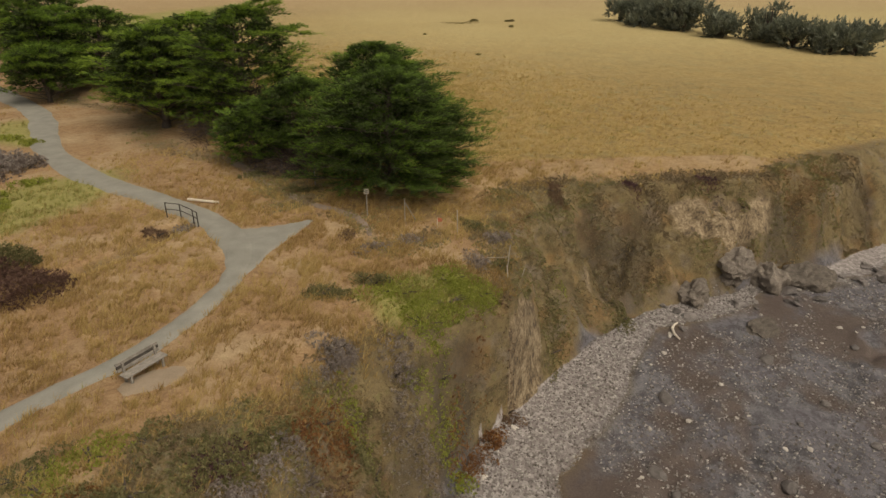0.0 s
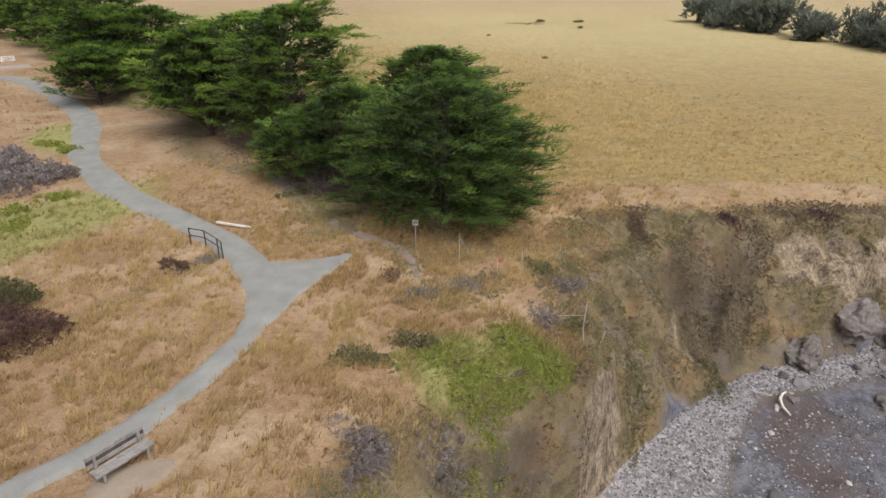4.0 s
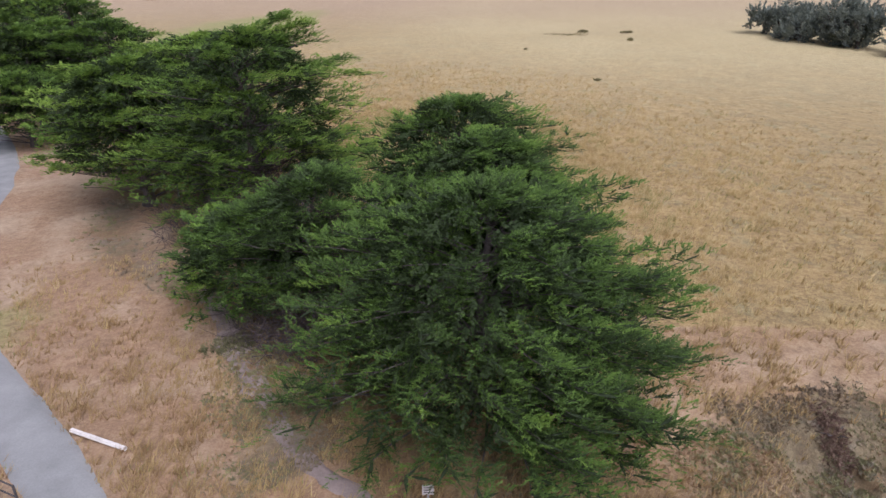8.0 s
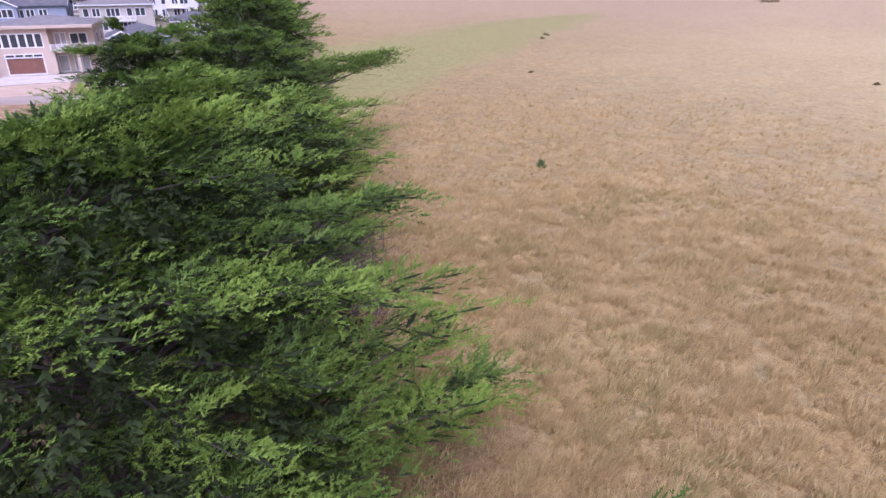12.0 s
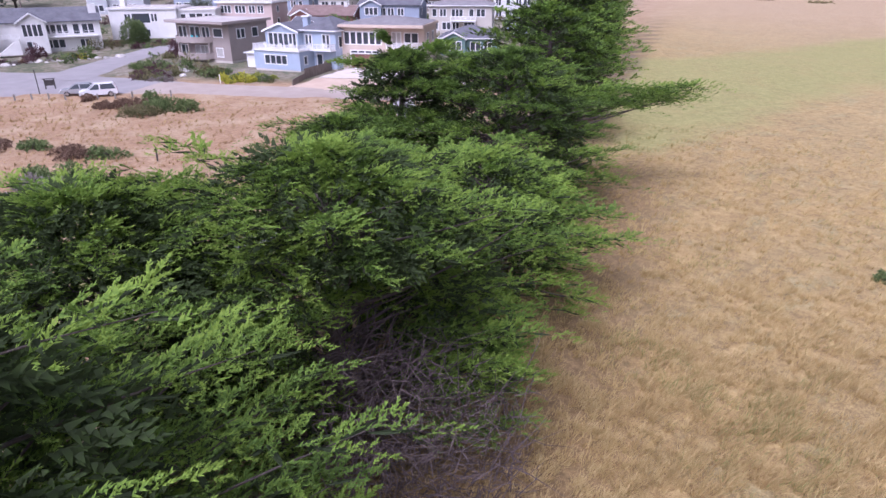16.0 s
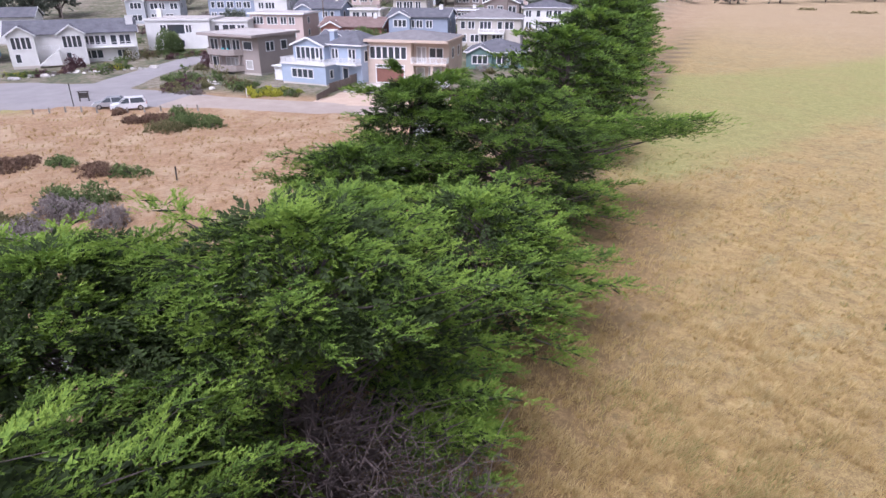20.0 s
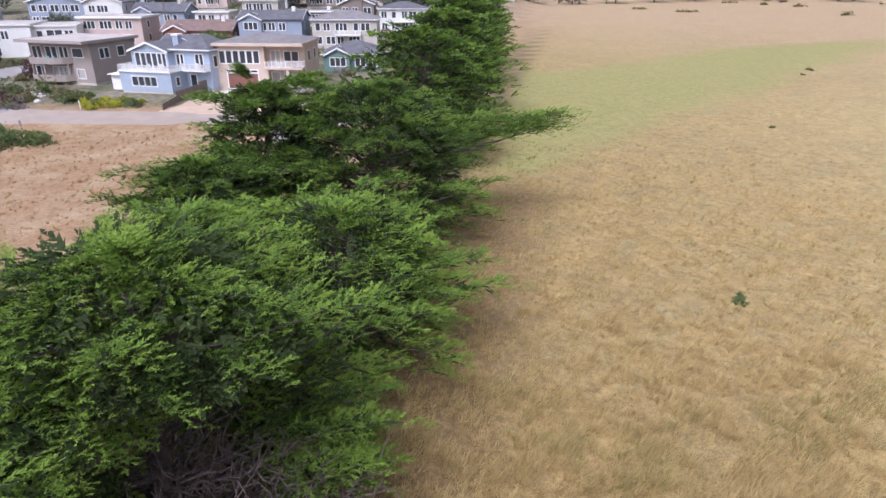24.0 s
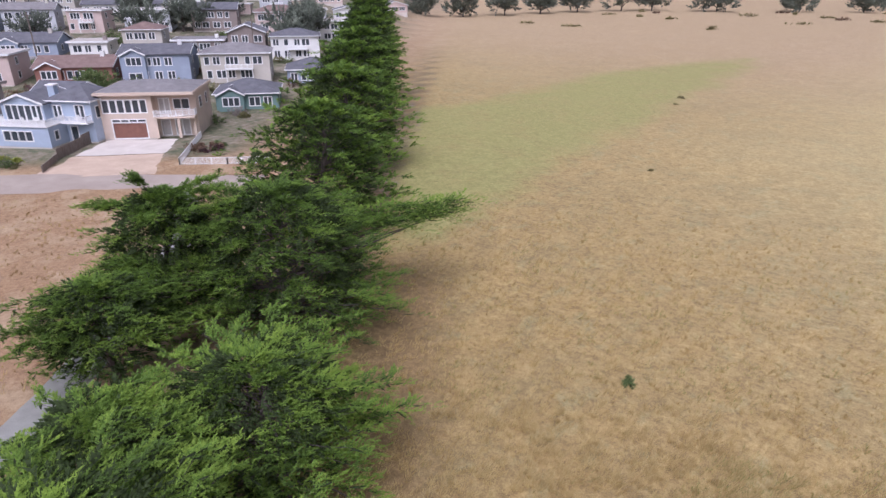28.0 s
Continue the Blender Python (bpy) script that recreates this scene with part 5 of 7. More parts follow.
# second row
simple_house(-108.6, 126.6, 50, 11, 10, 1, "green", "dark", "hip", 2.0, "low grey-green house with a dark hip roof", 2, front_gable=True, base=0.4)
simple_house(-160.5, 99.0, 50, 13, 10, 2, "pink", "gravel", "flat", 0.3, "pink stucco house with a flat roof", 3)
simple_house(-149.6, 112.2, 50, 14.5, 10, 1, "red", "rust", "gable_u", 1.9, "low brick-red house with a rust shingle roof", 4, front_gable=True)
simple_house(-139.4, 124.8, 50, 13.5, 11, 2, "slate", "dark", "gable_u", 1.6, "slate blue house with white window trim", 5, front_gable=True, base=2.3)
simple_house(-129.6, 137.0, 50, 14.0, 10, 2, "cream", "grey", "hip", 1.7, "cream stucco house with a balcony and hip roof", 6, True, base=2.2)
simple_house(-118.6, 150.5, 50, 11, 10, 1, "slate", "dark", "hip", 2.0, "low slate blue house with a dark roof", 7)
# third row
simple_house(-182.5, 116.5, 50, 13, 10, 1, "slate", "dark", "gable_u", 2.0, "low slate blue house with white eaves", 8, front_gable=True)
simple_house(-172.5, 128.5, 50, 8.5, 9, 1, "white", "gravel", "flat", 0.3, "small white flat-roofed house", 9)
simple_house(-164.8, 138.0, 50, 9, 9, 2, "cream", "rust", "hip", 1.6, "cream house with a rust hip roof", 10)
simple_house(-157.6, 146.6, 50, 12, 9, 1, "brown", "grey", "flat", 0.35, "brown shingled house with a flat roof", 11)
simple_house(-149.0, 156.5, 50, 9, 9, 2, "brown", "dark", "gable_v", 2.0, "dark brown shingled gabled house", 12)
simple_house(-142.6, 164.5, 50, 12, 10, 2, "white", "dark", "hip", 1.6, "white house with slate roof and deck", 13, True)
simple_house(-194.0, 96.0, 56, 13, 9, 2, "slate", "dark", "gable_v", 2.0, "slate blue gabled house with white trim", 14)
simple_house(-186.0, 106.5, 56, 9, 9, 2, "white", "dark", "gable_v", 1.9, "narrow white gabled house", 15)
simple_house(-203.0, 76.0, 70, 14, 9, 2, "grey", "rust", "gable_u", 1.8, "grey house with a rust roof", 16, front_gable=True)
simple_house(-190.0, 44.0, 80, 11, 9, 2, "white", "dark", "gable_u", 2.0, "white house beside dark trees", 17)
# rows far up the hill
rng_h = random.Random(77)
walls_, roofs_ = ["white", "grey", "cream", "slate", "pink", "brown", "white", "grey", "cream", "slate"], ["dark", "grey", "dark", "rust", "gravel"]
for back_, span in ((248, (-60, 150)), (282, (-60, 165)), (318, (-70, 180)), (356, (-70, 190))):
    s_ = span[0]
    while s_ < span[1]:
        w_ = rng_h.uniform(9, 14)
        bx, by = -0.772 * back_ + 0.636 * (s_ - 10), 0.636 * back_ + 0.772 * (s_ - 10)
        if -0.8 * (bx + 38) - 0.6 * (by - 88) < 26:
            break
        wc, rc = rng_h.choice(walls_), rng_h.choice(roofs_)
        kind_ = "flat" if rc == "gravel" else rng_h.choice(("gable_u", "gable_v", "hip"))
        fl = rng_h.choice((1, 2, 2))
        words = {"dark": "dark shingle", "grey": "grey shingle", "rust": "rust shingle", "gravel": "flat gravel"}[rc]
        simple_house(bx, by, 50 + rng_h.uniform(-6, 6), w_, 9, fl, wc, rc, kind_, 0.3 if kind_ == "flat" else 1.8,
                     f"{wc} {'two-storey' if fl == 2 else 'low'} house with a {words} roof on the hill", rng_h.randrange(9999), fl == 2 and rng_h.random() < 0.5)
        s_ += w_ + rng_h.uniform(2.0, 6)

# streets, drives and garden ground
DIRTROAD = surface("sandy_grey_road", (0.30, 0.245, 0.205), (0.42, 0.355, 0.305), 0.3, 0.95, 0.3, 0.006, fine=40)
ribbon("dirt_road", [(-68, 107, 5), (-79, 98, 6), (-87, 90.5, 7.5), (-96, 81.5, 8.5), (-103.5, 73.5, 10)], DIRTROAD, 0.085, 6, 8, 0.4, label="sandy grey road end before the houses", category="road")
ribbon("street", [(-99, 78.3, 8.6), (-106.5, 70.5, 12), (-116, 60, 21), (-121, 49, 27), (-128, 30, 27), (-140, 0, 20)], ASPHALT, 0.06, 6, 8, 0.3,
       label="worn grey street along the bluff", category="street")
ribbon("side_street", [(-116, 63, 10), (-130, 69.8, 8), (-143, 79.5, 7), (-152, 90, 6.5), (-172, 112, 6), (-200, 146, 6)], ASPHALT, 0.075, 6, 8, 0.2, label="grey asphalt side street between houses", category="street")
ribbon("driveway", [(-99.5, 108.2, 12.0), (-96.6, 105.0, 12.0), (-93.4, 101.6, 12.2)], CONCRETE, 0.09, 6, 8, 0.02, label="pale concrete driveway before the peach house", category="driveway")
ribbon("driveway_apron", [(-93.2, 101.4, 13.0), (-89.5, 97.6, 14.5), (-86.0, 94.4, 16.5)], SANDY, 0.085, 6, 8, 0.3, label="sandy driveway apron beside the street", category="driveway")

# ---- shrubs ----
def leaf_clump(seed):
    """A loose tuft of small pointed leaves, one metre across."""
    rng = np.random.default_rng(seed)
    co, tri, tint = [], [], []
    for i in range(8):
        d = rng.normal(0, 1, 3)
        d[2] = abs(d[2]) + 0.2
        d /= np.linalg.norm(d)
        base = d * rng.uniform(0.05, 0.35)
        s = np.cross(d, rng.normal(0, 1, 3))
        s *= 0.13 / np.linalg.norm(s)
        k = len(co)
        co += [base - s, base + s, base + d * rng.uniform(0.25, 0.5)]
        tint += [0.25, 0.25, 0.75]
        tri += [(k, k + 1, k + 2)]
    return np.array(co), np.array(tri), np.array(tint)


CLUMPS = [leaf_clump(s) for s in range(5)]
SHRUB = {
    "green": foliage_material("green_shrub_leaves", (0.053, 0.072, 0.03), (0.128, 0.18, 0.068), (0.3, 0.375, 0.15)),
    "olive": foliage_material("olive_shrub_leaves", (0.068, 0.063, 0.033), (0.18, 0.173, 0.083), (0.36, 0.33, 0.18)),
    "grey": foliage_material("grey_twiggy_shrub", (0.12, 0.098, 0.09), (0.27, 0.232, 0.215), (0.46, 0.41, 0.39)),
    "brown": foliage_material("brown_dry_shrub", (0.072, 0.048, 0.035), (0.192, 0.125, 0.088), (0.4, 0.288, 0.208)),
    "yellow": foliage_material("yellow_green_flowers", (0.14, 0.15, 0.02), (0.40, 0.40, 0.05), (0.70, 0.68, 0.12)),
    "lime": foliage_material("bright_succulent_mat", (0.12, 0.14, 0.026), (0.28, 0.315, 0.07), (0.46, 0.48, 0.14)),
    "red": foliage_material("red_brown_succulent_mat", (0.072, 0.042, 0.024), (0.24, 0.114, 0.054), (0.432, 0.264, 0.12)),
    "drygreen": foliage_material("dry_olive_weeds", (0.13, 0.115, 0.06), (0.24, 0.21, 0.10), (0.40, 0.34, 0.18)),
    "redbrown": foliage_material("red_brown_shrub", (0.05, 0.03, 0.026), (0.13, 0.076, 0.062), (0.25, 0.165, 0.13)),
    "plum": foliage_material("plum_leaf_shrub", (0.048, 0.024, 0.029), (0.12, 0.064, 0.072), (0.224, 0.144, 0.144)),
}


def shrub(x, y, rx, ry, h, mat, seed, label, size=0.45, count=None, turn=0.0, group="", name="shrub", lobes=5, most=1000):
    """A rounded, uneven shrub: several overlapping domes of small leaves on short stems."""
    rng = np.random.default_rng(seed)
    n = count or int(90 * max(rx * ry, 0.3) / max(size, 0.2))
    n = min(int(n * 0.40), most)
    size *= 1.18
    cs = np.column_stack([rng.uniform(-0.62, 0.62, lobes), rng.uniform(-0.62, 0.62, lobes), rng.uniform(0.6, 1.05, lobes), rng.uniform(0.42, 0.66, lobes)])
    cs[0] = (0, 0, 1.0, 0.75)
    which = rng.integers(0, lobes, n)
    d = rng.normal(0, 1, (n, 3))
    d[:, 2] = np.abs(d[:, 2])
    d /= np.linalg.norm(d, axis=1, keepdims=True)
    r = rng.uniform(0.72, 1.04, n)[:, None]
    q = d * r
    lx, ly = (cs[which, 0] + q[:, 0] * cs[which, 3]) * rx, (cs[which, 1] + q[:, 1] * cs[which, 3]) * ry
    lz = q[:, 2] * cs[which, 2] * h
    c, s = math.cos(radians(turn)), math.sin(radians(turn))
    wx, wy = x + lx * c - ly * s, y + lx * s + ly * c
    base = land(wx, wy)[0]
    z0 = ground_z(x, y)
    pos = np.column_stack([wx - x, wy - y, base - z0 + lz - 0.05])
    way = d + np.array([0, 0, 0.35])
    # upward-facing leaves tinted lighter, a top light put into the colour
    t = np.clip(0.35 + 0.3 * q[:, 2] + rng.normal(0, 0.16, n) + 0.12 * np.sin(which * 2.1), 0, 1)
    ob = empty(name, Matrix.Translation((x, y, z0)), label=label, category="shrub", group=group)
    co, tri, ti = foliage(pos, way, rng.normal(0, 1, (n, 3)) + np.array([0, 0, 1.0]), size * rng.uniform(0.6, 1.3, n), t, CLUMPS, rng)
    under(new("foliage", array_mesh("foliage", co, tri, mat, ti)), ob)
    stems = []
    for k in range(5):
        a = rng.uniform(0, 6.28)
        e = (math.cos(a) * rx * 0.4, math.sin(a) * ry * 0.4, h * 0.6)
        stems.append(tube([(0, 0, -0.1), (e[0] * 0.5, e[1] * 0.5, h * 0.35), e], [0.05, 0.035, 0.015], 4))
    cc, qq = joined(stems)
    under(new("stem", array_mesh("stem", cc, qq, BARK)), ob)
    return ob


# grey-green leaves, lightened so that their colour holds the haze of distance
HAZEGREEN = foliage_material("hazed_far_leaves", (0.10, 0.11, 0.095), (0.185, 0.21, 0.165), (0.29, 0.32, 0.25))


def far_tree(x, y, h, r, seed, label, group, lift=0.22):
    """A broad tree far off: trunk with forks and a crown of leaf clumps."""
    rng = np.random.default_rng(seed)
    z0 = ground_z(x, y) - 0.1
    ob = empty("tree", Matrix.Translation((x, y, z0)), label=label, category="tree", group=group)
    forks = [tube([(0, 0, 0), (0.1, 0, h * 0.3), (0, 0.1, h * 0.75)], [0.4, 0.3, 0.1], 6)]
    for k in range(4):
        a = rng.uniform(0, 6.28)
        forks.append(tube([(0, 0, h * 0.15), (math.cos(a) * r * 0.3, math.sin(a) * r * 0.3, h * 0.4), (math.cos(a) * r * 0.6, math.sin(a) * r * 0.6, h * 0.65)], [0.22, 0.16, 0.06], 5))
    c, q = joined(forks)
    under(new("trunk", array_mesh("trunk", c, q, BARK)), ob)
    n = 340
    lob = np.column_stack([rng.uniform(-0.6, 0.6, 9) * r, rng.uniform(-0.6, 0.6, 9) * r, h * (lift + (0.8 - lift) * rng.uniform(0.15, 1.0, 9)), rng.uniform(0.3, 0.5, 9) * r])
    w = rng.integers(0, 9, n)
    d = rng.normal(0, 1, (n, 3))
    d /= np.linalg.norm(d, axis=1, keepdims=True)
    pos = lob[w, :3] + d * lob[w, 3:4] * np.array([1, 1, 0.55]) * rng.uniform(0.6, 1.05, n)[:, None]
    pos[:, 2] = np.clip(pos[:, 2], h * lift, h)
    # clump tops tinted light and undersides dark: shading held in the leaf colour
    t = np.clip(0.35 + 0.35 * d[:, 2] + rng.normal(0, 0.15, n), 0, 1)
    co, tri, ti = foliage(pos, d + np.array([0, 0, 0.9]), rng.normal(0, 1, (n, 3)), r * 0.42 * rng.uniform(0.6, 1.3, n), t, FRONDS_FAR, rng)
    under(new("crown", array_mesh("crown", co, tri, HAZEGREEN, ti)), ob)
    return ob


rng_t = random.Random(5)
for k, f in enumerate((0.0, 0.05, 0.1, 0.15, 0.2, 0.24, 0.28, 0.33, 0.38, 0.41, 0.5, 0.56, 0.6, 0.66, 0.71, 0.75, 0.8, 0.86, 0.9, 0.95, 1.0)):
    far_tree(72 + 20 * f + rng_t.uniform(-2.5, 2.5), 182 - 72 * f + rng_t.uniform(-1, 1), rng_t.uniform(4.6, 9.4), rng_t.uniform(3.0, 5.6), 40 + k, "dark green tree at the far edge of the field", "trees across the field", 0.0)
for k, (x, y, h, r) in enumerate(((-226, 318, 12, 9), (-216, 340, 13, 10), (-205, 362, 13, 10), (-196, 384, 13, 11), (-186, 408, 14, 11), (-172, 436, 14, 11), (-160, 452, 13, 10), (-128, 470, 14, 12), (-90, 500, 14, 12), (-60, 520, 12, 10))):
    far_tree(x, y, h, r, 80 + k, "broad dark tree with bare trunk at the field's far end", "trees at the field's end", 0.16)
for k, (x, y, h, r) in enumerate(((-205, 38, 13, 8), (-214, 52, 14, 8), (-200, 22, 14, 9), (-218, 30, 13, 9), (-150.5, 178, 11, 7), (-176, 150, 9, 6), (-190, 128, 8, 5), (-226, 92, 10, 6), (-186, 166, 10, 7), (-214, 168, 9, 6), (-160, 192, 12, 8),
                                  (-232, 60, 12, 8), (-236, 130, 9, 6), (-200, 190, 9, 6), (-168, 88, 5, 3), (-178, 100, 5, 3))):
    far_tree(x, y, h, r, 110 + k, "dark green tree standing among the houses", "trees among the houses", 0.12)

# shrubs beside the footpath
shrub(-21.6, 23.0, 4.2, 3.3, 1.9, SHRUB["redbrown"], 1, "large dome of dark red-brown shrub beside the dry grass", 0.22, 10000, 20, lobes=3, most=4000)
shrub(-22.4, 25.4, 3.6, 2.0, 2.1, SHRUB["olive"], 2, "dense olive shrub top behind a red-brown shrub", 0.2, 7000, 10, lobes=3, most=2600)
for k, (x, y, a, b, h) in enumerate(((-31.0, 46.6, 2.4, 1.9, 1.3), (-34.6, 49.0, 2.8, 2.1, 1.5), (-31.6, 44.5, 2.8, 2.4, 1.2), (-35.2, 46.0, 3.0, 2.6, 1.4), (-33.5, 41.5, 2.8, 2.2, 1.1), (-36.5, 51.5, 2.6, 2.0, 1.3))):
    shrub(x, y, a, b, h, SHRUB["grey"], 10 + k, "grey twiggy coastal shrub beside the footpath", 0.4, 1300, 20 * k, "grey shrubs")
for k, (x, y) in enumerate(((-27.6, 42.6), (-29.2, 39.5), (-30.5, 36.5), (-27.5, 37.0), (-33.5, 55.5), (-36.5, 57.5))):
    shrub(x, y, 1.6, 1.2, 0.45, SHRUB["lime"], 30 + k, "low yellow-green shrub in the grass", 0.3, 420, 30 * k, "yellow-green shrubs")
# mats and bushes along the cliff top
for k, (x, y, a, b, h, m) in enumerate((
        (-3.0, 21.2, 1.3, 0.8, 0.5, "olive"), (-0.6, 22.2, 0.9, 0.8, 0.7, "olive"), (0.3, 16.2, 1.3, 1.1, 0.7, "grey"), (-2.4, 16.6, 1.5, 1.2, 0.6, "grey"), (2.6, 15.6, 1.7, 1.0, 0.6, "lime"), (1.0, 14.2, 1.5, 1.0, 0.6, "grey"),
        (3.8, 16.6, 1.6, 1.2, 0.6, "red"), (5.2, 18.4, 1.4, 1.0, 0.5, "red"), (6.8, 20.2, 1.0, 0.9, 0.5, "brown"), (-6.5, 9.6, 2.2, 1.2, 0.45, "olive"), (-8.8, 8.2, 2.2, 1.4, 0.45, "olive"), (-10.8, 7.0, 2.2, 1.5, 0.45, "red"),
        (-4.4, 11.0, 1.6, 1.0, 0.4, "olive"), (-2.6, 12.4, 1.5, 1.2, 0.5, "red"), (-0.8, 12.6, 1.6, 1.2, 0.6, "olive"), (-3.2, 9.8, 1.6, 1.1, 0.5, "grey"), (-1.2, 10.2, 1.6, 1.3, 0.5, "brown"), (0.9, 11.4, 1.4, 1.3, 0.5, "red"),
        (-5.4, 7.6, 1.8, 1.2, 0.5, "grey"), (2.3, 12.6, 1.3, 1.2, 0.6, "olive"), (3.0, 14.0, 1.2, 1.0, 0.5, "grey"), (7.0, 24.6, 1.0, 0.9, 0.4, "olive"), (7.4, 28.8, 1.2, 1.0, 0.5, "grey"),
        (14.0, 38.4, 1.8, 1.0, 0.4, "brown"), (20.5, 38.6, 1.4, 0.7, 0.4, "plum"), (27.5, 39.4, 1.5, 0.7, 0.4, "plum"), (-0.6, 27.2, 1.3, 0.8, 0.35, "grey"),
        (1.6, 28.2, 1.3, 0.8, 0.35, "grey"), (-2.2, 29.4, 1.1, 0.6, 0.3, "brown"), (5.4, 25.2, 1.4, 0.9, 0.4, "grey"), (6.0, 30.8, 1.5, 1.0, 0.4, "olive"), (-6.2, 38.4, 1.6, 0.7, 0.4, "olive"), (-9.8, 43.4, 2.0, 0.9, 0.5, "olive"))):
    words = {"olive": "olive green", "grey": "grey twiggy", "lime": "bright green", "red": "reddish brown", "brown": "dry brown", "green": "green", "plum": "dark plum"}[m]
    shrub(x, y, a, b, h, SHRUB[m], 60 + k, f"{words} low coastal shrub on the bluff", 0.19, int(620 * a * b), 35 * k, "shrubs along the cliff top", lobes=8)
for k, (x, y, a, b) in enumerate(((0.8, 21.4, 2.6, 1.8), (3.2, 20.6, 2.6, 1.8), (1.8, 18.6, 2.4, 1.7), (5.0, 21.4, 2.0, 1.5), (3.6, 22.8, 2.2, 1.3))):
    shrub(x, y, a, b, 0.35, SHRUB["lime"], 130 + k, "bright green succulent mat over the cliff edge", 0.17, 2400, 25 * k, "green mats", lobes=9)
# shrubs of the open ground before the houses
for k, (x, y, a, b, h, m) in enumerate(((-91, 67.0, 2.2, 1.6, 1.0, "brown"), (-88.5, 69.5, 3.0, 2.2, 1.3, "brown"), (-85.5, 72.5, 2.8, 2.2, 1.5, "green"), (-83.5, 70.0, 2.6, 2.0, 1.3, "olive"), (-90.5, 72.4, 2.2, 1.8, 1.7, "green"), (-82.6, 74.6, 2.2, 1.8, 1.5, "green"),
                                       (-97.5, 65.4, 1.6, 1.0, 0.8, "brown"), (-74.5, 55.5, 3.0, 1.8, 0.8, "brown"), (-73, 58.5, 2.0, 1.4, 1.0, "green"), (-76.5, 52.5, 2.6, 1.8, 0.8, "brown"), (-66.5, 64.5, 2.0, 1.5, 0.9, "green"), (-68, 62.5, 2.4, 1.5, 0.7, "brown"),
                                       (-70.5, 61.5, 1.8, 1.2, 0.6, "brown"), (-57, 58.4, 3.0, 2.4, 1.6, "grey"), (-60.5, 58.0, 2.4, 2.0, 1.6, "green"), (-55, 55.5, 3.0, 2.4, 1.3, "olive"), (-54.2, 61.6, 2.4, 1.8, 1.3, "grey"), (-50.5, 58.0, 2.6, 2.0, 0.9, "green"), (-52, 53.4, 2.8, 2.0, 0.9, "green"), (-58.6, 60.6, 2.6, 1.8, 1.9, "green"), (-53.5, 56.6, 3.0, 2.2, 1.4, "grey"), (-49.0, 54.5, 3.2, 2.4, 1.1, "green"), (-55.5, 52.5, 3.0, 2.2, 1.2, "olive"))):
    words = {"olive": "olive", "grey": "grey twiggy", "brown": "dark brown", "green": "dark green"}[m]
    shrub(x, y, a, b, h, SHRUB[m], 160 + k, f"{words} shrub in the dry grass", 0.38, int(230 * a * b), 25 * k, "shrubs in the dry ground")
# garden beds
rng_g = random.Random(9)


def bed(cx, cy, rx, ry, n, kinds, group, lo=0.7, hi=1.5):
    for k in range(n):
        a, r = rng_g.uniform(0, 6.28), math.sqrt(rng_g.random())
        m = rng_g.choice(kinds)
        words = {"olive": "olive", "grey": "silver grey", "brown": "brown", "green": "green", "yellow": "yellow-flowering", "plum": "dark purple", "lime": "bright green", "red": "reddish"}[m]
        w = rng_g.uniform(lo, hi)
        shrub(cx + rx * r * math.cos(a), cy + ry * r * math.sin(a), w, w * rng_g.uniform(0.7, 1.1), w * rng_g.uniform(0.6, 0.9), SHRUB[m], rng_g.randrange(9999), f"{words} garden shrub before a house", 0.45, 160, 0, group, "garden_shrub")


bed(-102.3, 86.0, 3.6, 2.6, 17, ["yellow", "yellow", "yellow", "green"], "yellow garden bed", 0.8, 1.5)
bed(-101.0, 91.0, 3.2, 3.2, 8, ["green", "olive", "lime", "grey"], "garden of the blue house")
bed(-112.0, 85.0, 4.0, 2.4, 10, ["green", "green", "plum", "olive"], "garden of the taupe house", 0.8, 1.6)
bed(-112.5, 76.6, 5.5, 3.4, 26, ["green", "olive", "grey", "plum"], "garden island", 0.8, 1.7)
bed(-121.0, 77.5, 5.0, 3.4, 22, ["green", "olive", "plum", "green"], "garden before the taupe house", 0.8, 1.7)
bed(-142.5, 60.0, 2.5, 8.0, 16, ["green", "grey", "brown", "plum"], "garden of the white house", 0.8, 1.6)
bed(-143.5, 69.0, 1.8, 2.2, 5, ["yellow", "yellow", "green"], "yellow shrubs of the white house", 0.9, 1.6)
bed(-143.0, 51.5, 1.6, 2.2, 5, ["yellow", "lime", "green"], "yellow shrubs beside the street", 0.9, 1.6)
bed(-86.5, 110.5, 2.4, 2.6, 9, ["plum", "green", "brown"], "dark planting beside the driveway", 0.8, 1.5)
bed(-151.0, 84.0, 3.0, 7.0, 12, ["green", "plum", "green", "brown"], "garden of the flat-roofed house", 1.0, 2.0)
shrub(-156.2, 79.5, 3.3, 3.3, 5.0, SHRUB["green"], 401, "clipped round green tree before a white house", 0.4, 7000, 0, name="clipped_tree", lobes=2, most=2600)
shrub(-136.5, 84.5, 2.4, 2.0, 3.4, SHRUB["plum"], 402, "dark purple-leaved small tree beside the street", 0.5, 900, 0, name="small_tree")
shrub(-149.5, 61.5, 1.8, 1.6, 2.6, SHRUB["plum"], 403, "dark purple rounded shrub before a white house", 0.45, 800)
shrub(-136.0, 118.5, 7.0, 3.4, 4.6, SHRUB["green"], 404, "broad dark green hedge between houses", 0.7, 2400, 50, name="hedge")
shrub(-128.0, 131.5, 2.0, 1.8, 2.6, SHRUB["olive"], 405, "olive shrub between two houses", 0.5, 500)

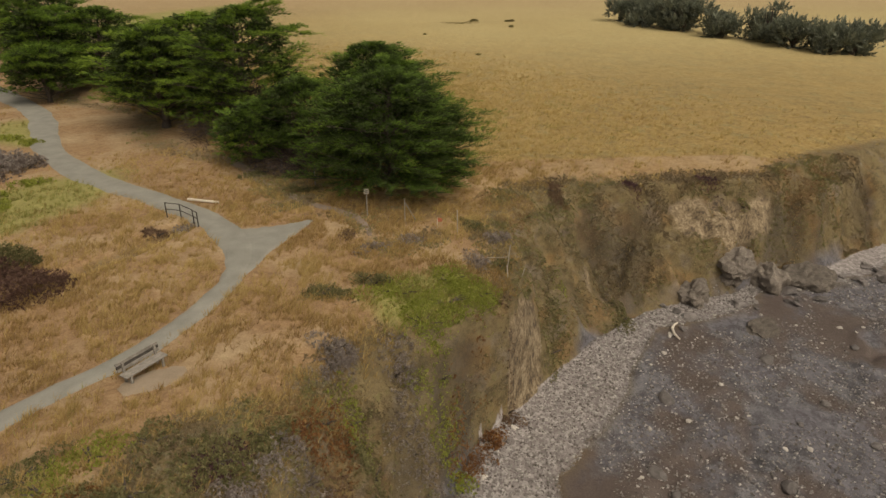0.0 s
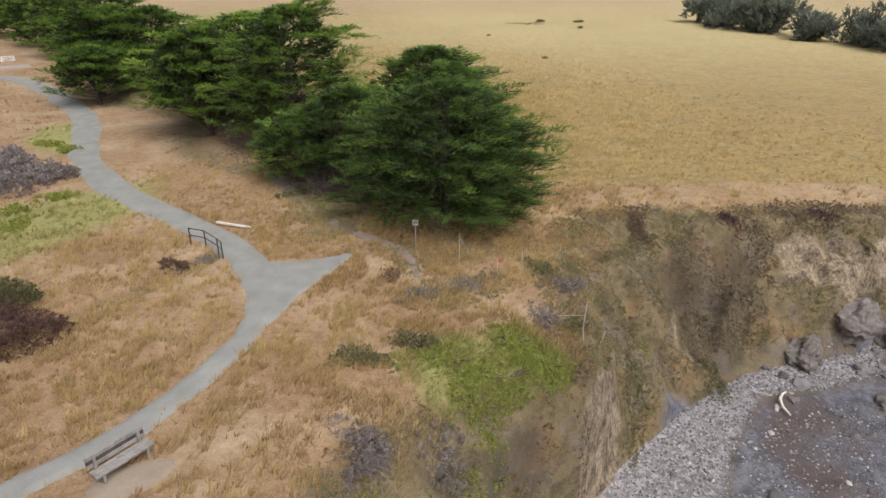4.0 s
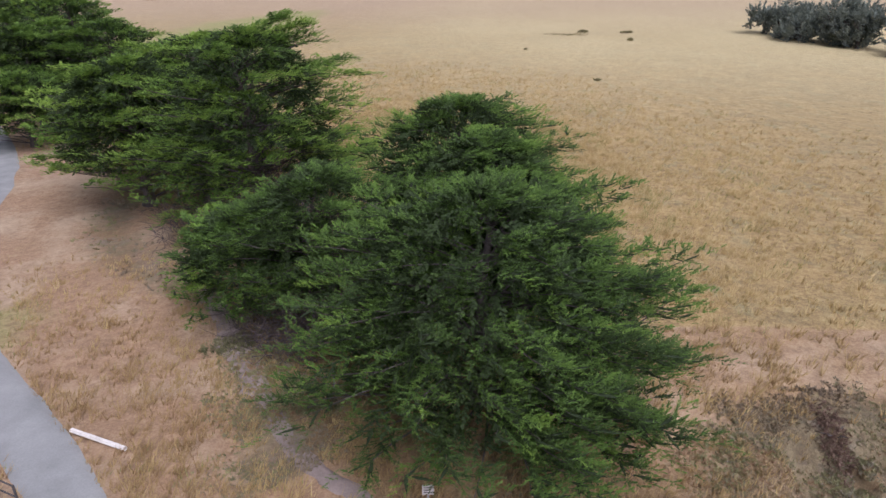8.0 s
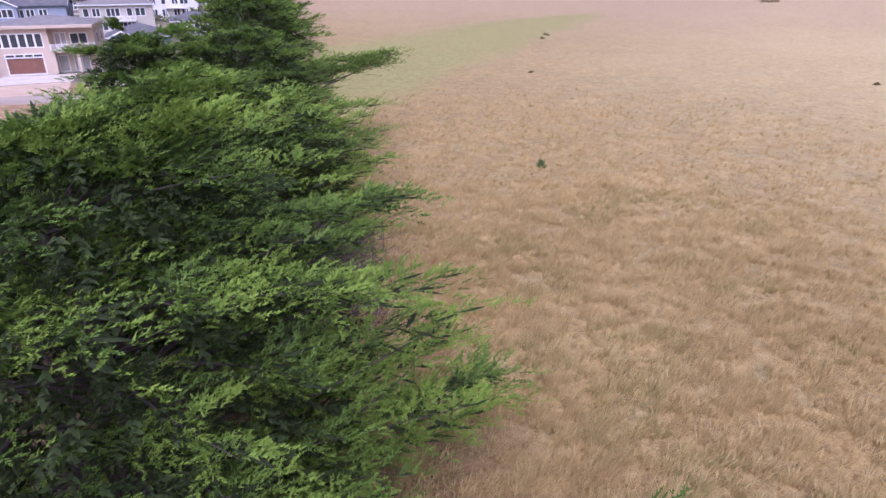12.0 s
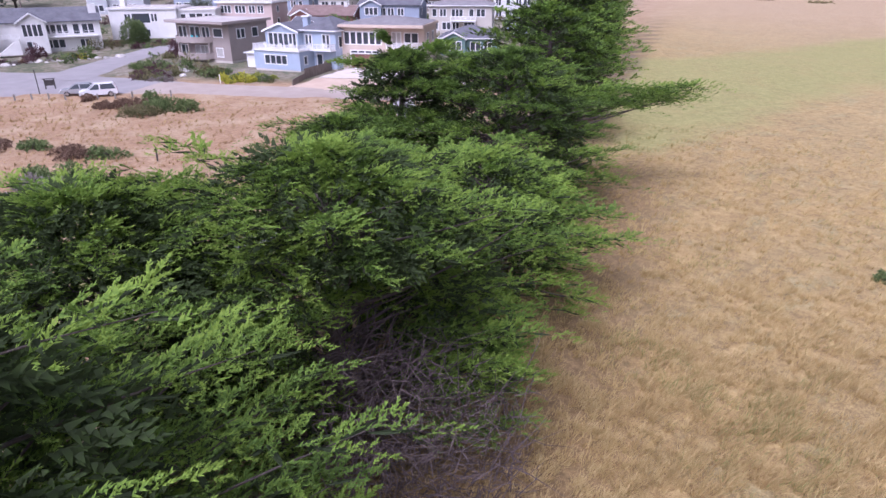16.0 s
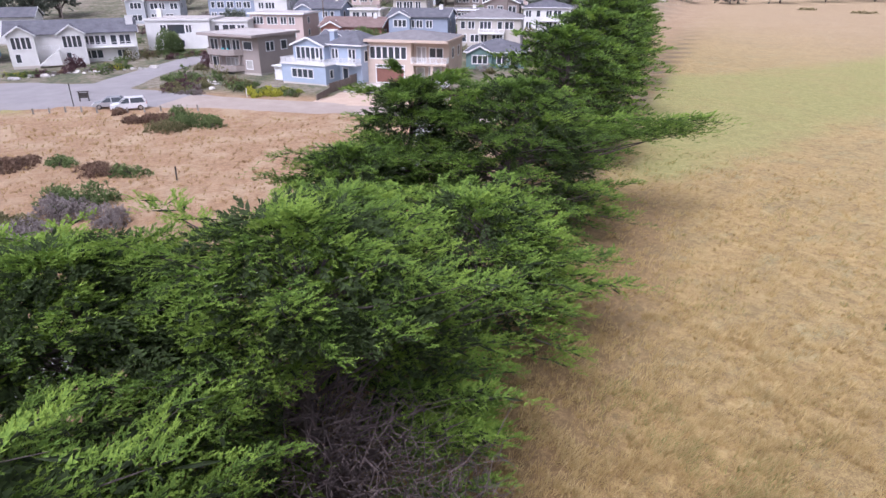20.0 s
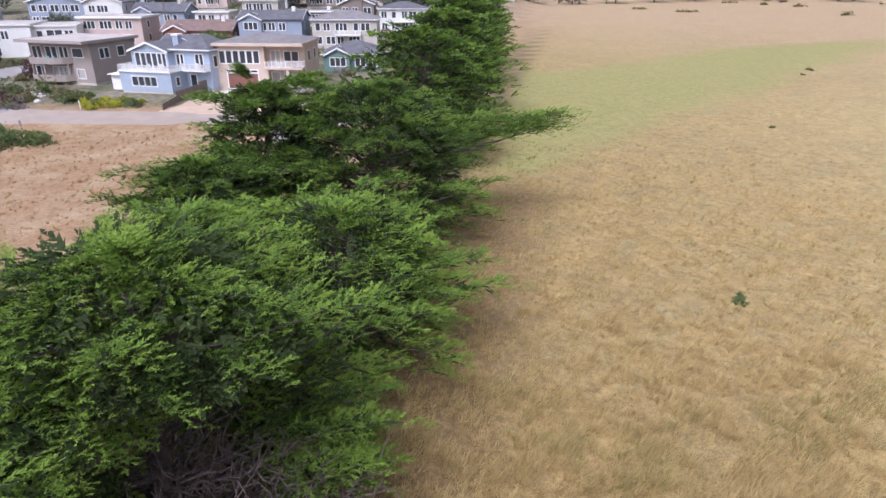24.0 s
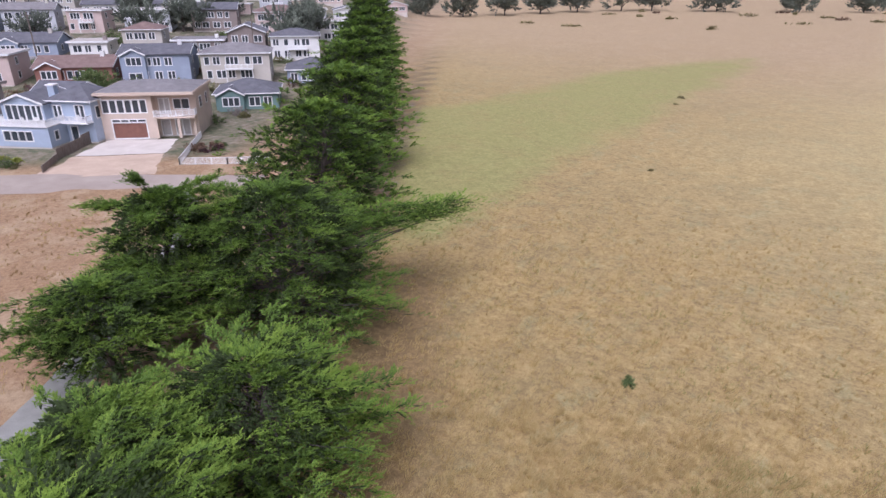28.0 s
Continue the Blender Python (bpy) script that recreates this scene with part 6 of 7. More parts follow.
# greenery that fills the gardens between the houses
rng_v = random.Random(12)
placed = 0
while placed < 120:
    bk, al = rng_v.uniform(134, 240), rng_v.uniform(-60, 95)
    x, y = -0.772 * bk + 0.636 * al, 0.636 * bk + 0.772 * al
    if -0.8 * (x + 38) - 0.6 * (y - 88) < 24:
        continue
    if any(math.hypot(x - u, y - v) < r for u, v, r in HOUSE_SPOTS):
        continue
    if polyline_distance(np.array([x]), np.array([y]), np.array([(-116, 63), (-130, 69.8), (-143, 79.5), (-152, 90), (-172, 112), (-200, 146)]))[0][0] < 5.5 or math.hypot(x + 97, y - 105) < 12 or math.hypot(x + 121, y - 45) < 22:
        continue
    m = rng_v.choice(("green", "olive", "green", "grey", "plum", "brown", "green"))
    w = rng_v.uniform(1.2, 2.8)
    words = {"olive": "olive", "grey": "silver grey", "brown": "dry brown", "green": "dark green", "plum": "dark purple"}[m]
    shrub(x, y, w, w * rng_v.uniform(0.7, 1.1), w * rng_v.uniform(0.55, 1.1), SHRUB[m], rng_v.randrange(9999), f"{words} shrub in a garden between houses", 0.6, 150, rng_v.uniform(0, 180), "garden greenery", "garden_shrub")
    placed += 1

# coastal scrub that covers the slopes
m, n, l, b = material("coastal_scrub", 0.85)
l.new(ramp(n, l, attr(n, "tint"), [(0.0, (0.17, 0.13, 0.085)), (0.2, (0.25, 0.185, 0.10)), (0.36, (0.24, 0.205, 0.14)), (0.5, (0.19, 0.185, 0.08)), (0.66, (0.26, 0.24, 0.10)), (0.8, (0.28, 0.165, 0.085)), (1.0, (0.38, 0.29, 0.165))]), b.inputs["Base Color"])
SCRUB = m


def scrub_object(name, count, seed, area, label, size, level):
    rng = np.random.default_rng(seed)
    x0, x1, y0, y1 = area
    x, y = rng.uniform(x0, x1, count * 5), rng.uniform(y0, y1, count * 5)
    zn = zones(x, y)
    ok = (zn["scrub"] + (fractal(x, y, 2.0, 81) - 0.5) * 0.5 - 0.5 * rng.random(len(x)) ** 1.5 > level - 0.1) & (zn["cliff"] + (fractal(x, y, 1.2, 87) - 0.5) * 1.2 < 0.45) & (zn["beach"] < 0.25) & (zn["shelf"] < 0.1) & (zn["green"] < 0.6)
    x, y = x[ok][:count], y[ok][:count]
    k = len(x)
    z = land(x, y)[0]
    kind = fractal(x, y, 4.5, 91, 3)
    hump = fractal(x, y, 1.4, 97, 2)
    t = np.clip((kind - 0.27) * 1.9 + rng.normal(0, 0.13, k), 0.03, 0.97)
    sz = size * rng.uniform(0.6, 1.4, k) * (0.6 + hump)
    pick = rng.integers(0, len(CLUMPS), k)
    leaf = np.array([c[0][:24] for c in CLUMPS])[pick] * np.array([1.0, 1.0, 1.25])
    pos = np.column_stack([x, y, z + (hump - 0.35) * 1.2 * size - 0.05])
    a = rng.uniform(0, 6.28, k)
    ca, sa = np.cos(a)[:, None], np.sin(a)[:, None]
    c = leaf * sz[:, None, None]
    co = np.stack([c[:, :, 0] * ca - c[:, :, 1] * sa, c[:, :, 0] * sa + c[:, :, 1] * ca, c[:, :, 2]], -1) + pos[:, None]
    tri = CLUMPS[0][1][None, :8] + (np.arange(k) * leaf.shape[1])[:, None, None]
    tint = np.clip(t[:, None] + (CLUMPS[0][2][None, :24] - 0.4) * 0.07, 0, 1)
    return tagged(new(name, array_mesh(name, co.reshape(-1, 3), tri.reshape(-1, 3), SCRUB, tint.ravel())), label, "scrub", kind="stuff")


scrub_object("cliff_scrub", 48000, 71, (-12, 46, 3, 46), "mixed brown and olive scrub covering the cliff slopes", 0.17, 0.28)
scrub_object("tree_edge_scrub", 9000, 72, (-62, 6, 31, 112), "dry brush and litter under the cypress row", 0.22, 0.45)

# ---- stones ----
STONE = surface("pale_grey_stone", (0.30, 0.28, 0.26), (0.58, 0.55, 0.52), 1.2, 0.9, 0.5, 0.03, vary=0.25)
BEDROCK = surface("cliff_bedrock", (0.06, 0.05, 0.044), (0.24, 0.21, 0.185), 2.6, 0.85, 0.7, 0.05, vary=0.3)
DARKSTONE = surface("dark_wet_rock", (0.07, 0.063, 0.06), (0.22, 0.20, 0.20), 1.5, 0.55, 0.6, 0.04, vary=0.3)


def stone_mesh(name, seed, mat, craggy=0.0):
    rng = np.random.default_rng(seed)
    bm = bmesh.new()
    bmesh.ops.create_icosphere(bm, subdivisions=2, radius=1.0)
    for v in bm.verts:
        v.co *= 1 + rng.uniform(-0.12, 0.10) + 0.18 * math.sin(3 * v.co.x + seed) * math.cos(2.6 * v.co.y + seed)
        v.co *= 1 + craggy * rng.uniform(-1, 1) + craggy * math.copysign(0.7, math.sin(4 * v.co.y + 3 * v.co.z + seed))
        v.co.z *= 0.65
    me = bpy.data.meshes.new(name)
    bm.to_mesh(me)
    bm.free()
    me.materials.append(mat)
    return me


STONES = [stone_mesh("stone", s, STONE) for s in range(5)]
CRAGS = [stone_mesh("rock", s + 30, DARKSTONE, 0.16) for s in range(6)]
DARKSTONES = [stone_mesh("rock", s + 9, DARKSTONE) for s in range(5)]


def stone(x, y, r, meshes, rng, name, label, group):
    ob = new(name, rng.choice(meshes))
    ob.matrix_world = Matrix.Translation((x, y, ground_z(x, y) + r * 0.15)) @ Euler((rng.uniform(-0.3, 0.3), rng.uniform(-0.3, 0.3), rng.uniform(0, 6.28))).to_matrix().to_4x4() @ Matrix.Diagonal((r * rng.uniform(0.8, 1.4), r, r * rng.uniform(0.6, 1.0), 1))
    return tagged(ob, label, "stone", group)


rng_s = random.Random(21)
for k in range(26):
    f = rng_s.random()
    stone(-139.5 - 2.5 * rng_s.random(), 50 + 26 * f, rng_s.uniform(0.3, 0.8), STONES, rng_s, "boulder", "pale garden boulder among shrubs beside the street", "garden boulders")
for k in range(14):
    stone(-116 + rng_s.uniform(-3, 6), 80 + rng_s.uniform(-3, 4), rng_s.uniform(0.25, 0.55), STONES, rng_s, "boulder", "pale garden boulder among shrubs beside the street", "garden boulders")
# boulders on the rock shelf and at the foot of the cliff
n_done = 0
while n_done < 150:
    x, y = rng_s.uniform(4, 40), rng_s.uniform(8, 36)
    zz, dn, _e, db_ = land(np.array([x]), np.array([y]))
    if dn[0] < 1 or db_[0] > 22:
        continue
    pale = rng_s.random() < 0.55
    r = rng_s.choice((0.06, 0.08, 0.1, 0.13, 0.18)) if pale else rng_s.choice((0.12, 0.16, 0.22, 0.3, 0.45))
    if db_[0] < 5 and not pale:
        r *= 0.4
    stone(x, y, r, STONES if pale else DARKSTONES, rng_s, "boulder", "pale loose stone on the dark rock shelf" if pale else "dark wet rock on the tidal shelf", "stones on the shelf")
    n_done += 1


for k in range(48):
    x = rng_s.uniform(21, 44)
    y = 33.0 + 0.32 * (x - 27) + rng_s.uniform(-3.4, 0.8)
    stone(x, y, rng_s.choice((0.14, 0.18, 0.22, 0.26, 0.3, 0.4, 0.55)), CRAGS, rng_s, "boulder", "dark fallen rock at the foot of the cliff", "rocks at the cliff foot")


def outcrop(x, y, r, tall, turn, seed):
    """A craggy block of bedrock that stands out of the foot of the cliff."""
    bm = bmesh.new()
    bmesh.ops.create_icosphere(bm, subdivisions=4, radius=1.0)
    at = Vector((seed * 3.7, seed * 1.9, 0))
    for v in bm.verts:
        c = v.co.copy()
        bed = math.floor((c.z + 0.35 * c.x) * 4.5 + noise.noise(c * 1.3 + at)) / 4.5
        v.co *= 1 + 0.34 * noise.noise(c * 1.4 + at) + 0.16 * noise.noise(c * 4.2 + at) + 0.07 * noise.noise(c * 10 + at) + 0.10 * math.sin(bed * 23 + seed)
    me = bpy.data.meshes.new("outcrop")
    bm.to_mesh(me)
    bm.free()
    me.materials.append(BEDROCK)
    ob = new("outcrop", me)
    ob.matrix_world = Matrix.Translation((x, y, ground_z(x, y) - 0.1 * tall)) @ Euler((0.15, -0.12, radians(turn))).to_matrix().to_4x4() @ Matrix.Diagonal((r, r * 0.7, tall, 1))
    tagged(ob, "grey-brown craggy bedrock outcrop at the foot of the cliff", "rock", "outcrops")


for k, (x, y, r, tall, turn) in enumerate(((24.2, 33.0, 1.7, 1.3, 50), (28.4, 34.9, 2.0, 1.4, 35), (31.6, 35.2, 2.2, 2.0, 75), (34.8, 34.8, 2.4, 1.4, 10), (27.2, 28.4, 1.5, 0.45, 15))):
    outcrop(x, y, r, tall, turn, k + 1)


def pebbles(name, count, seed, x0, x1, y0, y1, test, size, mat, label):
    """A strewn lot of small stones, as one mesh."""
    rng = np.random.default_rng(seed)
    x, y = rng.uniform(x0, x1, count * 4), rng.uniform(y0, y1, count * 4)
    keep = test(x, y)
    x, y = x[keep][:count], y[keep][:count]
    z = land(x, y)[0]
    base = np.array([(1, 0, 0), (-0.4, 0.8, 0), (-0.5, -0.8, 0), (0.1, 0.1, 0.75), (0, 0, -0.6)], float)
    tri = np.array([(0, 1, 3), (1, 2, 3), (2, 0, 3), (1, 0, 4), (2, 1, 4), (0, 2, 4)])
    s = size[0] + (size[1] - size[0]) * rng.random(len(x)) ** 3
    a = rng.uniform(0, 6.28, len(x))
    c = base[None] * s[:, None, None]
    px = c[:, :, 0] * np.cos(a)[:, None] - c[:, :, 1] * np.sin(a)[:, None]
    py = c[:, :, 0] * np.sin(a)[:, None] + c[:, :, 1] * np.cos(a)[:, None]
    co = np.stack([px + x[:, None], py + y[:, None], c[:, :, 2] + z[:, None] + s[:, None] * 0.2], -1).reshape(-1, 3)
    t = (tri[None] + (np.arange(len(x)) * 5)[:, None, None]).reshape(-1, 3)
    tint = np.repeat(rng.random(len(x)), 5)
    return tagged(new(name, array_mesh(name, co, t, mat, tint)), label, "pebbles", kind="stuff")


m, n, l, b = material("mixed_cobbles", 0.85)
l.new(ramp(n, l, attr(n, "tint"), [(0.0, (0.10, 0.085, 0.08)), (0.35, (0.20, 0.185, 0.18)), (0.8, (0.31, 0.29, 0.288)), (1.0, (0.52, 0.50, 0.49))]), b.inputs["Base Color"])
COBBLE = m
pebbles("beach_cobbles", 30000, 3, 1, 36, 4, 38, lambda x, y: zones(x, y)["beach"] > 0.4, (0.035, 0.13), COBBLE, "grey cobbles strewn along the foot of the cliff")
pebbles("shelf_stones", 15000, 4, 6, 42, 6, 36, lambda x, y: (zones(x, y)["shelf"] > 0.6) & (fractal(x, y, 5, 71) > 0.44), (0.03, 0.14), COBBLE, "loose stones strewn over the tidal rock shelf")

# ---- things beside the footpath ----
OLDWOOD = surface("silvered_wood", (0.17, 0.155, 0.14), (0.38, 0.355, 0.33), 4.0, 0.9, 0.5, 0.008, stretch=(1, 1, 1))
GREYWOOD = surface("weathered_grey_post", (0.30, 0.27, 0.235), (0.50, 0.46, 0.41), 3.0, 0.9, 0.4, 0.006)
PALEWOOD = surface("bleached_wood", (0.55, 0.50, 0.43), (0.80, 0.75, 0.67), 3.0, 0.9, 0.4, 0.006)
DARKWOOD = surface("dark_stained_wood", (0.035, 0.03, 0.027), (0.10, 0.088, 0.08), 4.0, 0.85, 0.4, 0.006)
bx0, by0, BENCH_TURN = -10.3, 15.0, 55
bench = empty("bench", pose(bx0, by0, ground_z(bx0, by0) + 0.05, 0, 0, BENCH_TURN), label="weathered grey wooden bench with slatted back beside the path", category="bench")
for k in range(3):
    box("seat_slat", (-1.0, -0.28 + k * 0.17, 0.42), (1.0, -0.125 + k * 0.17, 0.47), OLDWOOD, bench)
for k in range(3):
    box("back_slat", (-1.0, 0.25 + 0.03 * k, 0.53 + k * 0.14), (1.0, 0.29 + 0.03 * k, 0.655 + k * 0.14), DARKWOOD if k == 1 else OLDWOOD, bench)
for a in (-0.8, 0.72):
    box("leg", (a, -0.24, -0.1), (a + 0.09, -0.15, 0.42), OLDWOOD, bench)
    box("leg", (a, 0.16, -0.1), (a + 0.09, 0.25, 0.92), OLDWOOD, bench)
    box("seat_rail", (a, -0.26, 0.34), (a + 0.09, 0.25, 0.418), OLDWOOD, bench)
SANDYPATH = surface("trodden_sand", (0.24, 0.185, 0.135), (0.38, 0.31, 0.24), 0.8, 0.95, 0.4, 0.01, fine=20)
ribbon("bench_pad", [(-10.9, 13.7, 0.8), (-10.2, 14.3, 1.5), (-9.4, 14.8, 1.4), (-8.7, 15.2, 0.5)], SANDYPATH, 0.045, label="bare sandy patch under the bench", category="ground")


def beam(a, b, w, mat, parent, name):
    """A straight bar between two points."""
    a, b = Vector(a), Vector(b)
    c, q = tube([tuple(a), tuple((a + b) / 2), tuple(b)], [w, w, w], 6)
    return under(new(name, array_mesh(name, c, q, mat)), parent)


rx0, ry0 = -14.4, 33.0
rail = empty("handrail", Matrix.Translation((rx0, ry0, ground_z(rx0, ry0))), label="dark wooden handrail above a ditch beside the path", category="handrail")
rp = [(-0.3, 0.5), (0.75, 0.1), (1.9, -1.1)]
for px_, py_ in rp + [(2.3, -1.6)]:
    beam((px_, py_, -0.2), (px_, py_, 1.08), 0.038, DARKWOOD, rail, "post")
for (a, b_) in ((rp[0], rp[1]), (rp[1], rp[2]), (rp[2], (2.3, -1.6))):
    for hh in (1.05, 0.6):
        beam((*a, hh), (*b_, hh), 0.03, DARKWOOD, rail, "rail")
shrub(-13.2, 31.6, 1.0, 0.7, 0.5, SHRUB["grey"], 501, "grey twigs in the ditch below the handrail", 0.2, 300)
shrub(-14.6, 30.6, 1.3, 0.8, 0.5, SHRUB["brown"], 502, "brown dry brush in the ditch", 0.25, 350)
log = empty("fallen_log", Matrix.Translation((-12.9, 36.2, ground_z(-12.9, 36.2))), label="bleached fallen log lying in dry grass", category="log")
beam((-1.25, 0.45, 0.18), (1.15, -0.40, 0.16), 0.09, PALEWOOD, log, "timber")


def post(x, y, h, w, mat, label, lean=(0, 0), name="post"):
    o = empty(name, Matrix.Translation((x, y, ground_z(x, y))), label=label, category="post")
    beam((0, 0, -0.2), (lean[0], lean[1], h), w, mat, o, "shaft")
    return o


sg = empty("trail_sign", pose(-1.05, 32.8, ground_z(-1.05, 32.8), 0, 0, 5), label="small white trail sign on a post before the trees", category="sign")
beam((0, 0, -0.2), (0, 0, 1.95), 0.04, OLDWOOD, sg, "post")
box("sign_board", (-0.17, -0.06, 1.62), (0.17, -0.04, 1.98), GREYWOOD, sg)
boxes("lettering", [((-0.12, -0.066, 1.88 - k * 0.09), (0.12 - 0.04 * (k % 2), -0.062, 1.91 - k * 0.09)) for k in range(3)], DARKWOOD, sg)
p1 = post(1.5, 31.2, 1.75, 0.03, GREYWOOD, "pale weathered fence post with a leaning stay", name="fence_post")
beam((0.0, 0.0, 1.5), (0.75, 0.15, 0.1), 0.03, OLDWOOD, p1, "stay")
post(4.85, 29.2, 1.7, 0.03, GREYWOOD, "pale weathered fence post in dry grass", (-0.05, 0), "fence_post")
for k in range(9):
    x, y = -5.2 - 3.1 * k, 39.6 + 4.35 * k
    post(x, y, 1.3, 0.045, OLDWOOD, "old grey fence post under the trees", (0.03 * (-1) ** k, 0.02), "fence_post")
for k, (x, y, a, b, h, m, w) in enumerate(((-12.6, 9.2, 1.9, 1.2, 0.35, "olive", "olive green"), (-10.6, 10.0, 1.6, 1.1, 0.3, "lime", "bright green"), (-14.6, 8.4, 1.8, 1.2, 0.35, "olive", "olive green"), (-8.7, 10.6, 1.5, 0.9, 0.3, "olive", "olive"), (-11.4, 8.4, 1.8, 1.0, 0.3, "lime", "bright green"),
                                       (-1.7, 13.8, 1.3, 0.9, 0.3, "lime", "yellow-green"), (-3.4, 11.5, 1.0, 0.7, 0.3, "red", "rusty orange"), (2.7, 17.1, 1.3, 0.8, 0.3, "lime", "yellow-green"), (-3.2, 21.6, 1.1, 0.8, 0.5, "olive", "olive"), (-1.1, 22.9, 0.9, 0.8, 0.6, "olive", "olive"),
                                       (-2.6, 15.4, 1.4, 1.0, 0.4, "grey", "purple-grey"), (-5.9, 9.7, 1.5, 0.9, 0.35, "plum", "plum-brown"), (12.1, 29.3, 0.9, 0.7, 0.3, "lime", "bright green"), (10.5, 24.9, 1.8, 0.8, 0.4, "olive", "olive"), (17.3, 30.2, 1.8, 0.8, 0.4, "olive", "olive"))):
    shrub(x, y, a, b, h, SHRUB[m], 560 + k, f"low {w} ice plant mat on the bluff", 0.17, int(700 * a * b), 30 + 17 * k, "ice plant mats", lobes=9)
post(-63.0, 67.9, 1.3, 0.07, DARKWOOD, "dark charred stake standing in the dry grass", (0.1, 0.05), "stake")
flag = empty("marker_flag", Matrix.Translation((3.6, 30.05, ground_z(3.6, 30.05))), label="small orange marker flag in the dry grass", category="flag")
beam((0, 0, -0.1), (0, 0, 0.75), 0.012, PALEWOOD, flag, "stake")
under(mesh_object("cloth", [(0, 0, 0.45), (0.28, 0.05, 0.42), (0.3, 0.02, 0.68), (0, 0, 0.72), (0.004, 0.004, 0.45), (0.284, 0.054, 0.42), (0.304, 0.024, 0.68), (0.004, 0.004, 0.72)],
                  [(0, 1, 2, 3), (7, 6, 5, 4), (0, 4, 5, 1), (1, 5, 6, 2), (2, 6, 7, 3), (3, 7, 4, 0)], surface("orange_cloth", (0.40, 0.12, 0.07), (0.55, 0.19, 0.11), 5.0, 0.8, 0.0)), flag)
stick = empty("dead_branch", Matrix.Translation((7.2, 24.4, ground_z(7.2, 24.4))), label="bare bleached dead branch standing at the cliff edge", category="branch")
beam((0, 0, -0.3), (0.15, 0.2, 1.5), 0.028, GREYWOOD, stick, "stem")
beam((0.1, 0.15, 0.75), (-1.2, 0.2, 0.72), 0.016, GREYWOOD, stick, "stem")
beam((-0.1, -1.0, -0.4), (-0.25, -1.0, 0.8), 0.035, GREYWOOD, stick, "stem")
beam((0.6, -0.9, -0.4), (0.9, -0.7, 0.4), 0.02, GREYWOOD, stick, "stem")
dw = empty("driftwood", Matrix.Translation((20.8, 28.3, ground_z(20.8, 28.3))), label="curved bleached driftwood log on the cobble beach", category="driftwood")
c, q = tube([(-0.3, -1.0, 0.15), (-0.45, -0.4, 0.22), (-0.3, 0.3, 0.28), (0.1, 0.8, 0.25), (0.5, 1.1, 0.2)], [0.05, 0.09, 0.095, 0.075, 0.04], 8)
under(new("timber", array_mesh("timber", c, q, PALEWOOD, smooth=True)), dw)
shrub(-15.9, 96.1, 0.55, 0.5, 0.75, SHRUB["green"], 510, "single dark green bush in the golden field", 0.25, 200)
for k, (x, y, r) in enumerate(((-32.5, 140, 0.5), (19.5, 114.5, 0.9), (-47, 190, 1.4), (-45.5, 183, 0.7), (12, 150, 0.7))):
    shrub(x, y, r * 0.7, r * 0.6, r * 0.35, SHRUB["drygreen"], 520 + k, "small olive weed clump in the field", 0.4, 120, 0, "weeds in the field")
for k, (x, y, rx, ry, h) in enumerate(((24, 176, 5.0, 3.0, 0.3), (28.7, 182.5, 1.6, 1.0, 0.8), (39.3, 181, 1.5, 1.0, 0.7), (36.6, 167, 0.9, 0.7, 0.6))):
    shrub(x, y, rx, ry, h, SHRUB["drygreen"], 540 + k, "low olive brush on the far field", 0.3, 500, 0, "brush on the far field")
rng_b = random.Random(31)
for k in range(26):
    x, y = rng_b.uniform(-170, 60), rng_b.uniform(300, 520)
    shrub(x, y, rng_b.uniform(2, 6), rng_b.uniform(1.5, 3), rng_b.uniform(0.8, 1.8), SHRUB[rng_b.choice(("drygreen", "drygreen", "brown"))], 600 + k, "low scrub on the far end of the field", 1.2, 90, rng_b.uniform(0, 90), "scrub at the field's far end")

# ---- street things ----
fence = empty("picket_fence", Matrix.Translation((-79.8, 106.4, ground_z(-79.8, 106.4))), label="low white picket fence around a front yard", category="fence")
railing(fence, [(-14.0, 8.0), (-2.4, -2.2), (2.2, 2.0), (6, 6)], 0, 0.95, TRIM, 1.8, 0.16, "fence_panel")
wallf = empty("retaining_wall", Matrix.Translation((-98.8, 97.0, ground_z(-98.8, 97.0))), label="brown timber retaining wall beside the driveway", category="wall")
for (a, b_), hh in (((( -7.2, 8.2), (-3.0, 3.2)), 1.7), (((-3.0, 3.2), (1.2, -1.8)), 1.2), (((1.2, -1.8), (6.2, -5.6)), 0.7)):
    for k in range(int(hh / 0.3) + 1):
        dx, dy = b_[0] - a[0], b_[1] - a[1]
        ln = math.hypot(dx, dy)
        ex, ey = dy / ln * 0.06, -dx / ln * 0.06
        v8 = [(a[0] - ex, a[1] - ey, k * 0.3), (a[0] + ex, a[1] + ey, k * 0.3), (b_[0] + ex, b_[1] + ey, k * 0.3), (b_[0] - ex, b_[1] - ey, k * 0.3)]
        part("plank", (v8 + [(p[0], p[1], p[2] + 0.285) for p in v8], BOXF), FENCEWOOD, wallf)
for k, (x, y) in enumerate(((-103, 55.5), (-102.6, 57.4), (-102, 59.3), (-101, 61.2), (-99.6, 63.0), (-97.6, 66.6), (-96.8, 68.6), (-96.2, 70.6), (-95.4, 72.8), (-93.8, 75.0))):
    tagged(post(x, y, 0.75, 0.11, OLDWOOD, "short wooden bollard along the parking edge", name="bollard"), group="bollards")
post(-106.3, 60.3, 3.2, 0.06, DARKWOOD, "dark street sign post beside the road", name="sign_post")
kiosk = empty("notice_board", pose(-109.6, 61.8, ground_z(-109.6, 61.8), 0, 0, 75), label="dark wooden notice board with roof beside the street", category="notice board")
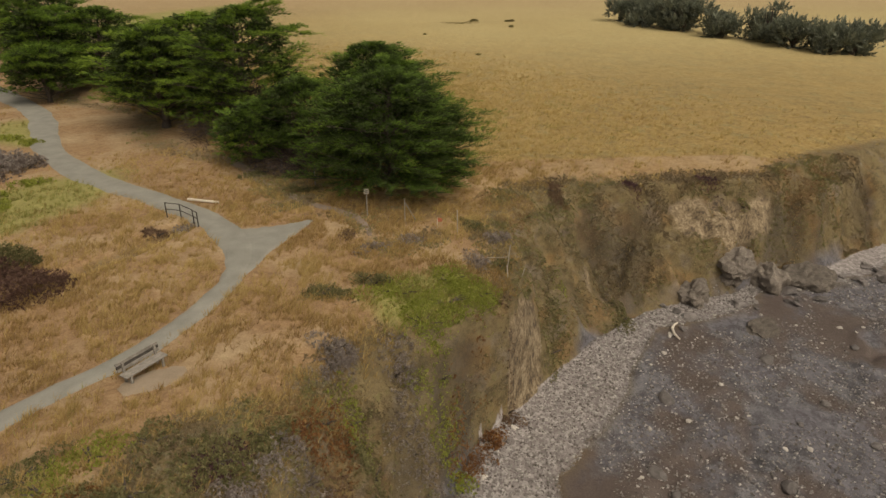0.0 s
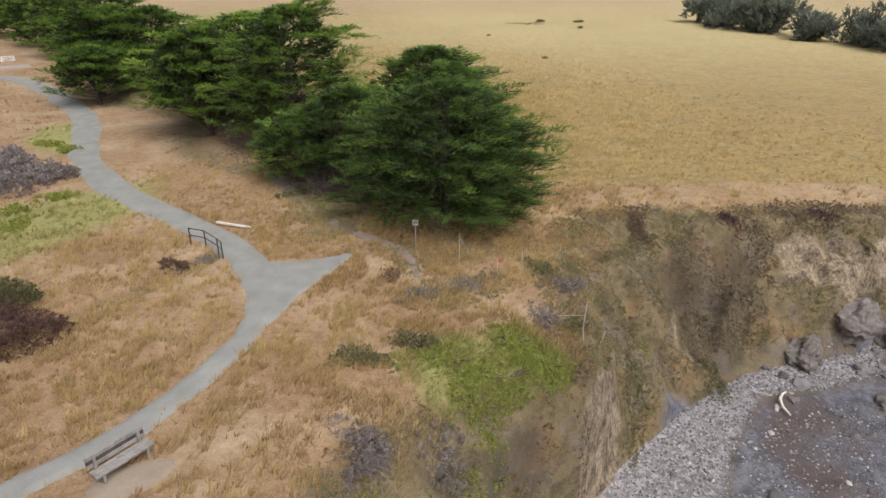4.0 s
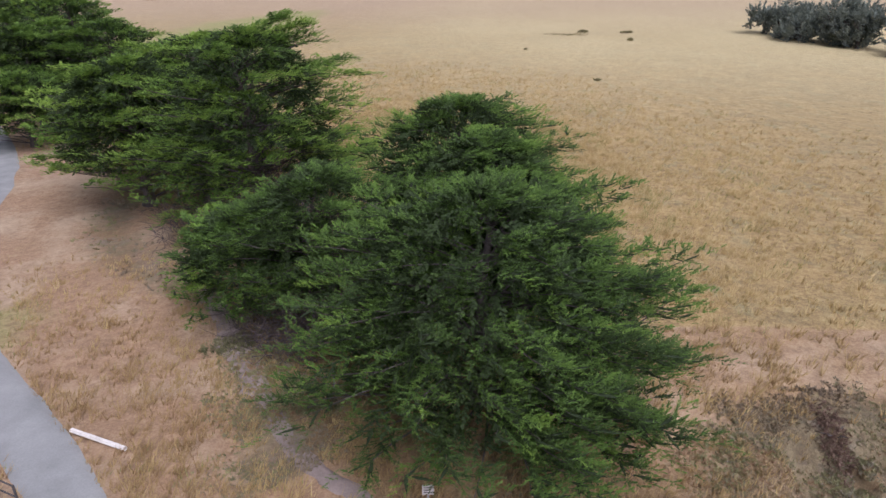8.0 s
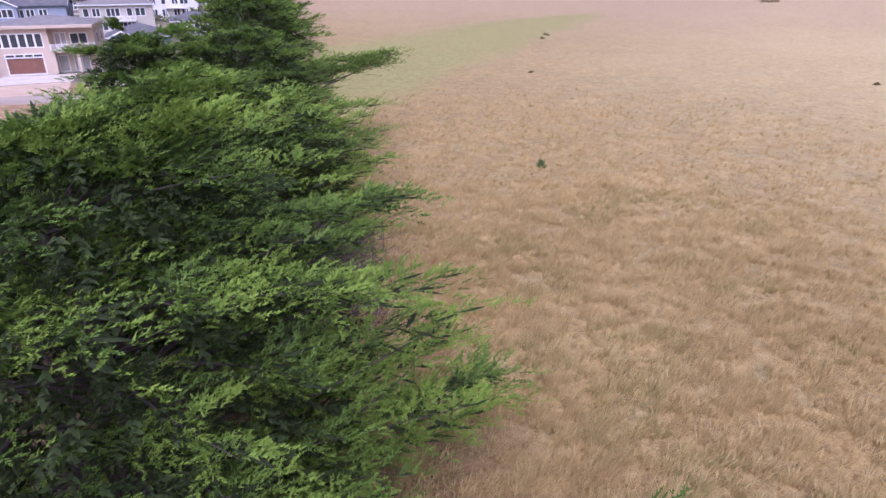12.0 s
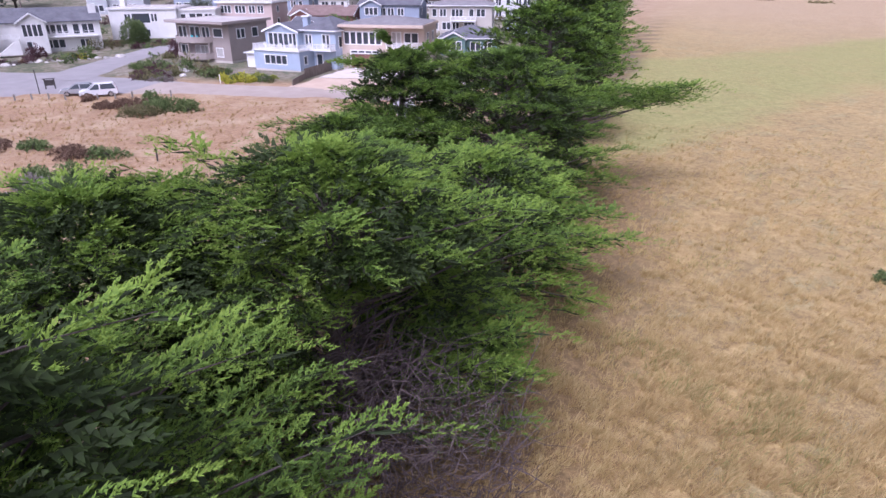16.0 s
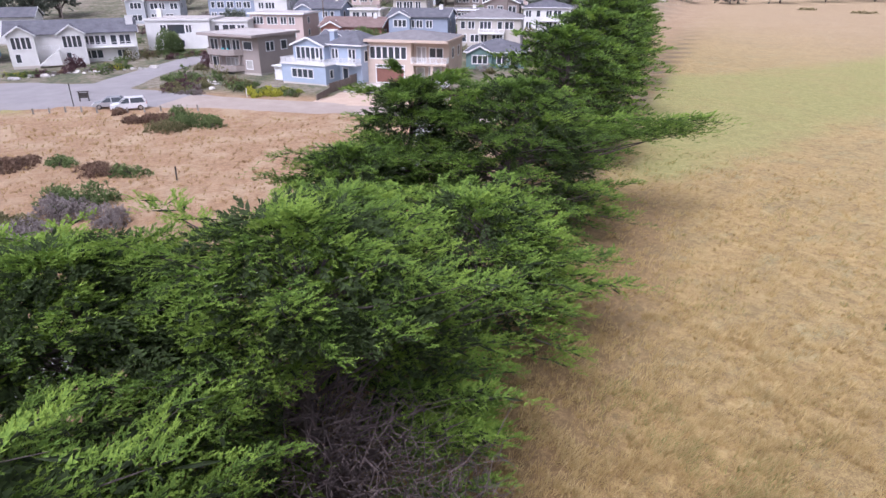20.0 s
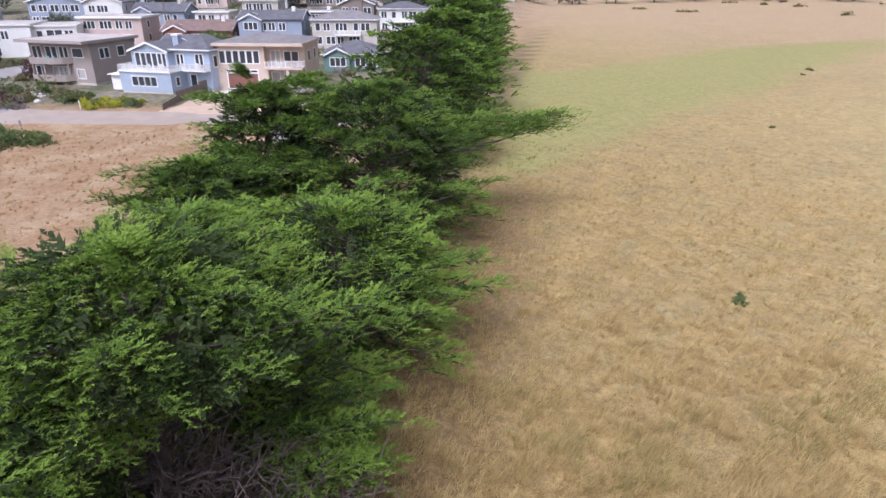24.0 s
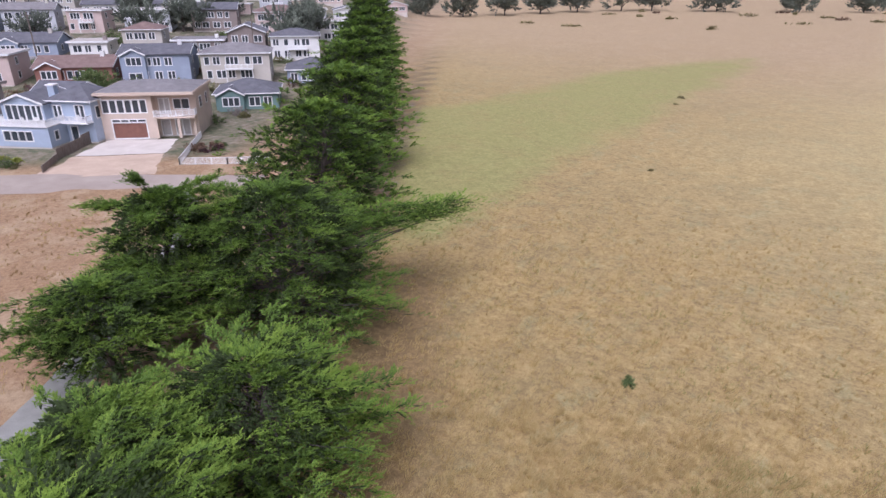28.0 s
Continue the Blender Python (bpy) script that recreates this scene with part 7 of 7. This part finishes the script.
for a in (-0.6, 0.6):
    box("post", (a - 0.07, -0.07, 0), (a + 0.07, 0.07, 1.45), DARKWOOD, kiosk)
box("panel", (-0.53, -0.04, 0.55), (0.53, 0.04, 1.3), DARKWOOD, kiosk)
box("roof", (-0.75, -0.3, 1.45), (0.75, 0.3, 1.53), DARKWOOD, kiosk)
post(-101.1, 83.3, 1.3, 0.07, WHITE, "short white post at the garden corner", name="garden_post")
for x, y, h in ((-140.5, 158.0, 10.5), (-172, 61, 10), (-175, 122, 10.5), (-196, 118, 10)):
    pole = post(x, y, h, 0.16, FENCEWOOD, "tall wooden utility pole among the houses", name="utility_pole")
    beam((-0.9, -0.6, h - 0.8), (0.9, 0.6, h - 0.8), 0.07, FENCEWOOD, pole, "crossarm")

# cars
CARPAINT = {}
for key, col in (("white", (0.78, 0.78, 0.80)), ("silver", (0.42, 0.43, 0.45)), ("navy", (0.03, 0.04, 0.07))):
    mm, nn, ll, bb = material("car_paint_" + key, 0.25, 0.2 if key == "silver" else 0.0)
    vv = coords(nn, ll, False)
    ll.new(ramp(nn, ll, noise_tex(nn, ll, vv, 2.0), [(0.3, tuple(v * 0.93 for v in col)), (0.7, col)]), bb.inputs["Base Color"])
    CARPAINT[key] = mm
TYRE = surface("tyre_rubber", (0.015, 0.015, 0.015), (0.04, 0.04, 0.04), 8.0, 0.9, 0.2)
RIM, _n, _l, _b = material("alloy_rim", 0.3, 0.9)
_b.inputs["Base Color"].default_value = (0.5, 0.5, 0.52, 1)
LAMP, _n, _l, _b = material("lamp_glass", 0.15)
_b.inputs["Base Color"].default_value = (0.7, 0.7, 0.72, 1)
REDLAMP, _n, _l, _b = material("red_lamp_glass", 0.2)
_b.inputs["Base Color"].default_value = (0.35, 0.02, 0.02, 1)


def car(x, y, turn, paint_, length, height, width, label, suv=True):
    """A car with body, glazing, wheels and lamps; its front is at +x."""
    o = empty("car", pose(x, y, ground_z(x, y) + 0.06, 0, 0, turn), label=label, category="car", group="parked cars")
    L, W, H = length / 2, width / 2, height
    sill, belt = 0.28, H * 0.58
    low = [(-L, sill + 0.15), (-L + 0.05, belt - 0.02), (-L + 0.1, belt), (L * 0.48, belt), (L - 0.25, belt - 0.12), (L - 0.02, belt - 0.32), (L, sill + 0.1), (L - 0.1, sill), (-L + 0.1, sill)]
    vs, fs = [], []
    n_ = len(low)
    for s_, inset in ((-1, 0.0), (1, 0.0)):
        vs += [(a, s_ * (W - 0.03), z) for a, z in low]
    fs += [tuple(range(n_)), tuple(range(2 * n_ - 1, n_ - 1, -1))] + [(k, n_ + k, n_ + (k + 1) % n_, (k + 1) % n_) for k in range(n_)]
    part("body", (vs, fs), paint_, o)
    cab = [(-L + 0.12, belt), (-L + (0.42 if suv else 0.95), H - 0.05), (L * 0.12, H - 0.03), (L * 0.50, belt)]
    rise_ = [(a, z) for a, z in cab]
    vs = [(a, s_ * (W - 0.06 if z == belt else W - 0.22), z) for s_ in (-1, 1) for a, z in rise_]
    fs = [(3, 2, 1, 0), (4, 5, 6, 7), (0, 1, 5, 4), (1, 2, 6, 5), (2, 3, 7, 6)]
    part("cabin_glass", (vs, fs), GLASS, o)
    box("roof_panel", (cab[1][0] - 0.02, -W + 0.2, H - 0.05), (cab[2][0] + 0.06, W - 0.2, H), paint_, o)
    for s_ in (-1, 1):
        for a0, z0, a1, z1 in ((cab[0][0], belt, cab[1][0], H), (cab[3][0], belt, cab[2][0], H), (-0.25, belt, -0.22, H - 0.04)):
            v8 = []
            for a, z in ((a0, z0), (a1, z1)):
                yy = s_ * ((W - 0.055) if z == belt else (W - 0.205))
                v8 += [(a - 0.07, yy - 0.02, z), (a + 0.07, yy - 0.02, z), (a + 0.07, yy + 0.02, z), (a - 0.07, yy + 0.02, z)]
            part("pillar", (v8, BOXF), paint_, o)
        for a in (-L * 0.62, L * 0.62):
            r = 0.36 if suv else 0.32
            bm = bmesh.new()
            bmesh.ops.create_cone(bm, cap_ends=True, segments=18, radius1=r, radius2=r, depth=0.24, matrix=Matrix.Translation((a, s_ * (W - 0.1), r - 0.06)) @ Matrix.Rotation(radians(90), 4, "X"))
            me = bpy.data.meshes.new("wheel")
            bm.to_mesh(me)
            bm.free()
            me.materials.append(TYRE)
            wh = under(new("wheel", me), o)
            bm = bmesh.new()
            bmesh.ops.create_cone(bm, cap_ends=True, segments=14, radius1=r * 0.62, radius2=r * 0.55, depth=0.27, matrix=Matrix.Translation((a, s_ * (W - 0.095), r - 0.06)) @ Matrix.Rotation(radians(90), 4, "X"))
            me = bpy.data.meshes.new("rim")
            bm.to_mesh(me)
            bm.free()
            me.materials.append(RIM)
            under(new("rim", me), wh)
        box("headlight", (L - 0.16, s_ * (W - 0.3) - 0.2, belt - 0.34), (L + 0.01, s_ * (W - 0.3) + 0.2, belt - 0.2), LAMP, o)
        box("tail_light", (-L - 0.01, s_ * (W - 0.16) - 0.12, belt - 0.25), (-L + 0.1, s_ * (W - 0.16) + 0.12, belt - 0.02), REDLAMP, o)
    return o


car(-99.9, 67.0, -95, CARPAINT["white"], 4.6, 1.68, 1.86, "white sport utility car parked beside the bluff")
car(-102.6, 64.9, -100, CARPAINT["silver"], 4.5, 1.45, 1.78, "silver sedan parked beside a white car", False)
car(-146.5, 45.0, 80, CARPAINT["navy"], 4.5, 1.5, 1.8, "dark car parked before a teal house", False)

# ---- dry grass, as loose blades ----
def grass(name, count, x0, x1, y0, y1, height, seed, label, bias=None, lean=(0.3, 0.15), width=0.012, blades=9):
    """Tufts of dry blades that fan out from a common foot."""
    rng = np.random.default_rng(seed)
    x, y = rng.uniform(x0, x1, count * 3), rng.uniform(y0, y1, count * 3)
    zn = zones(x, y)
    z, down, de, db = land(x, y)
    clump = fractal(x, y, 1.1, 51, 3) * 0.6 + fractal(x, y, 0.35, 57, 2) * 0.4
    ok = (down < 0.3) & (rng.random(len(x)) < np.clip((clump - 0.36) * 3.2, 0.06, 1)) & (zn["scrub"] < 0.55 + 0.4 * rng.random(len(x)))
    fp = np.array(FOOTPATH)
    pd, _s = polyline_distance(x, y, fp[:, :2])
    half = np.interp(y, fp[:, 1], fp[:, 2]) / 2
    wedge = (x > -10.2) & (x < -4.7) & (y < 31.55 + 0.12 * (x + 7)) & (y > np.interp(x, (-10.2, -8.2, -7.5, -7.0, -5.7, -4.7), (26, 23.2, 24.4, 26.4, 29.5, 31.8)))
    trail = polyline_distance(x, y, np.array([(-12.1, 45.6), (-7.4, 38.2), (-5.4, 35.6), (-3.2, 34.0), (-1.8, 32.4), (-1.1, 30.6), (-0.8, 28.6)]))[0]
    ok &= (pd > half - 0.12 + 0.25 * rng.random(len(x))) & ~wedge & (trail > 0.25 + 0.5 * rng.random(len(x)))
    ok &= polyline_distance(x, y, np.array([(-10.8, 13.8), (-9.0, 15.0)]))[0] > 0.75
    if bias is not None:
        ok &= rng.random(len(x)) < bias(x, y)
    x, y, z, g, cl, ru = (v[ok][:count] for v in (x, y, z, zn["green"], clump, zn["rust"]))
    patch = fractal(x, y, 6, 63)
    tone = rng.normal(0, 0.10, len(x))
    big = rng.uniform(0.6, 1.35, len(x)) * (0.55 + 0.9 * cl)
    x, y, z, g, cl, ru, patch, tone, big = (np.repeat(v, blades) for v in (x, y, z, g, cl, ru, patch, tone, big))
    n = len(x)
    a = rng.uniform(0, 6.28, n)
    foot = height * 0.4 * np.sqrt(rng.random(n)) * big
    x, y = x + np.cos(a) * foot, y + np.sin(a) * foot
    h = height * big * rng.uniform(0.55, 1.2, n)
    spread_x, spread_y = np.cos(a) * 0.45, np.sin(a) * 0.45
    a = a + rng.uniform(0.8, 2.3, n)
    w = width * rng.uniform(0.7, 1.6, n)
    dx, dy = np.cos(a) * w, np.sin(a) * w
    lx = h * (lean[0] + spread_x + rng.normal(0, 0.25, n))
    ly = h * (lean[1] + spread_y + rng.normal(0, 0.25, n))
    p0, p1 = np.stack([x - dx, y - dy, z - 0.02], -1), np.stack([x + dx, y + dy, z - 0.02], -1)
    p2 = np.stack([x + lx, y + ly, z + h], -1)
    co = np.stack([p0, p1, p2], 1).reshape(-1, 3)
    t = np.clip(0.68 - 0.28 * ru + (patch - 0.5) * (0.3 + 0.5 * ru) + (cl - 0.5) * 0.2 + tone + rng.normal(0, 0.07, n), 0, 0.86)
    weeds = smooth(0.56, 0.7, fractal(x, y, 3.2, 67)) * 0.22 * (1 - ru)
    t = np.where(rng.random(n) < np.clip(g * 0.8 + weeds, 0, 1), 1.0, t)
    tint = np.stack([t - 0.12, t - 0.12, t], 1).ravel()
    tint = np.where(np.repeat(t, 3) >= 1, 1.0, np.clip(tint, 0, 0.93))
    tris = np.arange(n * 3).reshape(-1, 3)
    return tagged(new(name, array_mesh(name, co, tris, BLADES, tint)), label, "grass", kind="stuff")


grass("field_grass", 40000, -62, 34, 40, 134, 0.34, 1, "dry golden field grass, tufted and leaning",
      lambda x, y: np.clip(1.15 - np.hypot((x + 12) * 1.25, y - 74) / 52, 0, 1) ** 0.8 * (-0.8 * (x + 38) - 0.6 * (y - 88) < 4), width=0.013, blades=9)
grass("near_field_grass", 36000, -24, 14, 52, 96, 0.36, 5, "dense pale straw grass beside the cypress row",
      lambda x, y: np.clip(1.3 - np.hypot((x + 5) * 1.2, y - 71) / 24, 0, 1) * (-0.8 * (x + 38) - 0.6 * (y - 88) < -3), width=0.010, blades=10)
grass("bluff_grass", 40000, -36, 14, 2, 52, 0.30, 2, "dry tan grass beside the footpath on the bluff", lambda x, y: np.clip(1.2 - np.hypot(x + 4, y - 18) / 34, 0, 1), width=0.013, blades=8)
grass("meadow_grass", 10000, -20, 60, 30, 110, 0.34, 3, "dry golden meadow grass behind the cliff", lambda x, y: np.clip(1.1 - np.hypot(x - 16, y - 56) / 36, 0, 1) * (x > 5 - 0.5 * (y - 40)), width=0.022, blades=8)
grass("dry_slope_grass", 3500, -102, -38, 42, 100, 0.28, 6, "sparse rust-tan grass on the open ground before the houses",
      lambda x, y: (-0.8 * (x + 38) - 0.6 * (y - 88) > 7) * (-0.772 * x + 0.636 * y < 118) * 1.0, width=0.02, blades=6)
